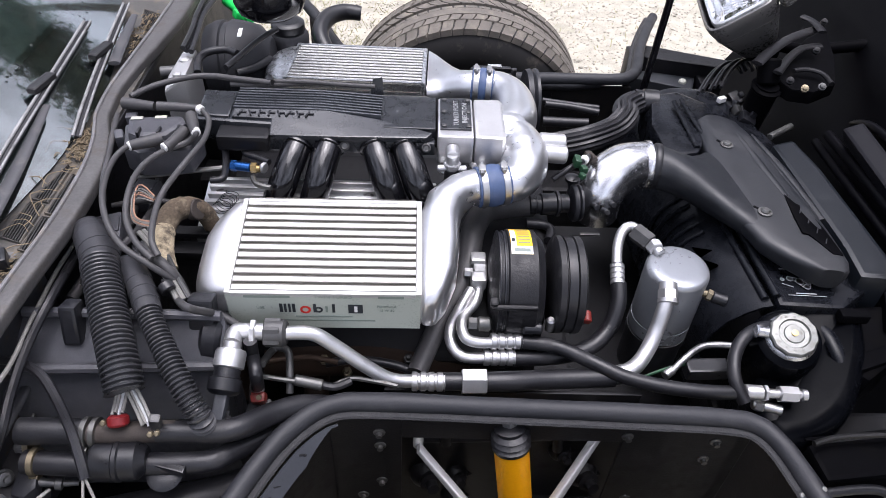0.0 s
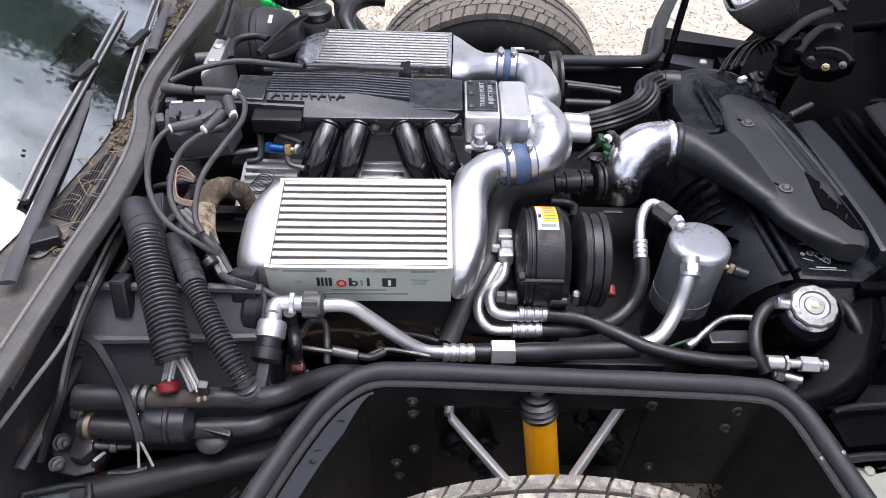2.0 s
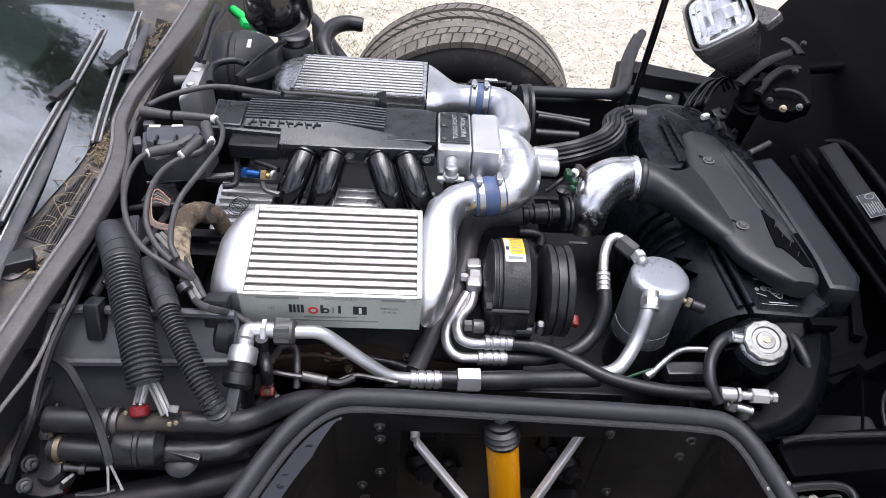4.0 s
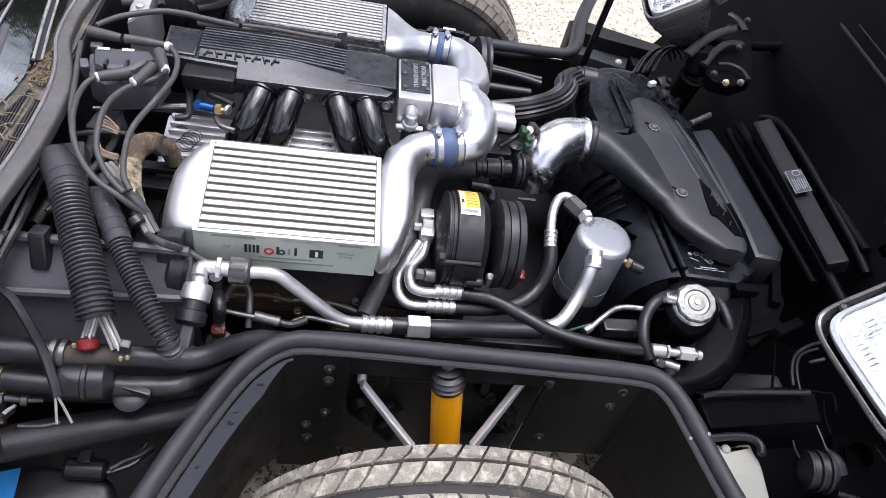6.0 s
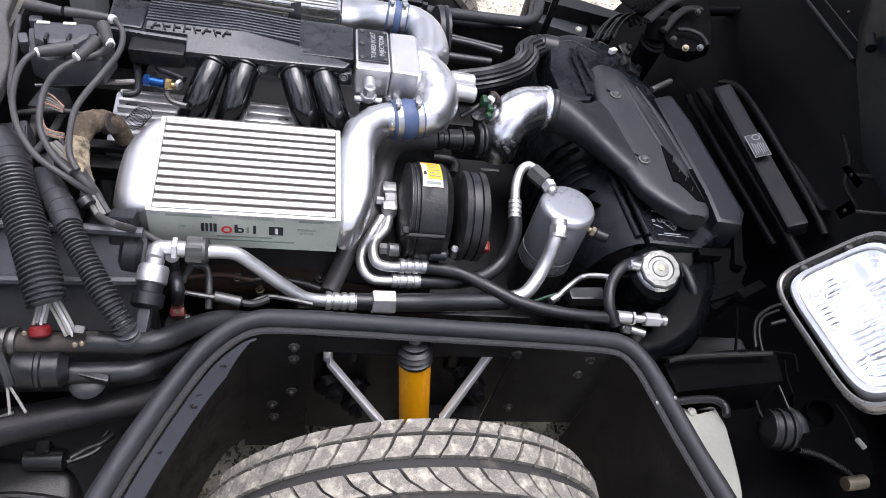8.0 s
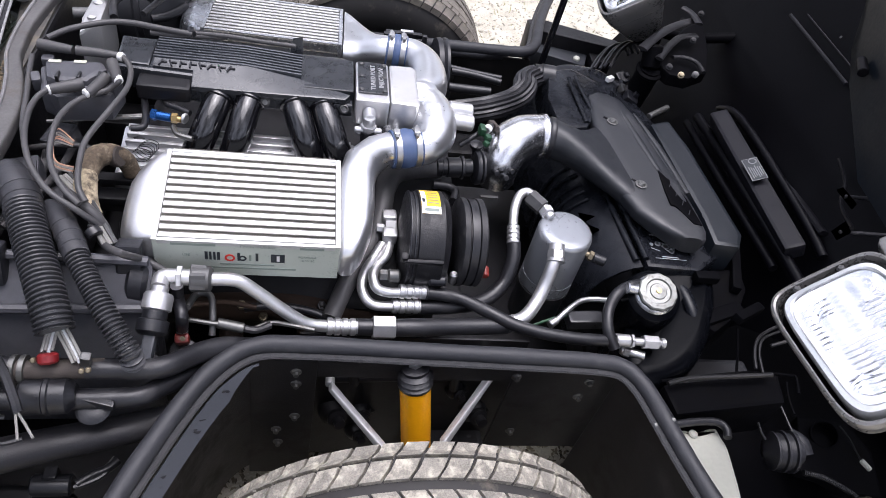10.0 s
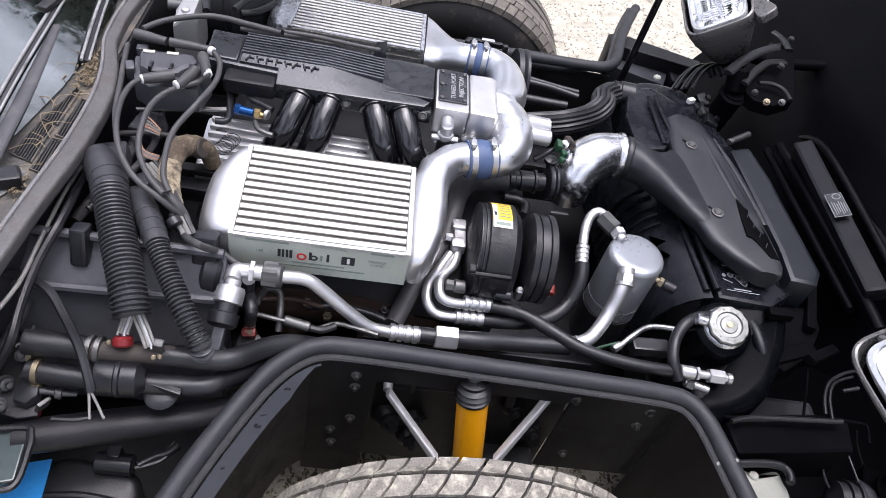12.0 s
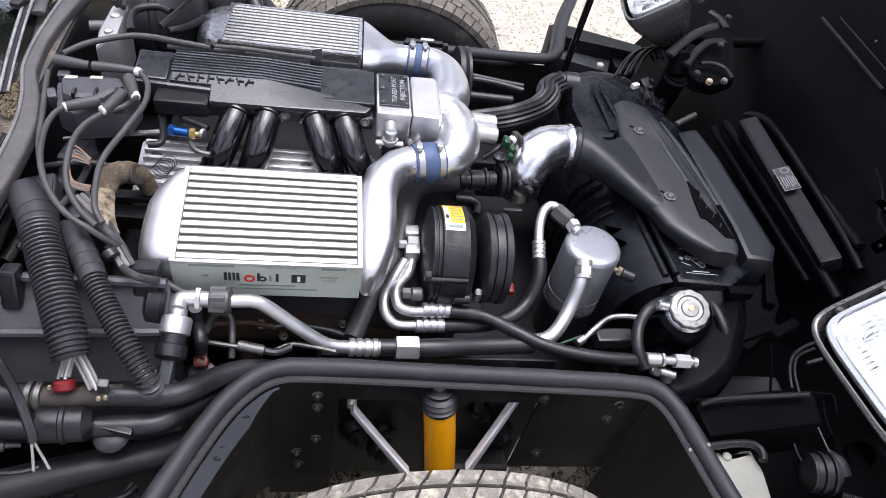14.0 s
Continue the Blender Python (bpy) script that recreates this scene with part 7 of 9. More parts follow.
# ---- cowl, windscreen and wipers ----
grille_dark = mat("dusty_black_grille", (0.024, 0.023, 0.022), 0.6, var=0.4, scale=60, bump=0.3, dirt=(0.12, 0.095, 0.065), amount=0.3, dirt_scale=12)


def glass_edge(y):
    return -0.687 - 0.42 * (y - 0.76) ** 2


bm = bmesh.new()
channel = [(-0.69, -0.1, 0.0145), (-0.673, 0.0, 0.0145), (-0.658, 0.12, 0.0145), (-0.647, 0.25, 0.0145), (-0.638, 0.365, 0.015), (-0.6275, 0.47, 0.0165), (-0.625, 0.56, 0.0175), (-0.629, 0.63, 0.017), (-0.6395, 0.685, 0.0155), (-0.652, 0.725, 0.0135), (-0.662, 0.76, 0.0125), (-0.667, 0.82, 0.0125), (-0.667, 0.87, 0.0125), (-0.662, 0.94, 0.015), (-0.652, 1.05, 0.02), (-0.645, 1.16, 0.0235), (-0.642, 1.3, 0.0235), (-0.64, 1.56, 0.0235)]
path = smooth_path([V((x, y, w)) for x, y, w in channel], 5)
loft(bm, [((p.x, p.y, 0.79), (1, 0, 0), (0, 0, 1), p.z, 0.0125, 4.5) for p in path], 32)
cowl_seal = solo("cowl_seal", bm, cowl_rubber, "weathered grey rubber cowl seal", "seal", "structure")
bm = bmesh.new()
tube(bm, [V((p.x - p.z * 0.72, p.y, 0.803)) for p in path], 0.0032, 8, 1)
part("lip", bm, cowl_plastic, cowl_seal, "sun-bleached raised lip")
cowl = thing("cowl", (-0.68, MID, 0.74), "weathered black cowl panel with grilles and leaf litter", "cowl")
cowl["kind"] = "structure"
bm = bmesh.new()
ys = [0.16 + 0.075 * k for k in range(20)]
tops, lows = [], []
for y in ys:
    tops.append((bm.verts.new((-0.645, y, 0.785)), bm.verts.new((glass_edge(y) - 0.03, y, 0.785))))
    lows.append((bm.verts.new((-0.645, y, 0.765)), bm.verts.new((glass_edge(y) - 0.03, y, 0.765))))
for a, b in ((tops, 0), (lows, 1)):
    for p, q in zip(a, a[1:]):
        bm.faces.new((p[0], q[0], q[1], p[1]))
for j in (0, 1):
    for i in range(len(ys) - 1):
        bm.faces.new((tops[i][j], tops[i + 1][j], lows[i + 1][j], lows[i][j]))
bmesh.ops.recalc_face_normals(bm, faces=bm.faces)
part("panel", bm, cowl_dark, cowl)
for corners in ([(-0.695, 0.546), (-0.676, 0.629), (-0.669, 0.622), (-0.672, 0.538)], [(-0.664, 0.514), (-0.66, 0.605), (-0.646, 0.6), (-0.643, 0.508)], [(-0.707, 0.46), (-0.698, 0.535), (-0.676, 0.53), (-0.676, 0.448)], [(-0.67, 0.434), (-0.666, 0.502), (-0.645, 0.5), (-0.646, 0.426)], [(-0.705, 1.074), (-0.676, 1.052), (-0.676, 0.96), (-0.693, 0.98)], [(-0.719, 1.191), (-0.674, 1.167), (-0.674, 1.089), (-0.705, 1.112)]):
    bm = bmesh.new()
    prism(bm, corners, 0.78, 0.7858, 0.0006)
    grille = part("grille", bm, dull, cowl, "dark cowl grille with fine slats")
    xs = [p[0] for p in corners]
    n = int((max(xs) - min(xs)) / 0.0042)
    for k in range(n):
        x = min(xs) + 0.0042 * (k + 0.5)
        cuts = []
        for p, q in zip(corners, corners[1:] + corners[:1]):
            if (p[0] - x) * (q[0] - x) < 0:
                cuts.append(p[1] + (q[1] - p[1]) * (x - p[0]) / (q[0] - p[0]))
        if len(cuts) >= 2:
            bm = bmesh.new()
            box(bm, (x, (min(cuts) + max(cuts)) / 2, 0.7868), (0.0018, max(cuts) - min(cuts), 0.0024))
            part("slat", bm, grille_dark, grille)
    cx, cy = sum(xs) / len(xs), sum(p[1] for p in corners) / len(corners)
    bm = bmesh.new()
    tube(bm, [(p[0] + (p[0] - cx) * 0.08, p[1] + (p[1] - cy) * 0.04, 0.787) for p in corners + corners[:1]], 0.0022, 6, 1)
    part("grille_frame", bm, cowl_dark, grille)
bm = bmesh.new()
lathe(bm, (0, 0, 0), (0, 0, 1), [(0.012, 0), (0.014, 0.001), (0.014, 0.002), (0.007, 0.003), (0.007, 0.006), (0.0, 0.0065)], 14)
cowl_screw = mesh_of("screw", bm, cowl_plastic)
for p in [(-0.695, 0.381, 0.787), (-0.680, 0.413, 0.787)]:
    share("screw", cowl_screw, cowl, p)
bm = bmesh.new()
box(bm, (-0.691, 0.393, 0.800), (0.05, 0.03, 0.02), pose(0, 0, 0, 0, 0, 25), 0.004)
part("nozzle", bm, plastic, cowl)
screen = thing("windscreen", (-0.8, MID, 0.8), "tinted windscreen with water spots and reflections", "windscreen")
screen["kind"] = "structure"
bm = bmesh.new()
grid = []
for i in range(9):
    row = []
    for k in range(25):
        y = -0.75 + 3.0 * k / 24
        s = 0.9 * i / 8
        row.append(bm.verts.new((glass_edge(y) - s * 0.88, y, 0.79 + s * 0.47)))
    grid.append(row)
for a, b in zip(grid, grid[1:]):
    for k in range(24):
        bm.faces.new((a[k], a[k + 1], b[k + 1], b[k]))
bmesh.ops.recalc_face_normals(bm, faces=bm.faces)
bmesh.ops.solidify(bm, geom=bm.faces, thickness=0.005)
pane = part("pane", bm, windscreen_glass, screen)
bm = bmesh.new()
prism(bm, [(-2.6, -0.8), (-0.73, -0.8), (-0.73, 2.3), (-2.6, 2.3)], 0.3, 0.72, 0.01)
solo("dashboard", bm, dash, "dark vinyl dashboard behind the windscreen", "dashboard", "structure")
bm = bmesh.new()
prism(bm, [(-0.942, 1.272, 0.735), (-0.964, 0.794, 0.735), (-0.993, 0.549, 0.735), (-1.357, 1.020, 0.735), (-1.434, 1.682, 0.735)], 0.715, 0.735, 0.004)
solo("dash_pad", bm, dash_green, "grey-green pad lying on the dashboard behind glass", "pad")


arm_grey = mat("faded_wiper_arm", (0.055, 0.055, 0.06), 0.5, var=0.3, scale=60, bump=0.2, dirt=(0.13, 0.125, 0.12), amount=0.35)
blade_grey = mat("worn_wiper_steel", (0.3, 0.3, 0.3), 0.45, 0.3, var=0.3, scale=60, bump=0.2, dirt=(0.05, 0.05, 0.05), amount=0.3)


def on_glass(p, lift):
    return V((p[0], p[1], 0.79 + max(glass_edge(p[1]) - p[0], 0) / 0.88 * 0.47 + lift))


for label, blade, arm in (("black wiper with a worn arm on the windscreen", [(-0.779, 1.032), (-0.757, 0.78), (-0.751, 0.602), (-0.748, 0.461)], [(-0.734, 0.731), (-0.722, 0.576), (-0.713, 0.413), (-0.697, 0.301)]),
                          ("second black wiper lying by the cowl", [(-0.76, 1.185), (-0.722, 0.947), (-0.701, 0.793), (-0.686, 0.69)], [(-0.715, 1.12), (-0.702, 1.0), (-0.692, 0.92)])):
    w = thing("wiper", on_glass(blade[1], 0.0), label, "wiper", "wipers")
    bm = bmesh.new()
    pts = [on_glass(p, 0.012) for p in blade]
    tube(bm, pts, 0.0028, 8)
    part("rail", bm, blade_grey, w)
    bm = bmesh.new()
    tube(bm, [p + V((0.013, 0, 0.001)) for p in pts], 0.0022, 8)
    part("rail", bm, blade_grey, w)
    bm = bmesh.new()
    tube(bm, [p + V((0.006, 0, -0.005)) for p in pts], 0.0055, 8)
    part("rubber", bm, rubber, w)
    bm = bmesh.new()
    tube(bm, [on_glass(p, 0.018) for p in arm], [0.007] + [0.0115] * (len(arm) - 1), 12, 6, True, 0.4)
    part("arm", bm, arm_grey, w)
    bm = bmesh.new()
    a = on_glass(blade[1], 0.018)
    box(bm, a, (0.019, 0.06, 0.012), pose(0, 0, 0, 0, 0, -12), 0.004)
    part("bridge", bm, corner_grey, w)
random.seed(9)
bm = bmesh.new()
for k in range(70):
    y = random.uniform(0.35, 1.15)
    x = glass_edge(y) - random.uniform(0.05, 0.45)
    p = on_glass((x, y), 0.0055)
    r = random.uniform(0.0012, 0.0034)
    lathe(bm, p, (0.47, 0, 0.88), [(r, 0), (r * 0.8, r * 0.25), (r * 0.4, r * 0.35), (0, r * 0.38)], 9)
solo("water_spots", bm, drop_dark, "dried water spots on the windscreen", "water spots", "stuff")
random.seed(4)
bm = bmesh.new()
spots = [(-0.676, 0.704, 0.790), (-0.674, 0.717, 0.790), (-0.669, 0.663, 0.790), (-0.667, 0.688, 0.790), (-0.668, 0.675, 0.792), (-0.664, 0.655, 0.792), (-0.67, 0.645, 0.79), (-0.69, 1.1, 0.79), (-0.69, 1.14, 0.79), (-0.742, 0.950, 0.790), (-0.743, 0.994, 0.790), (-0.733, 1.029, 0.790), (-0.698, 1.062, 0.790), (-0.672, 0.393, 0.790), (-0.686, 1.020, 0.790)]
for p in spots:
    for k in range(26):
        q = V(p) + V((random.gauss(0, 0.009), random.gauss(0, 0.016), random.uniform(0, 0.006)))
        a0 = random.uniform(0, 6.28)
        ln = random.uniform(0.003, 0.012)
        tube(bm, [q, q + V((math.cos(a0) * ln / 2, math.sin(a0) * ln / 2, 0.003)), q + V((math.cos(a0) * ln, math.sin(a0 + 0.3) * ln, 0.001))], random.uniform(0.0005, 0.0022), 5, 2, True, 0.4)
solo("leaf_litter", bm, debris, "dry brown leaf litter along the cowl", "leaf litter", "stuff")
bm = bmesh.new()
a, b = V((-0.661, 0.661, 0.792)), V((-0.678, 0.425, 0.792))
for k in range(16):
    q = a.lerp(b, random.random()) + V((random.gauss(0, 0.022), random.gauss(0, 0.02), random.uniform(0, 0.006)))
    a0, ln, bend = random.uniform(0, 6.28), random.uniform(0.015, 0.055), random.uniform(-1.2, 1.2)
    tube(bm, [q, q + V((math.cos(a0) * ln / 2, math.sin(a0) * ln / 2, 0.004)), q + V((math.cos(a0 + bend) * ln, math.sin(a0 + bend) * ln, 0.0))], random.uniform(0.0004, 0.0011), 5, 4)
solo("straw", bm, straw, "dry straw fibres scattered over the cowl grille", "straw", "stuff")

# ---- brake booster and clutter on the far side ----
def wrapped_sheet(c, r, width, a0, a1, n=6):
    """A thin sticker bent round a drum whose axis runs along x."""
    bm = bmesh.new()
    rows = []
    for k in range(n + 1):
        a = radians(a0 + (a1 - a0) * k / n)
        rows.append([bm.verts.new((c.x + dx, c.y + rr * math.sin(a), c.z + rr * math.cos(a))) for rr in (r, r + 0.001) for dx in (-width / 2, width / 2)])
    for p, q in zip(rows, rows[1:]):
        bm.faces.new((p[2], p[3], q[3], q[2]))
    return bm


boost = thing("brake_booster", (-0.5, 1.1, 0.66), "black brake booster and master cylinder with a round cap", "brake booster")
bc = V((-0.460, 1.064, 0.780))
bm = bmesh.new()
lathe(bm, bc - V((0.075, -0.02, 0.055)), (1, 0, 0.1), [(0.05, -0.03), (0.08, -0.02), (0.088, 0), (0.088, 0.014), (0.083, 0.017), (0.083, 0.028), (0.088, 0.031), (0.085, 0.05), (0.074, 0.085), (0.045, 0.11)], 44)
part("drum", bm, seal, boost)
bm = bmesh.new()
part("sticker", wrapped_sheet(bc - V((0.03, -0.02, 0.055)), 0.0872, 0.02, -24, -8), white_label, boost, "small white sticker")
bm = bmesh.new()
cc = V((-0.405, 1.155, 0.79))
lathe(bm, cc - V((0, 0, 0.11)), (0, 0, 1), [(0.03, 0), (0.04, 0.01), (0.043, 0.06), (0.043, 0.08), (0.038, 0.088), (0.03, 0.09)], 28)
part("reservoir", bm, seal, boost)
bm = bmesh.new()
lathe(bm, cc - V((0, 0, 0.02)), (0, 0, 1), [(0.034, 0), (0.036, 0.004), (0.036, 0.018), (0.031, 0.022), (0.02, 0.023), (0, 0.023)], 28)
part("cap", bm, plastic, boost)
bm = bmesh.new()
lathe(bm, V((-0.405, 1.017, 0.900)), (0.05, -0.15, -1), [(0.066, -0.06), (0.068, 0), (0.06, 0.02), (0.04, 0.033), (0, 0.036)], 32)
rod(bm, V((-0.394, 1.021, 0.870)), V((-0.401, 1.052, 0.840)), 0.004, 8)
solo("far_mirror_cup", bm, gloss, "glossy dark round cup beside the brake booster", "cup")
bm = bmesh.new()
tube(bm, [(-0.325, 1.23, 0.66), (-0.358, 1.29, 0.69), (-0.35, 1.36, 0.7), (-0.312, 1.4, 0.7), (-0.27, 1.405, 0.695)], [0.018, 0.02, 0.021, 0.02, 0.018], 16)
solo("air_hose", bm, rubber, "thick black elbow hose behind the far tank", "hose")
bm = bmesh.new()
box(bm, (-0.552, 1.360, 0.700), (0.05, 0.03, 0.02), pose(0, 0, 0, 0, 20, 30), 0.006)
tube(bm, [(-0.612, 1.437, 0.700), (-0.566, 1.383, 0.700), (-0.531, 1.343, 0.700)], 0.012, 10)
solo("green_hose", bm, bright_green, "bright green plastic hose on the far side", "hose")
bm = bmesh.new()
prism(bm, [(-0.574, 0.965), (-0.546, 0.968), (-0.541, 0.86), (-0.572, 0.825), (-0.58, 0.88)], 0.7, [0.815, 0.818, 0.822, 0.812, 0.81], 0.006)
lathe(bm, (-0.56, 0.93, 0.812), (0, 0, 1), [(0.011, 0), (0.011, 0.006), (0.006, 0.009), (0, 0.009)], 14)
lathe(bm, (-0.559, 0.87, 0.815), (0, 0, 1), [(0.008, 0), (0.008, 0.006), (0.004, 0.008), (0, 0.008)], 12)
solo("wiper_motor", bm, arm_alu, "dull aluminium wiper motor housing by the firewall", "motor")
bm = bmesh.new()
rod(bm, (-0.603, 0.907, 0.800), (-0.570, 0.914, 0.800), 0.011)
solo("motor_stud", bm, dark_steel, "steel stud at the wiper motor", "stud")
for r, pts, lab in ((0.0075, [(-0.522, 0.874, 0.820), (-0.533, 0.925, 0.820), (-0.521, 0.955, 0.820), (-0.491, 0.966, 0.820), (-0.466, 0.952, 0.820)], "black vacuum hose looped by the booster"),
                    (0.006, [(-0.476, 0.898, 0.820), (-0.456, 0.953, 0.820), (-0.434, 1.012, 0.820), (-0.408, 1.058, 0.820)], "thin black vacuum hose to the booster"),
                    (0.009, [(-0.482, 0.982, 0.760), (-0.452, 1.002, 0.760), (-0.425, 1.044, 0.760)], "thick black vacuum hose behind the plenum"),
                    (0.005, [(-0.557, 0.938, 0.830), (-0.561, 1.018, 0.830), (-0.568, 1.079, 0.830), (-0.561, 1.145, 0.830)], "bundle of tied wires by the cowl"),
                    (0.005, [(-0.544, 0.925, 0.835), (-0.550, 1.001, 0.835), (-0.557, 1.074, 0.835), (-0.551, 1.148, 0.835)], "bundle of tied wires by the cowl"),
                    (0.005, [(-0.559, 0.929, 0.840), (-0.561, 1.005, 0.840), (-0.567, 1.063, 0.840), (-0.570, 1.163, 0.840)], "bundle of tied wires by the cowl"),
                    (0.012, [(0.164, 1.221, 0.620), (0.246, 1.222, 0.620), (0.317, 1.232, 0.620)], "black pipe across the far side"),
                    (0.009, [(0.175, 1.134, 0.620), (0.233, 1.125, 0.620), (0.296, 1.105, 0.620)], "black cable across the far side"),
                    (0.007, [(0.170, 1.150, 0.620), (0.241, 1.135, 0.620), (0.299, 1.125, 0.620)], "black cable across the far side"),
                    (0.012, [(0.167, 1.093, 0.600), (0.219, 1.091, 0.600), (0.271, 1.090, 0.600)], "grey pipe across the front of the engine")):
    bm = bmesh.new()
    tube(bm, pts, r, 10)
    solo("vacuum_hose", bm, rubber, lab, "hose", group="vacuum hoses")
bm = bmesh.new()
lathe(bm, (0.114, 1.008, 0.700), (1, 0.05, 0), [(0.03, -0.012), (0.068, -0.01), (0.07, 0), (0.066, 0.004), (0.07, 0.008), (0.07, 0.014), (0.03, 0.016)], 36)
solo("far_pulley", bm, satin, "black belt pulley on the far side of the engine", "pulley")
bm = bmesh.new()
box(bm, V((0.040, 1.106, 0.720)), (0.085, 0.012, 0.012), bevel=0.003)
box(bm, V((-0.002, 1.090, 0.710)), (0.012, 0.012, 0.04), bevel=0.003)
box(bm, V((0.087, 1.094, 0.710)), (0.012, 0.012, 0.04), bevel=0.003)
solo("far_bracket", bm, plastic, "black bracket frame behind the far pipe", "bracket")
bm = bmesh.new()
box(bm, V((0.044, 1.093, 0.735)), (0.03, 0.01, 0.006), bevel=0.002)
solo("bracket_lug", bm, cast, "bare metal lug on the far bracket", "bracket")

# ---- far side of the radiator support ----
sup = thing("headlamp_support", (0.570, 1.457, 0.550), "black far headlamp support panel with a grey plate", "support panel")
bm = bmesh.new()
prism(bm, [(0.434, 1.473, 0.600), (0.471, 1.489, 0.600), (0.697, 1.413, 0.600), (0.677, 1.370, 0.600), (0.435, 1.423, 0.600)], 0.5, 0.6, 0.004)
part("rail", bm, dull, sup)
bm = bmesh.new()
prism(bm, [(0.450, 1.477, 0.560), (0.622, 1.419, 0.560), (0.587, 1.324, 0.560), (0.439, 1.377, 0.560)], 0.5, 0.56, 0.004)
part("plate", bm, grey_panel, sup, "grey plastic plate")
bm = bmesh.new()
prism(bm, [(0.612, 1.431, 0.570), (0.676, 1.423, 0.570), (0.670, 1.341, 0.570), (0.610, 1.337, 0.570)], 0.5, 0.57, 0.004)
part("box", bm, dull, sup)
bm = bmesh.new()
rod(bm, (0.448, 1.437, 0.565), (0.467, 1.432, 0.565), 0.014)
part("grommet", bm, brass, sup)
bm = bmesh.new()
lathe(bm, (0.512, 1.219, 0.640), (0, 0, 1), [(0.009, 0), (0.009, 0.005), (0.006, 0.008), (0, 0.008)], 16)
part("knob", bm, milky, sup)
bm = bmesh.new()
rod(bm, (0.425, 1.200, 0.908), (0.416, 1.200, 0.627), 0.0085, 12)
solo("prop_rod", bm, gloss, "black hood prop strut", "strut")
for k in range(5):
    bm = bmesh.new()
    tube(bm, [V(p) + V((0.012 * k, 0.006 * (k % 2), 0.004 * k)) for p in [(0.524, 1.140, 0.660), (0.572, 1.220, 0.660), (0.614, 1.269, 0.660), (0.652, 1.280, 0.660), (0.656, 1.239, 0.660)]], 0.004, 8)
    solo("lamp_wire", bm, rubber, "thin black wire of the headlamp loom", "wire", group="headlamp wires")
bm = bmesh.new()
box(bm, (0.563, 1.097, 0.670), (0.02, 0.012, 0.012), pose(0, 0, 0, 0, 0, 30), 0.002)
solo("white_connector", bm, white_plastic, "white wire connector among black wires", "connector")
for k, p in enumerate([(0.604, 1.133, 0.630), (0.622, 1.115, 0.630), (0.630, 1.083, 0.630), (0.671, 1.113, 0.630), (0.628, 1.169, 0.630)]):
    bm = bmesh.new()
    box(bm, p, (0.036, 0.022 + 0.004 * (k % 3), 0.02), pose(0, 0, 0, 15, 25, 40 - 25 * k), 0.005)
    box(bm, V(p) + V((0.01, 0, 0.01)), (0.014, 0.012, 0.016), pose(0, 0, 0, 5, 25, 40 - 25 * k), 0.003)
    solo("relay", bm, dark_steel if k % 2 else satin, "dusty relay by the radiator support", "relay", group="relays")
bm = bmesh.new()
rod(bm, (0.633, 0.969, 0.660), (0.696, 1.014, 0.660), 0.0075)
solo("stay_rod", bm, cap_metal, "short worn metal stay by the shroud", "rod")

# ---- hood, tilted forward, seen from below ----
beam_black = mat("satin_black_beam", (0.0075, 0.0075, 0.0105), 0.5, var=0.2, scale=40, bump=0.03, dirt=(0.01, 0.01, 0.0125), amount=0.2, spec=0.22)
horn_black = mat("dusty_horn_paint", (0.011, 0.011, 0.0135), 0.42, var=0.35, scale=60, bump=0.2, dirt=(0.03, 0.029, 0.03), amount=0.3, spec=0.35)
wing_blue = mat("blue_black_paint", (0.006, 0.0085, 0.0125), 0.4, var=0.3, scale=20, bump=0.05, spec=0.16)
hood = thing("hood", (0.9, MID, 0.62), "open black clamshell hood seen from its underside", "hood")


def hood_at(y, s, lift=0.0):
    """A point on the underside: s metres up from the nose, lifted towards the engine."""
    return V((0.905 + 0.5 * s - 0.87 * lift, y, 0.6 + 0.87 * s + 0.5 * lift))


bm = bmesh.new()
rows = []
for i in range(9):
    row = []
    for k in range(13):
        low = float(np.interp(-0.2 + 1.9 * k / 12, (0.35, 0.55), (-0.02, -0.25)))
        row.append(bm.verts.new(hood_at(-0.2 + 1.9 * k / 12, low + (1.3 - low) * i / 8, 0.02 * math.cos((k - 6) / 6 * 1.5))))
    rows.append(row)
for a, b in zip(rows, rows[1:]):
    for k in range(12):
        bm.faces.new((a[k], a[k + 1], b[k + 1], b[k]))
bmesh.ops.solidify(bm, geom=bm.faces, thickness=0.012)
part("skin", bm, hood_black, hood)
bm = bmesh.new()
a, b = V((0.840, 1.002, 0.658)), V((0.840, 0.570, 0.638))
mid = (a + b) / 2
yaw = math.atan2(b.y - a.y, b.x - a.x)
box(bm, mid, ((b - a).length + 0.03, 0.045, 0.04), pose(0, 0, 0, 0, 0, math.degrees(yaw)) @ pose(0, 0, 0, 25), 0.008)
beam = part("cross_beam", bm, beam_black, hood, "grey-black cross beam with a printed label")
bm = bmesh.new()
rm = Matrix.Translation(V((0.838, 0.782, 0.664)) + V((-0.012, 0, 0.014))) @ pose(0, 0, 0, 0, 0, math.degrees(yaw)) @ pose(0, 0, 0, 25)
box(bm, (0, 0, 0), (0.07, 0.034, 0.001), rm)
hl = part("label", bm, label_ink, beam, "silver printed label")
bm = bmesh.new()
box(bm, (0, 0, 0), (0.067, 0.031, 0.001), Matrix.Translation((0, 0, 0.0006)) @ rm)
part("label_field", bm, ink, hl)
bm = bmesh.new()
for k in range(6):
    box(bm, (0, 0, 0), (0.038 - 0.006 * (k % 3), 0.0018, 0.001), Matrix.Translation((0, 0, 0.0012)) @ rm @ pose(0.01, -0.011 + 0.0044 * k, 0))
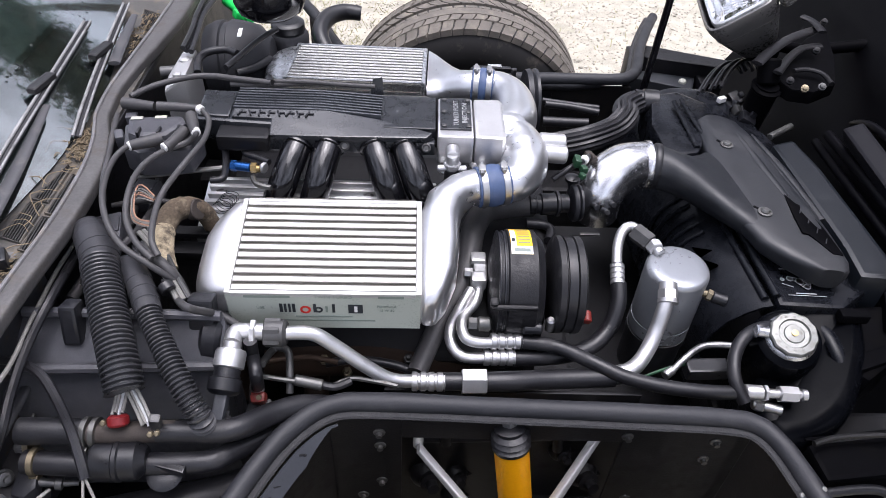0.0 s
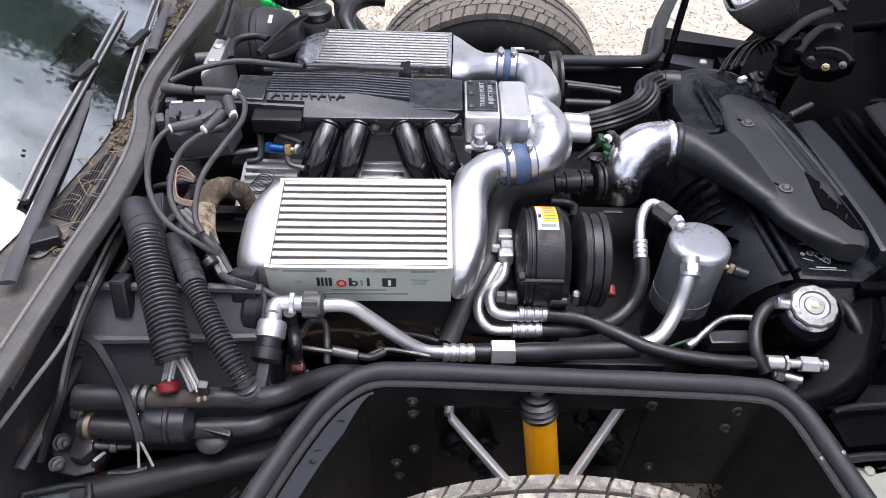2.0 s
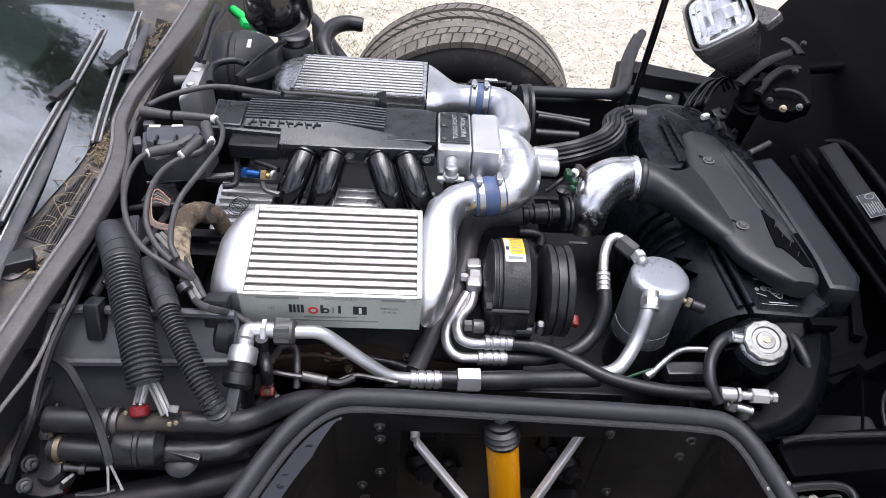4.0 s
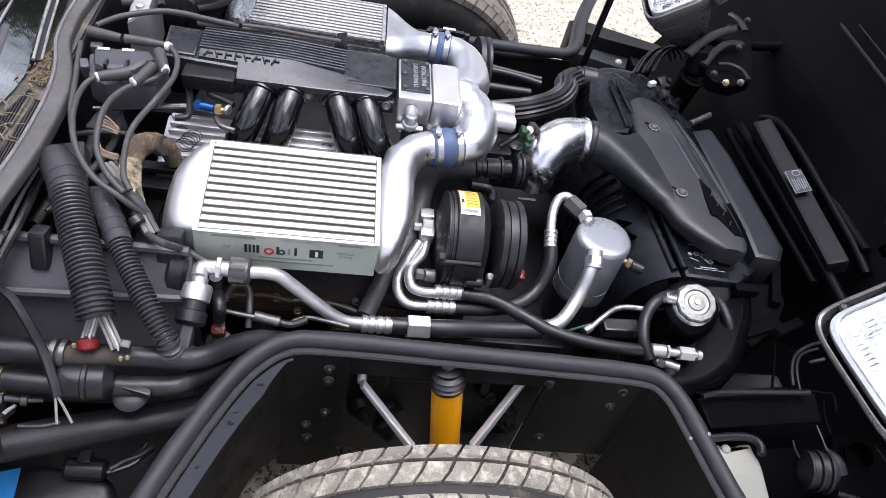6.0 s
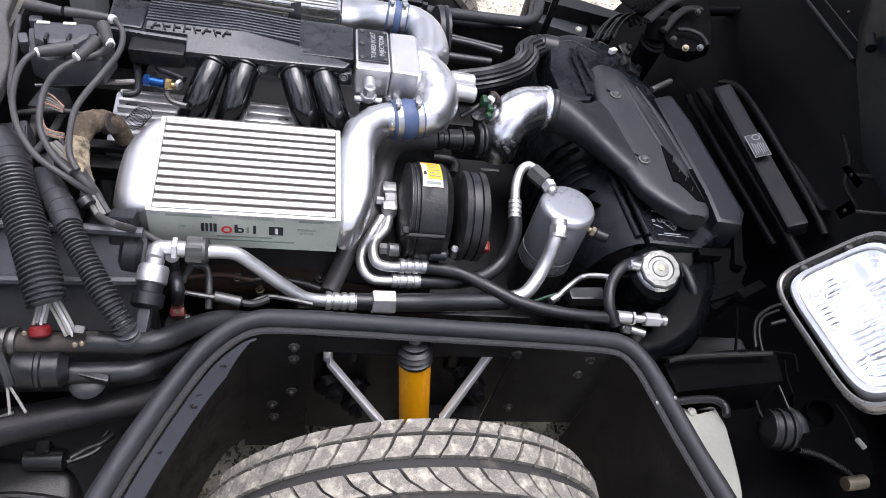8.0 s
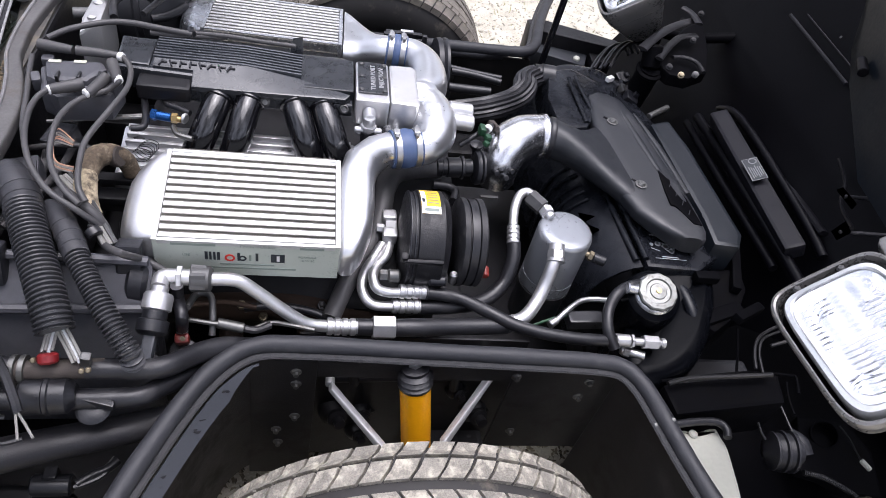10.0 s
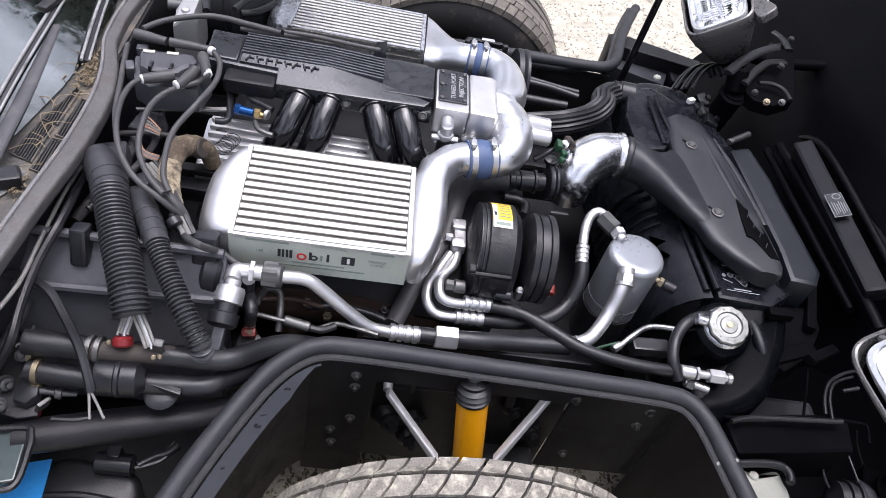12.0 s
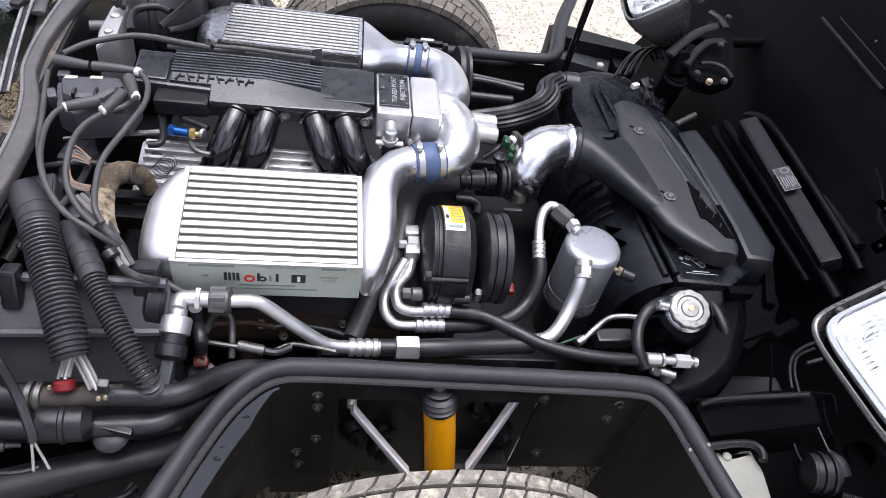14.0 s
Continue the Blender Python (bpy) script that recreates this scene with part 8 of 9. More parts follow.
lathe(bm, (rm @ V((-0.024, 0.004, 0.001))), (rm.to_3x3() @ V((0, 0, 1))), [(0.007, 0), (0.009, 0), (0.009, 0.0008), (0.007, 0.0008), (0.007, 0)], 16)
part("label_bars", bm, label_ink, hl)
for pts, r in (([(0.830, 1.079, 0.598), (0.830, 0.909, 0.611), (0.830, 0.592, 0.628), (0.830, 0.483, 0.630)], 0.012), ([(0.820, 1.096, 0.566), (0.820, 0.875, 0.577), (0.820, 0.556, 0.596)], 0.01), ([(0.900, 1.121, 0.602), (0.900, 1.008, 0.652), (0.900, 0.668, 0.659), (0.900, 0.546, 0.650)], 0.01)):
    bm = bmesh.new()
    tube(bm, pts, r, 10)
    part("rib", bm, hood_black, hood)
for pts in ([(1.060, 1.514, 0.863), (1.060, 1.335, 0.863), (1.060, 1.178, 0.865), (1.060, 1.031, 0.873), (1.060, 0.949, 0.825)], [(1.060, 1.712, 0.672), (1.020, 1.544, 0.622), (0.970, 1.369, 0.607), (0.950, 1.234, 0.637)], [(0.950, 1.148, 0.633), (0.940, 0.976, 0.644), (0.920, 0.712, 0.659), (0.910, 0.593, 0.673)]):
    bm = bmesh.new()
    tube(bm, pts, 0.011, 10, 6, True, 0.6)
    part("stiffener", bm, hood_black, hood)
for pts, r in (([(1.012, 1.2, 0.846), (1.012, 1.07, 0.847), (1.012, 0.9, 0.847)], 0.0048), ([(1.026, 1.16, 0.872), (1.026, 1.03, 0.872), (1.026, 0.93, 0.872)], 0.0022), ([(0.902, 1.117, 0.616), (0.91, 1.033, 0.629), (0.918, 0.889, 0.643), (0.92, 0.778, 0.643), (0.924, 0.67, 0.652)], 0.0018)):
    bm = bmesh.new()
    tube(bm, pts, r, 8)
    part("folded_edge", bm, beam_black, hood, "grey-black folded flange edge")
bm = bmesh.new()
lathe(bm, (0, 0, 0), (-0.87, 0, 0.5), [(0.004, 0), (0.004, 0.002), (0, 0.003)], 10)
hood_rivet = mesh_of("rivet", bm, dark_steel)
for p in [(1.050, 1.041, 0.884), (1.030, 0.920, 0.837), (1.060, 1.220, 0.804), (0.970, 0.825, 0.736), (1.000, 0.794, 0.716), (1.020, 0.925, 0.739), (1.060, 1.287, 0.755)]:
    share("rivet", hood_rivet, hood, p)
bm = bmesh.new()
q = [bm.verts.new(p) for p in [(1.030, 0.968, 0.894), (1.050, 1.074, 1.049), (1.000, 0.894, 1.154), (0.800, 0.324, 0.947), (0.820, 0.392, 0.863), (0.930, 0.627, 0.791), (1.000, 0.878, 0.859)]]
bm.faces.new(q)
bmesh.ops.solidify(bm, geom=bm.faces, thickness=0.008)
part("side_panel", bm, wing_blue, hood, "blue-black side panel of the hood")
bm = bmesh.new()
tube(bm, [(0.950, 0.723, 0.771), (0.920, 0.643, 0.775), (0.880, 0.578, 0.768), (0.840, 0.487, 0.793)], 0.004, 8)
part("drain_tube", bm, hood_black, hood)
for quad in ([(0.85, 0.583, 0.802), (0.85, 0.573, 0.818), (0.85, 0.522, 0.822), (0.85, 0.523, 0.806)], [(0.83, 0.511, 0.758), (0.83, 0.5, 0.797), (0.83, 0.473, 0.794), (0.83, 0.487, 0.758)]):
    bm = bmesh.new()
    bm.faces.new([bm.verts.new(p) for p in quad])
    bmesh.ops.solidify(bm, geom=bm.faces, thickness=0.006)
    b = V(quad[2]).lerp(V(quad[0]), 0.5)
    rod(bm, b - V((0.004, 0, 0)), b + V((0.18, 0, 0)), 0.004, 10)
    part("hinge_plate", bm, horn_black, hood, "dusty grey hinge plate")
bm = bmesh.new()
rod(bm, (0.980, 0.868, 0.925), (0.960, 0.822, 0.922), 0.011, 14)
part("stop_pad", bm, hood_black, hood)


# ---- pop-up headlamps ----
def headlamp(o, u, v, label, U=0.142, W=0.2, deep=0.15):
    """A sealed beam in a painted pod: o is a corner of the glass, u and v run along its sides."""
    u = u.normalized()
    v = (v - u * u.dot(v)).normalized()
    cen = o + u * U / 2 + v * W / 2
    n = u.cross(v).normalized()
    n = n if n.z > 0 else -n
    lamp = thing("headlamp", cen - n * deep, label, "headlamp", "headlamps")
    hu, hv = U / 2, W / 2

    def s(lift, grow, p, du=0.0):
        return (cen + n * lift + u * du, u, v, hu + grow, hv + grow, p)

    bm = bmesh.new()
    loft(bm, [(cen - n * deep - u * 0.01, u, v, hu * 0.5, hv * 0.6, 3), (cen - n * deep * 0.8, u, v, hu * 0.85, hv * 0.88, 4), s(-0.06, 0.01, 5), s(-0.02, 0.0205, 5.5), s(-0.004, 0.0225, 5.5), s(0.003, 0.021, 5.5), s(0.005, 0.018, 5.5), s(0.003, 0.0155, 5.5), s(-0.012, 0.0148, 5.5), s(-0.045, 0.0145, 5.5)], 72, False)
    part("bezel", bm, bezel_grey, lamp, "weathered grey painted bezel")
    bm = bmesh.new()
    loft(bm, [s(-0.045, 0.015, 5.5), s(-0.046, -0.01, 5.5)], 72, False)
    part("gap_floor", bm, deep_black, lamp)
    bm = bmesh.new()
    loft(bm, [s(-0.04, 0.004, 5.5), s(-0.002, 0.007, 5.5), s(0.003, 0.005, 5.5), s(0.004, -0.001, 5.5), s(0.001, -0.004, 5.5)], 72, False)
    part("glass_rim", bm, lens_rim, lamp, "pale glass rim of the sealed beam")
    bm = bmesh.new()
    loft(bm, [s(-0.001, -0.003, 5.5), s(-0.03, -0.008, 4.5), (cen - n * 0.06, u, v, hu * 0.55, hv * 0.55, 2.5), (cen - n * 0.068, u, v, hu * 0.15, hv * 0.12, 2)], 72, True)
    part("reflector", bm, reflector, lamp)
    bm = bmesh.new()
    rows, cols = 132, 72
    grid = []
    for k in range(rows + 1):
        a = -1 + 2 * k / rows
        row = []
        for j in range(cols + 1):
            b = -1 + 2 * j / cols
            bulge = 0.011 * (1 - 0.5 * a * a - 0.5 * b * b)
            cell = int((b + 1) * 2.49), int((a + 1) * 1.99)
            inner = abs(a) < 0.86 and abs(b) < 0.86
            if inner:  # short prisms in blocks of differing strength
                bulge += 0.0011 * (0.5 + 0.5 * math.sin(cell[0] * 1.7 + cell[1] * 2.3)) * math.cos(2 * math.pi * (k / 6 + 0.13 * cell[0])) + 0.0006 * math.cos(2 * math.pi * j / 14.4)
            k2 = (abs(a) ** 5.5 + abs(b) ** 5.5) ** (1 / 5.5) / max(abs(a), abs(b), 1e-6) if max(abs(a), abs(b)) > 0.6 else 1.0
            row.append(bm.verts.new(cen + u * (b / k2) * (hu - 0.002) + v * (a / k2) * (hv - 0.002) + n * bulge))
        grid.append(row)
    for p, q in zip(grid, grid[1:]):
        for j in range(cols):
            bm.faces.new((p[j], q[j], q[j + 1], p[j + 1]))
    part("lens", bm, lens_glass, lamp, "clear fluted glass lens")
    for b in (-0.55, 0.4):
        bm = bmesh.new()
        at = cen + u * (hu * b) - v * (hv + 0.011)
        rod(bm, at - n * 0.02, at + n * 0.003, 0.0045, 10)
        hexnut(bm, at - n * 0.002, at + n * 0.0, 0.0065)
        part("adjuster", bm, dark_steel, lamp)
    bm = bmesh.new()
    ear = [(hu + 0.02, -hv - 0.022), (hu + 0.055, -hv - 0.02), (hu + 0.062, -hv + 0.0), (hu + 0.03, -hv + 0.06), (hu + 0.018, -hv + 0.08)]
    blob(bm, [(p[0], p[1] if (u.cross(v)).dot(n) > 0 else -p[1]) for p in ear], -0.02, 0.0, 0.004, 4, Matrix.Translation(cen) @ Matrix((u, v if (u.cross(v)).dot(n) > 0 else -v, n)).transposed().to_4x4())
    part("ear", bm, bezel_grey, lamp, "grey hinge ear of the bezel")
    bm = bmesh.new()
    box(bm, cen - n * (deep + 0.01), (0.08, 0.09, 0.05), bevel=0.012)
    part("motor", bm, deep_black, lamp)
    bm = bmesh.new()
    foot = cen - n * deep
    tube(bm, [foot, foot + V((0.12, 0, -0.02)), V((0.915 + 0.575 * (foot.z - 0.6), foot.y, foot.z))], 0.014, 12)
    part("support_arm", bm, deep_black, lamp)
    return lamp


headlamp(V((0.552, 0.252, 0.8445)), V((0.109, 0.017, 0.09)), V((0.019, -0.199, 0.014)), "raised headlamp with a clear fluted lens and grey bezel")
far_lamp = headlamp(V((0.545, 1.21, 0.787)), V((0.109, -0.017, 0.09)), V((0.019, 0.199, 0.014)), "far raised headlamp with a grey painted bezel", 0.118, 0.2)

# ---- front corner: washer bottle, horn and brackets ----
bottle = thing("washer_bottle", (0.694, 0.182, 0.300), "milky white plastic washer bottle", "bottle")
bm = bmesh.new()
blob(bm, [(0.535, 0.216, 0.500), (0.570, 0.226, 0.500), (0.610, 0.235, 0.500), (0.618, 0.215, 0.500), (0.622, 0.176, 0.500), (0.599, 0.050, 0.500), (0.534, 0.050, 0.500)], 0.25, 0.5, 0.011)
part("body", bm, milky, bottle)
bm = bmesh.new()
lathe(bm, (0.559, 0.219, 0.500), (0, 0, 1), [(0.008, -0.01), (0.0085, 0.003), (0.006, 0.005), (0, 0.005)], 14)
part("spout", bm, milky, bottle)
bm = bmesh.new()
tube(bm, [(0.511, 0.227, 0.520), (0.563, 0.234, 0.520), (0.602, 0.234, 0.520), (0.617, 0.221, 0.520), (0.613, 0.202, 0.520)], 0.0075, 10)
solo("washer_hose", bm, rubber, "black hose arching over the washer bottle", "hose")
for pts, r in (([(0.510, 0.310, 0.535), (0.606, 0.323, 0.535), (0.704, 0.334, 0.535), (0.79, 0.334, 0.53), (0.806, 0.328, 0.53), (0.795, 0.292, 0.53)], 0.0028), ([(0.806, 0.336, 0.500), (0.794, 0.300, 0.500), (0.790, 0.263, 0.500)], 0.0026), ([(0.750, 0.464, 0.500), (0.726, 0.406, 0.500), (0.701, 0.352, 0.500)], 0.003)):
    bm = bmesh.new()
    tube(bm, pts, r, 8)
    solo("edge_strip", bm, deep_black, "thin black edge strip in the front corner", "strip", group="edge strips")
bm = bmesh.new()
ringed(bm, [(0.837, 0.192, 0.40), (0.878, 0.181, 0.40), (0.916, 0.155, 0.40), (0.93, 0.14, 0.40)], 0.0062, 0.004, 0.0014, 10)
solo("lamp_conduit", bm, corner_grey, "thin corrugated black conduit to the marker lamp", "conduit")
for pts in ([(-0.436, 0.146, 0.500), (-0.431, 0.157, 0.500), (-0.419, 0.169, 0.500)], [(-0.442, 0.150, 0.500), (-0.429, 0.156, 0.500), (-0.415, 0.160, 0.500)], [(-0.432, 0.154, 0.500), (-0.425, 0.165, 0.500), (-0.422, 0.174, 0.500)]):
    bm = bmesh.new()
    tube(bm, pts, [0.0014, 0.0022, 0.0008], 6)
    solo("frayed_wire", bm, wire_grey, "short frayed pale wire beside the seal", "wire", group="frayed wires")
# beam near zero black: the corner's shade is in its colour
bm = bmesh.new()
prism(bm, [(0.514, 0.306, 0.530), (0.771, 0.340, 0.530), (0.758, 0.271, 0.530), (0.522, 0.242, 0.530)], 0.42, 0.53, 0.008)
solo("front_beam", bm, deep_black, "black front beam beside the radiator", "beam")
bm = bmesh.new()
tube(bm, [(0.512, 0.294, 0.550), (0.562, 0.307, 0.550), (0.670, 0.315, 0.550), (0.738, 0.320, 0.550)], 0.005, 8)
tube(bm, [(0.709, 0.331, 0.55), (0.722, 0.37, 0.55), (0.745, 0.405, 0.55), (0.785, 0.43, 0.55), (0.816, 0.44, 0.55)], 0.0035, 8)
tube(bm, [(0.724, 0.325, 0.545), (0.736, 0.372, 0.545), (0.76, 0.408, 0.545), (0.805, 0.428, 0.545)], 0.003, 8)
rod(bm, (0.765, 0.388, 0.55), (0.8, 0.396, 0.555), 0.004, 10)
solo("lamp_linkage", bm, corner_grey, "black bent rods of the headlamp mechanism", "linkage")
horn = thing("horn", (0.801, 0.232, 0.350), "black disc horn with ridged rim and two eyelet leads", "horn")
bm = bmesh.new()
lathe(bm, (0.812, 0.226, 0.420), (-1, 0.12, -0.1), [(0.012, -0.022), (0.022, -0.02), (0.026, -0.008), (0.04, -0.004), (0.042, 0), (0.042, 0.004), (0.037, 0.006), (0.035, 0.014), (0.041, 0.017), (0.041, 0.022), (0.036, 0.024), (0.034, 0.034), (0.038, 0.037), (0.038, 0.041), (0.03, 0.045), (0.018, 0.05), (0.012, 0.056), (0, 0.058)], 36)
part("body", bm, horn_black, horn)
bm = bmesh.new()
tube(bm, [(0.82, 0.262, 0.435), (0.836, 0.24, 0.44), (0.842, 0.215, 0.43)], 0.012, 8, 6, True, 0.35)
part("bracket", bm, horn_black, horn)
for eye, way in (((0.799, 0.332, 0.46), [(0.806, 0.314, 0.455), (0.811, 0.304, 0.45), (0.815, 0.267, 0.445), (0.82, 0.237, 0.44)]), ((0.739, 0.281, 0.46), [(0.738, 0.272, 0.458), (0.742, 0.255, 0.45), (0.752, 0.243, 0.44)])):
    bm = bmesh.new()
    tube(bm, way, 0.0028, 8)
    wire = part("lead", bm, corner_grey, horn)
    bm = bmesh.new()
    lathe(bm, eye, (-0.3, -0.5, 1), [(0.0095, 0), (0.0105, 0.0015), (0.0095, 0.003), (0.006, 0.0035), (0.0055, 0.006), (0, 0.0065)], 16)
    rod(bm, V(eye) * 0.8 + V(way[0]) * 0.2, way[0], 0.0038, 8)
    part("eyelet", bm, cap_metal, wire, "dull metal eyelet")
bm = bmesh.new()
lathe(bm, (0.945, 0.287, 0.380), (-0.3, -0.4, 1), [(0.026, -0.02), (0.027, 0), (0.03, 0.002), (0.03, 0.004), (0.026, 0.004), (0.026, -0.02)], 28)
prism(bm, [(0.909, 0.337, 0.370), (1.025, 0.329, 0.370), (1.050, 0.251, 0.370), (1.020, 0.152, 0.370), (0.946, 0.165, 0.370), (0.902, 0.197, 0.370), (0.856, 0.212, 0.370)], 0.34, 0.37, 0.006)
solo("lamp_socket", bm, deep_black, "black moulded ring on the front bracket", "bracket")
bm = bmesh.new()
tip = thing("wire", (0.964, 0.205, 0.42), "thin grey wire with a pale plastic tip", "wire")
tube(bm, [(0.955, 0.285, 0.42), (0.962, 0.258, 0.420), (0.963, 0.23, 0.42), (0.964, 0.207, 0.420)], 0.0018, 8)
part("core", bm, corner_grey, tip)
bm = bmesh.new()
rod(bm, (0.964, 0.209, 0.420), (0.974, 0.187, 0.420), 0.0055, 12, 0.002)
part("sleeve", bm, milky, tip, "pale plastic sleeve")
bm = bmesh.new()
rod(bm, (0.907, 0.123, 0.400), (0.955, 0.128, 0.400), 0.014)
solo("lamp_bulb_holder", bm, old_brass, "pale metal bulb holder in the front corner", "bulb holder")
# tray and brackets carry the shade of the bay in their black
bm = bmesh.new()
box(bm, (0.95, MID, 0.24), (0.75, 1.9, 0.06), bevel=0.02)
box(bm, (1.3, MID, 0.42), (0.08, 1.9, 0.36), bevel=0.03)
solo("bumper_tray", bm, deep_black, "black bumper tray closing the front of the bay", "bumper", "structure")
bm = bmesh.new()
box(bm, (-0.05, 0.97, 0.16), (1.4, 0.77, 0.03), bevel=0.01)
solo("under_tray", bm, dull, "black tray below the engine", "tray", "structure")
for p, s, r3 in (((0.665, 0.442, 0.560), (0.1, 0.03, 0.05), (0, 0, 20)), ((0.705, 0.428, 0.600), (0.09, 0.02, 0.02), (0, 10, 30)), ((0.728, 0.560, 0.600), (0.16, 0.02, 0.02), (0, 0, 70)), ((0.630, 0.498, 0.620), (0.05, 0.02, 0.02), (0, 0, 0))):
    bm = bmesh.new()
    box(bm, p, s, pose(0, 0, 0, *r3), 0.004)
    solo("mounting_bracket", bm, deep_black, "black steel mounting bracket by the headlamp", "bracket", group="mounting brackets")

# ---- loose gravel and grass ----
random.seed(11)
bm = bmesh.new()
ball = bmesh.new()
bmesh.ops.create_icosphere(ball, subdivisions=1, radius=1.0)
ball.verts.index_update()
ball_v, ball_f = [v.co.copy() for v in ball.verts], [[v.index for v in f.verts] for f in ball.faces]
ball.free()
for k in range(11000):
    x, y = random.uniform(-0.9, 1.5), 1.6 + 2.2 * random.random() ** 1.3
    if k > 10200:
        x, y = random.uniform(-0.5, 0.6), random.uniform(-0.1, 0.35)
    r = random.uniform(0.002, 0.006) * (1 if random.random() < 0.93 else 1.7)
    vs = [bm.verts.new((x + v.x * r * random.uniform(0.8, 1.4), y + v.y * r * random.uniform(0.8, 1.3), r * 0.25 + v.z * r * 0.75)) for v in ball_v]
    for fc in ball_f:
        bm.faces.new([vs[i] for i in fc])
pebble = mat("pale_pebbles", (0.5, 0.45, 0.39), 0.85, var=0.45, scale=25, bump=0.3)
island = pebble.node_tree.nodes.new("ShaderNodeNewGeometry")
tone = pebble.node_tree.nodes.new("ShaderNodeValToRGB")
tone.color_ramp.elements[0].color, tone.color_ramp.elements[1].color = (0.3, 0.28, 0.23, 1), (0.6, 0.56, 0.47, 1)
pebble.node_tree.links.new(island.outputs["Random Per Island"], tone.inputs[0])
pebble.node_tree.links.new(tone.outputs[0], pebble.node_tree.nodes["Principled BSDF"].inputs["Base Color"])
solo("loose_gravel", bm, pebble, "loose pale gravel scattered on the yard", "gravel", "stuff")
bm = bmesh.new()
for k in range(5000):
    x, y = random.gauss(-0.5, 0.45), 1.75 + abs(random.gauss(0, 0.7))
    if random.random() < 0.12:
        x, y = random.uniform(-1.2, 1.4), random.uniform(1.7, 3.4)
    h, a0 = random.uniform(0.006, 0.028), random.uniform(0, 6.28)
    dx, dy, wv = math.cos(a0) * h * 0.8, math.sin(a0) * h * 0.8, 0.002
    q = [bm.verts.new(p) for p in ((x - wv, y, 0), (x + wv, y, 0), (x + dx, y + dy, h))]
    bm.faces.new(q)
grass_mat = mat("dry_grass", (0.36, 0.35, 0.17), 0.8, var=0.4, scale=12)
solo("grass", bm, grass_mat, "short dry yellow-green grass in the gravel", "grass", "stuff")


random.seed(21)
bm = bmesh.new()
for k in range(5200):
    x = random.uniform(-0.75, -0.05) if k % 2 else random.uniform(0.2, 0.95)
    y = random.uniform(0.1, 0.62)
    z, ln, a0 = random.uniform(0.002, 0.03), random.uniform(0.006, 0.022), random.uniform(0, 6.28)
    dx, dy, lift = math.cos(a0) * ln, math.sin(a0) * ln, random.uniform(-0.004, 0.01)
    q = [bm.verts.new(p) for p in ((x, y, z), (x + dx * 0.5 - dy * 0.22, y + dy * 0.5 + dx * 0.22, z + lift), (x + dx, y + dy, z), (x + dx * 0.5 + dy * 0.22, y + dy * 0.5 - dx * 0.22, z + lift * 0.4))]
    bm.faces.new(q)
litter = mat("damp_leaf_litter", (0.1, 0.08, 0.055), 0.85, var=0.5, scale=60)
pick = litter.node_tree.nodes.new("ShaderNodeNewGeometry")
shade = litter.node_tree.nodes.new("ShaderNodeValToRGB")
shade.color_ramp.elements[0].color, shade.color_ramp.elements[1].color = (0.03, 0.024, 0.017, 1), (0.26, 0.22, 0.15, 1)
litter.node_tree.links.new(pick.outputs["Random Per Island"], shade.inputs[0])
litter.node_tree.links.new(shade.outputs[0], litter.node_tree.nodes["Principled BSDF"].inputs["Base Color"])
solo("dead_leaves", bm, litter, "dry brown leaf litter on the ground under the wheel well", "leaf litter", "stuff")


# ---- trees beyond the yard, seen in the windscreen ----
def tree(x, y, h, seed):
    random.seed(seed)
    tr = thing("tree", (x, y, 0), "tall leafy tree at the edge of the yard", "tree", "yard trees")
    bm = bmesh.new()
    tips = []
    tube(bm, [(x, y, -0.1), (x + 0.1, y, h * 0.3), (x - 0.1, y + 0.1, h * 0.62), (x, y, h * 0.9)], [0.22, 0.17, 0.1, 0.03], 10, 4)
    for k in range(14):
        z = h * random.uniform(0.72, 0.86)
        a, ln = random.uniform(0, 6.28), h * random.uniform(0.1, 0.24)
        e = (x + math.cos(a) * ln, y + math.sin(a) * ln, z + ln * 0.25)
        tube(bm, [(x, y, z), (x + math.cos(a) * ln * 0.5, y + math.sin(a) * ln * 0.5, z + ln * 0.2), e], [0.07, 0.045, 0.015], 6, 3)
        tips += [e, (x + math.cos(a) * ln * 0.6, y + math.sin(a) * ln * 0.6, z + ln * 0.35)]
    tips.append((x, y, h * 0.93))
    part("trunk", bm, bark, tr)
    bm = bmesh.new()
    for t in tips:
        for k in range(210):
            p = V(t) + V((random.gauss(0, h * 0.055), random.gauss(0, h * 0.055), random.gauss(0, h * 0.03)))
            s = random.uniform(0.05, 0.14)
            m = Matrix.Translation(p) @ Euler([random.uniform(0, 6.28) for _ in range(3)]).to_matrix().to_4x4()
            q = [bm.verts.new(m @ V(c)) for c in ((-s, 0, 0), (0, -s * 0.45, 0.01), (s, 0, 0), (0, s * 0.45, 0.01))]
            bm.faces.new(q)
    crown = part("crown", bm, leaf, tr)
    crown["kind"] = "stuff"


bark = mat("tree_bark", (0.11, 0.085, 0.065), 0.9, var=0.4, scale=12, bump=0.8)
leaf = mat("tree_leaves", (0.07, 0.082, 0.055), 0.6, var=0.4, scale=2)
for x, y, h, seed in ((-6.0, 12.5, 8.9, 1), (-3.2, 11.6, 9.1, 4), (-0.9, 11.2, 8.5, 2), (1.6, 11.8, 9.4, 3), (3.9, 11.0, 8.4, 6), (6.8, 12.4, 9.0, 5)):
    tree(x, y, h, seed)

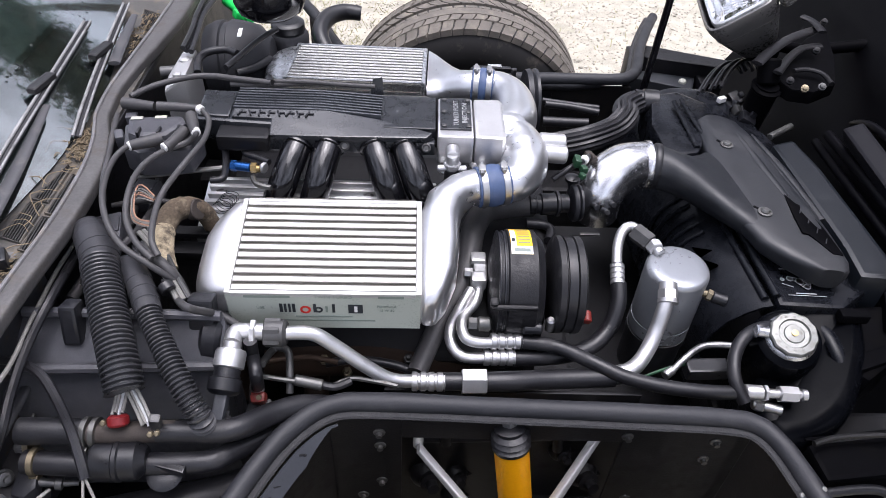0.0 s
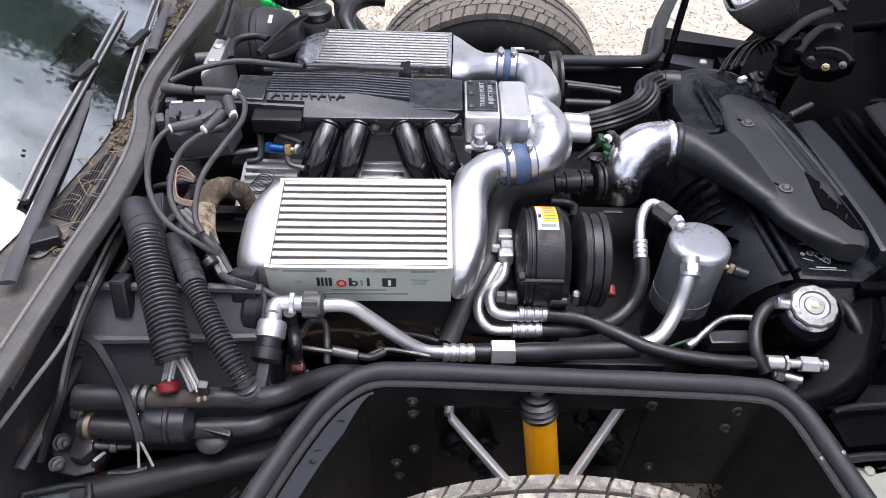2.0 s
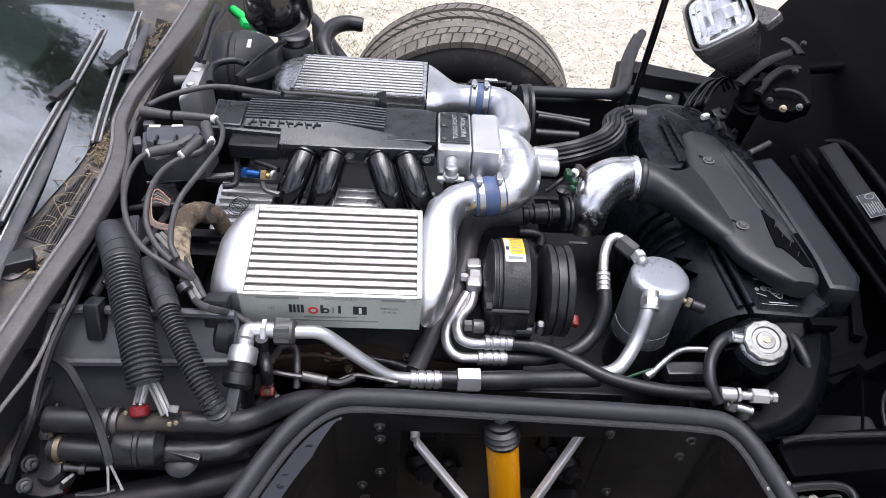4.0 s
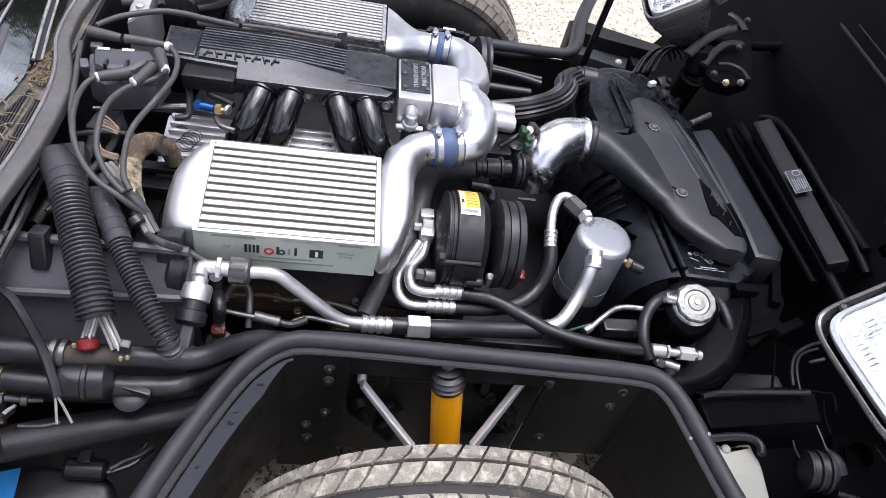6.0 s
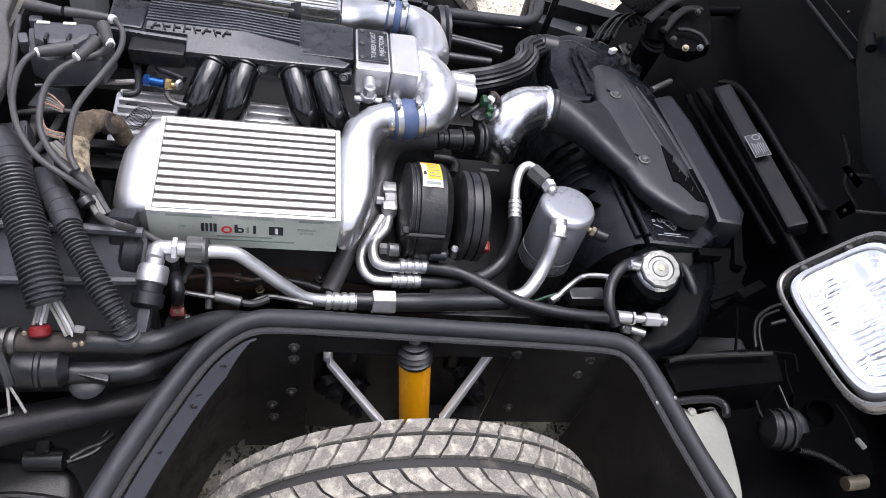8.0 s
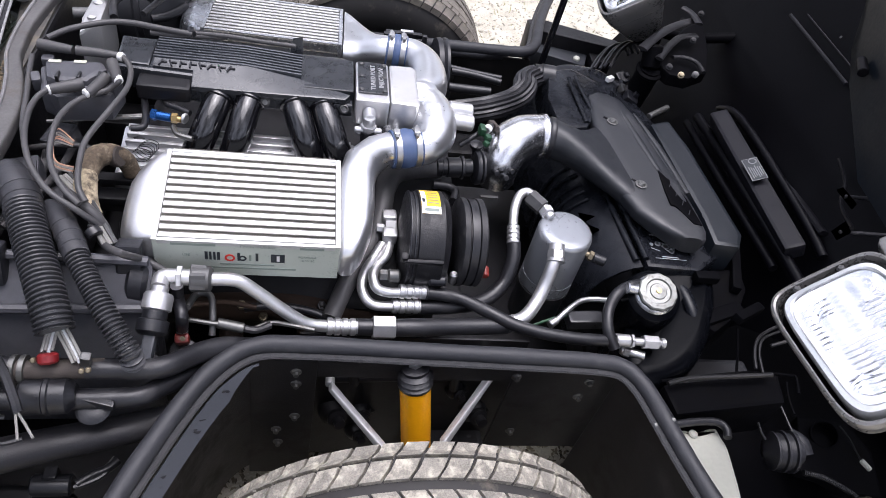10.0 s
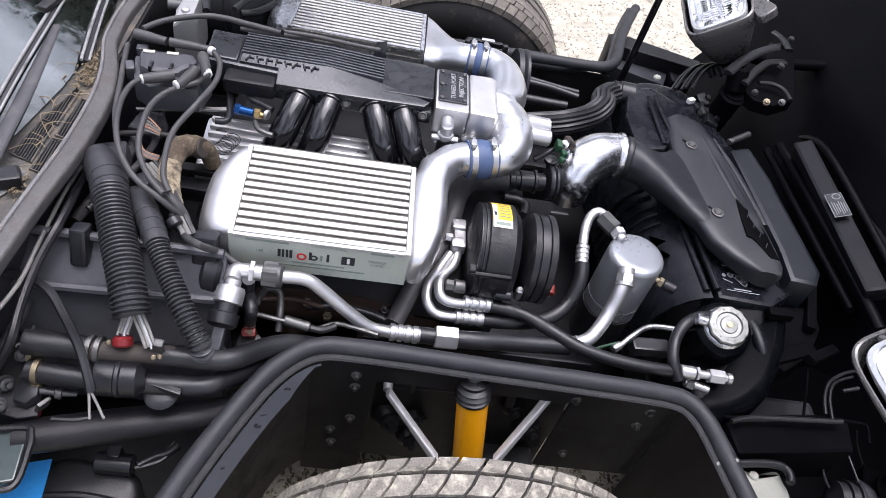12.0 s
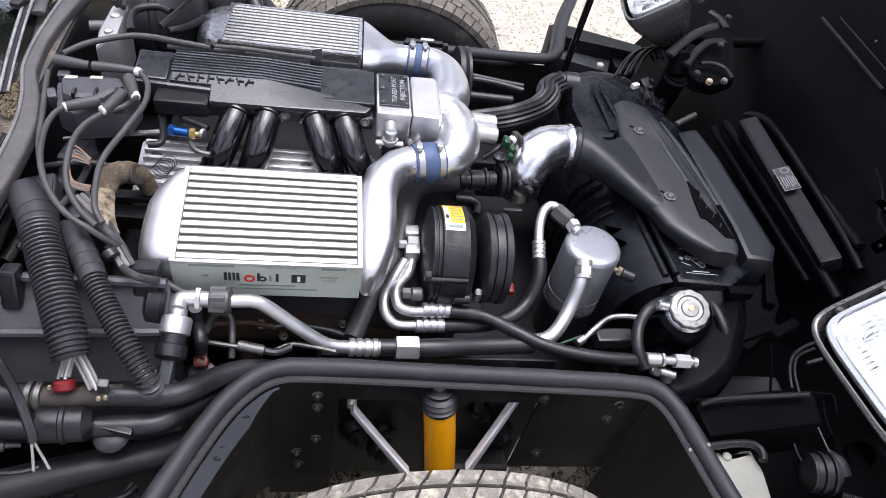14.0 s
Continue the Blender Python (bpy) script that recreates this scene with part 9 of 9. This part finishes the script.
# ---- far headlamp hinge ----
bm = bmesh.new()
rod(bm, (0.652, 1.127, 0.760), (0.655, 1.102, 0.710), 0.024, 24, 0.004)
lathe(bm, (0.656, 1.102, 0.700), (0, -0.2, 1), [(0.03, -0.12), (0.03, -0.004), (0.034, 0), (0.034, 0.005), (0.026, 0.008), (0.026, 0.012), (0.015, 0.013)], 28)
part("hinge_motor", bm, deep_black, far_lamp, "black hinge motor")
for pts, r, fl in (([(0.605, 1.083, 0.770), (0.665, 1.152, 0.770), (0.733, 1.214, 0.770), (0.815, 1.265, 0.770)], 0.0125, 0.35), ([(0.656, 1.081, 0.750), (0.706, 1.149, 0.750), (0.756, 1.200, 0.750), (0.804, 1.215, 0.750)], 0.01, 0.4), ([(0.707, 1.112, 0.740), (0.742, 1.119, 0.740), (0.768, 1.102, 0.740), (0.771, 1.059, 0.740)], 0.006, 0.8), ([(0.781, 1.300, 0.780), (0.798, 1.272, 0.780), (0.799, 1.221, 0.780)], 0.011, 0.35)):
    bm = bmesh.new()
    tube(bm, pts, r, 10, 6, True, fl)
    part("hinge_arm", bm, dull, far_lamp, "dull black hinge arm")
for p, m in zip([(0.672, 1.049, 0.750), (0.692, 1.018, 0.750), (0.733, 1.028, 0.750), (0.784, 1.189, 0.750), (0.861, 1.339, 0.750), (0.665, 1.164, 0.750), (0.792, 1.289, 0.750)], (dull, old_brass, dark_steel, dull, dull, dull, dull)):
    bm = bmesh.new()
    lathe(bm, p, (-0.3, -0.6, 0.7), [(0.008, -0.004), (0.008, 0.003), (0.005, 0.004), (0.005, 0.01), (0, 0.011)], 14)
    part("hinge_bolt", bm, m, far_lamp)
bm = bmesh.new()
prism(bm, [(0.672, 1.110, 0.720), (0.719, 1.195, 0.720), (0.815, 1.307, 0.720), (0.890, 1.367, 0.720), (0.844, 1.199, 0.720), (0.802, 1.095, 0.720), (0.738, 1.055, 0.720), (0.691, 1.064, 0.720)], 0.69, 0.722, 0.004)
part("hinge_plate", bm, deep_black, far_lamp)
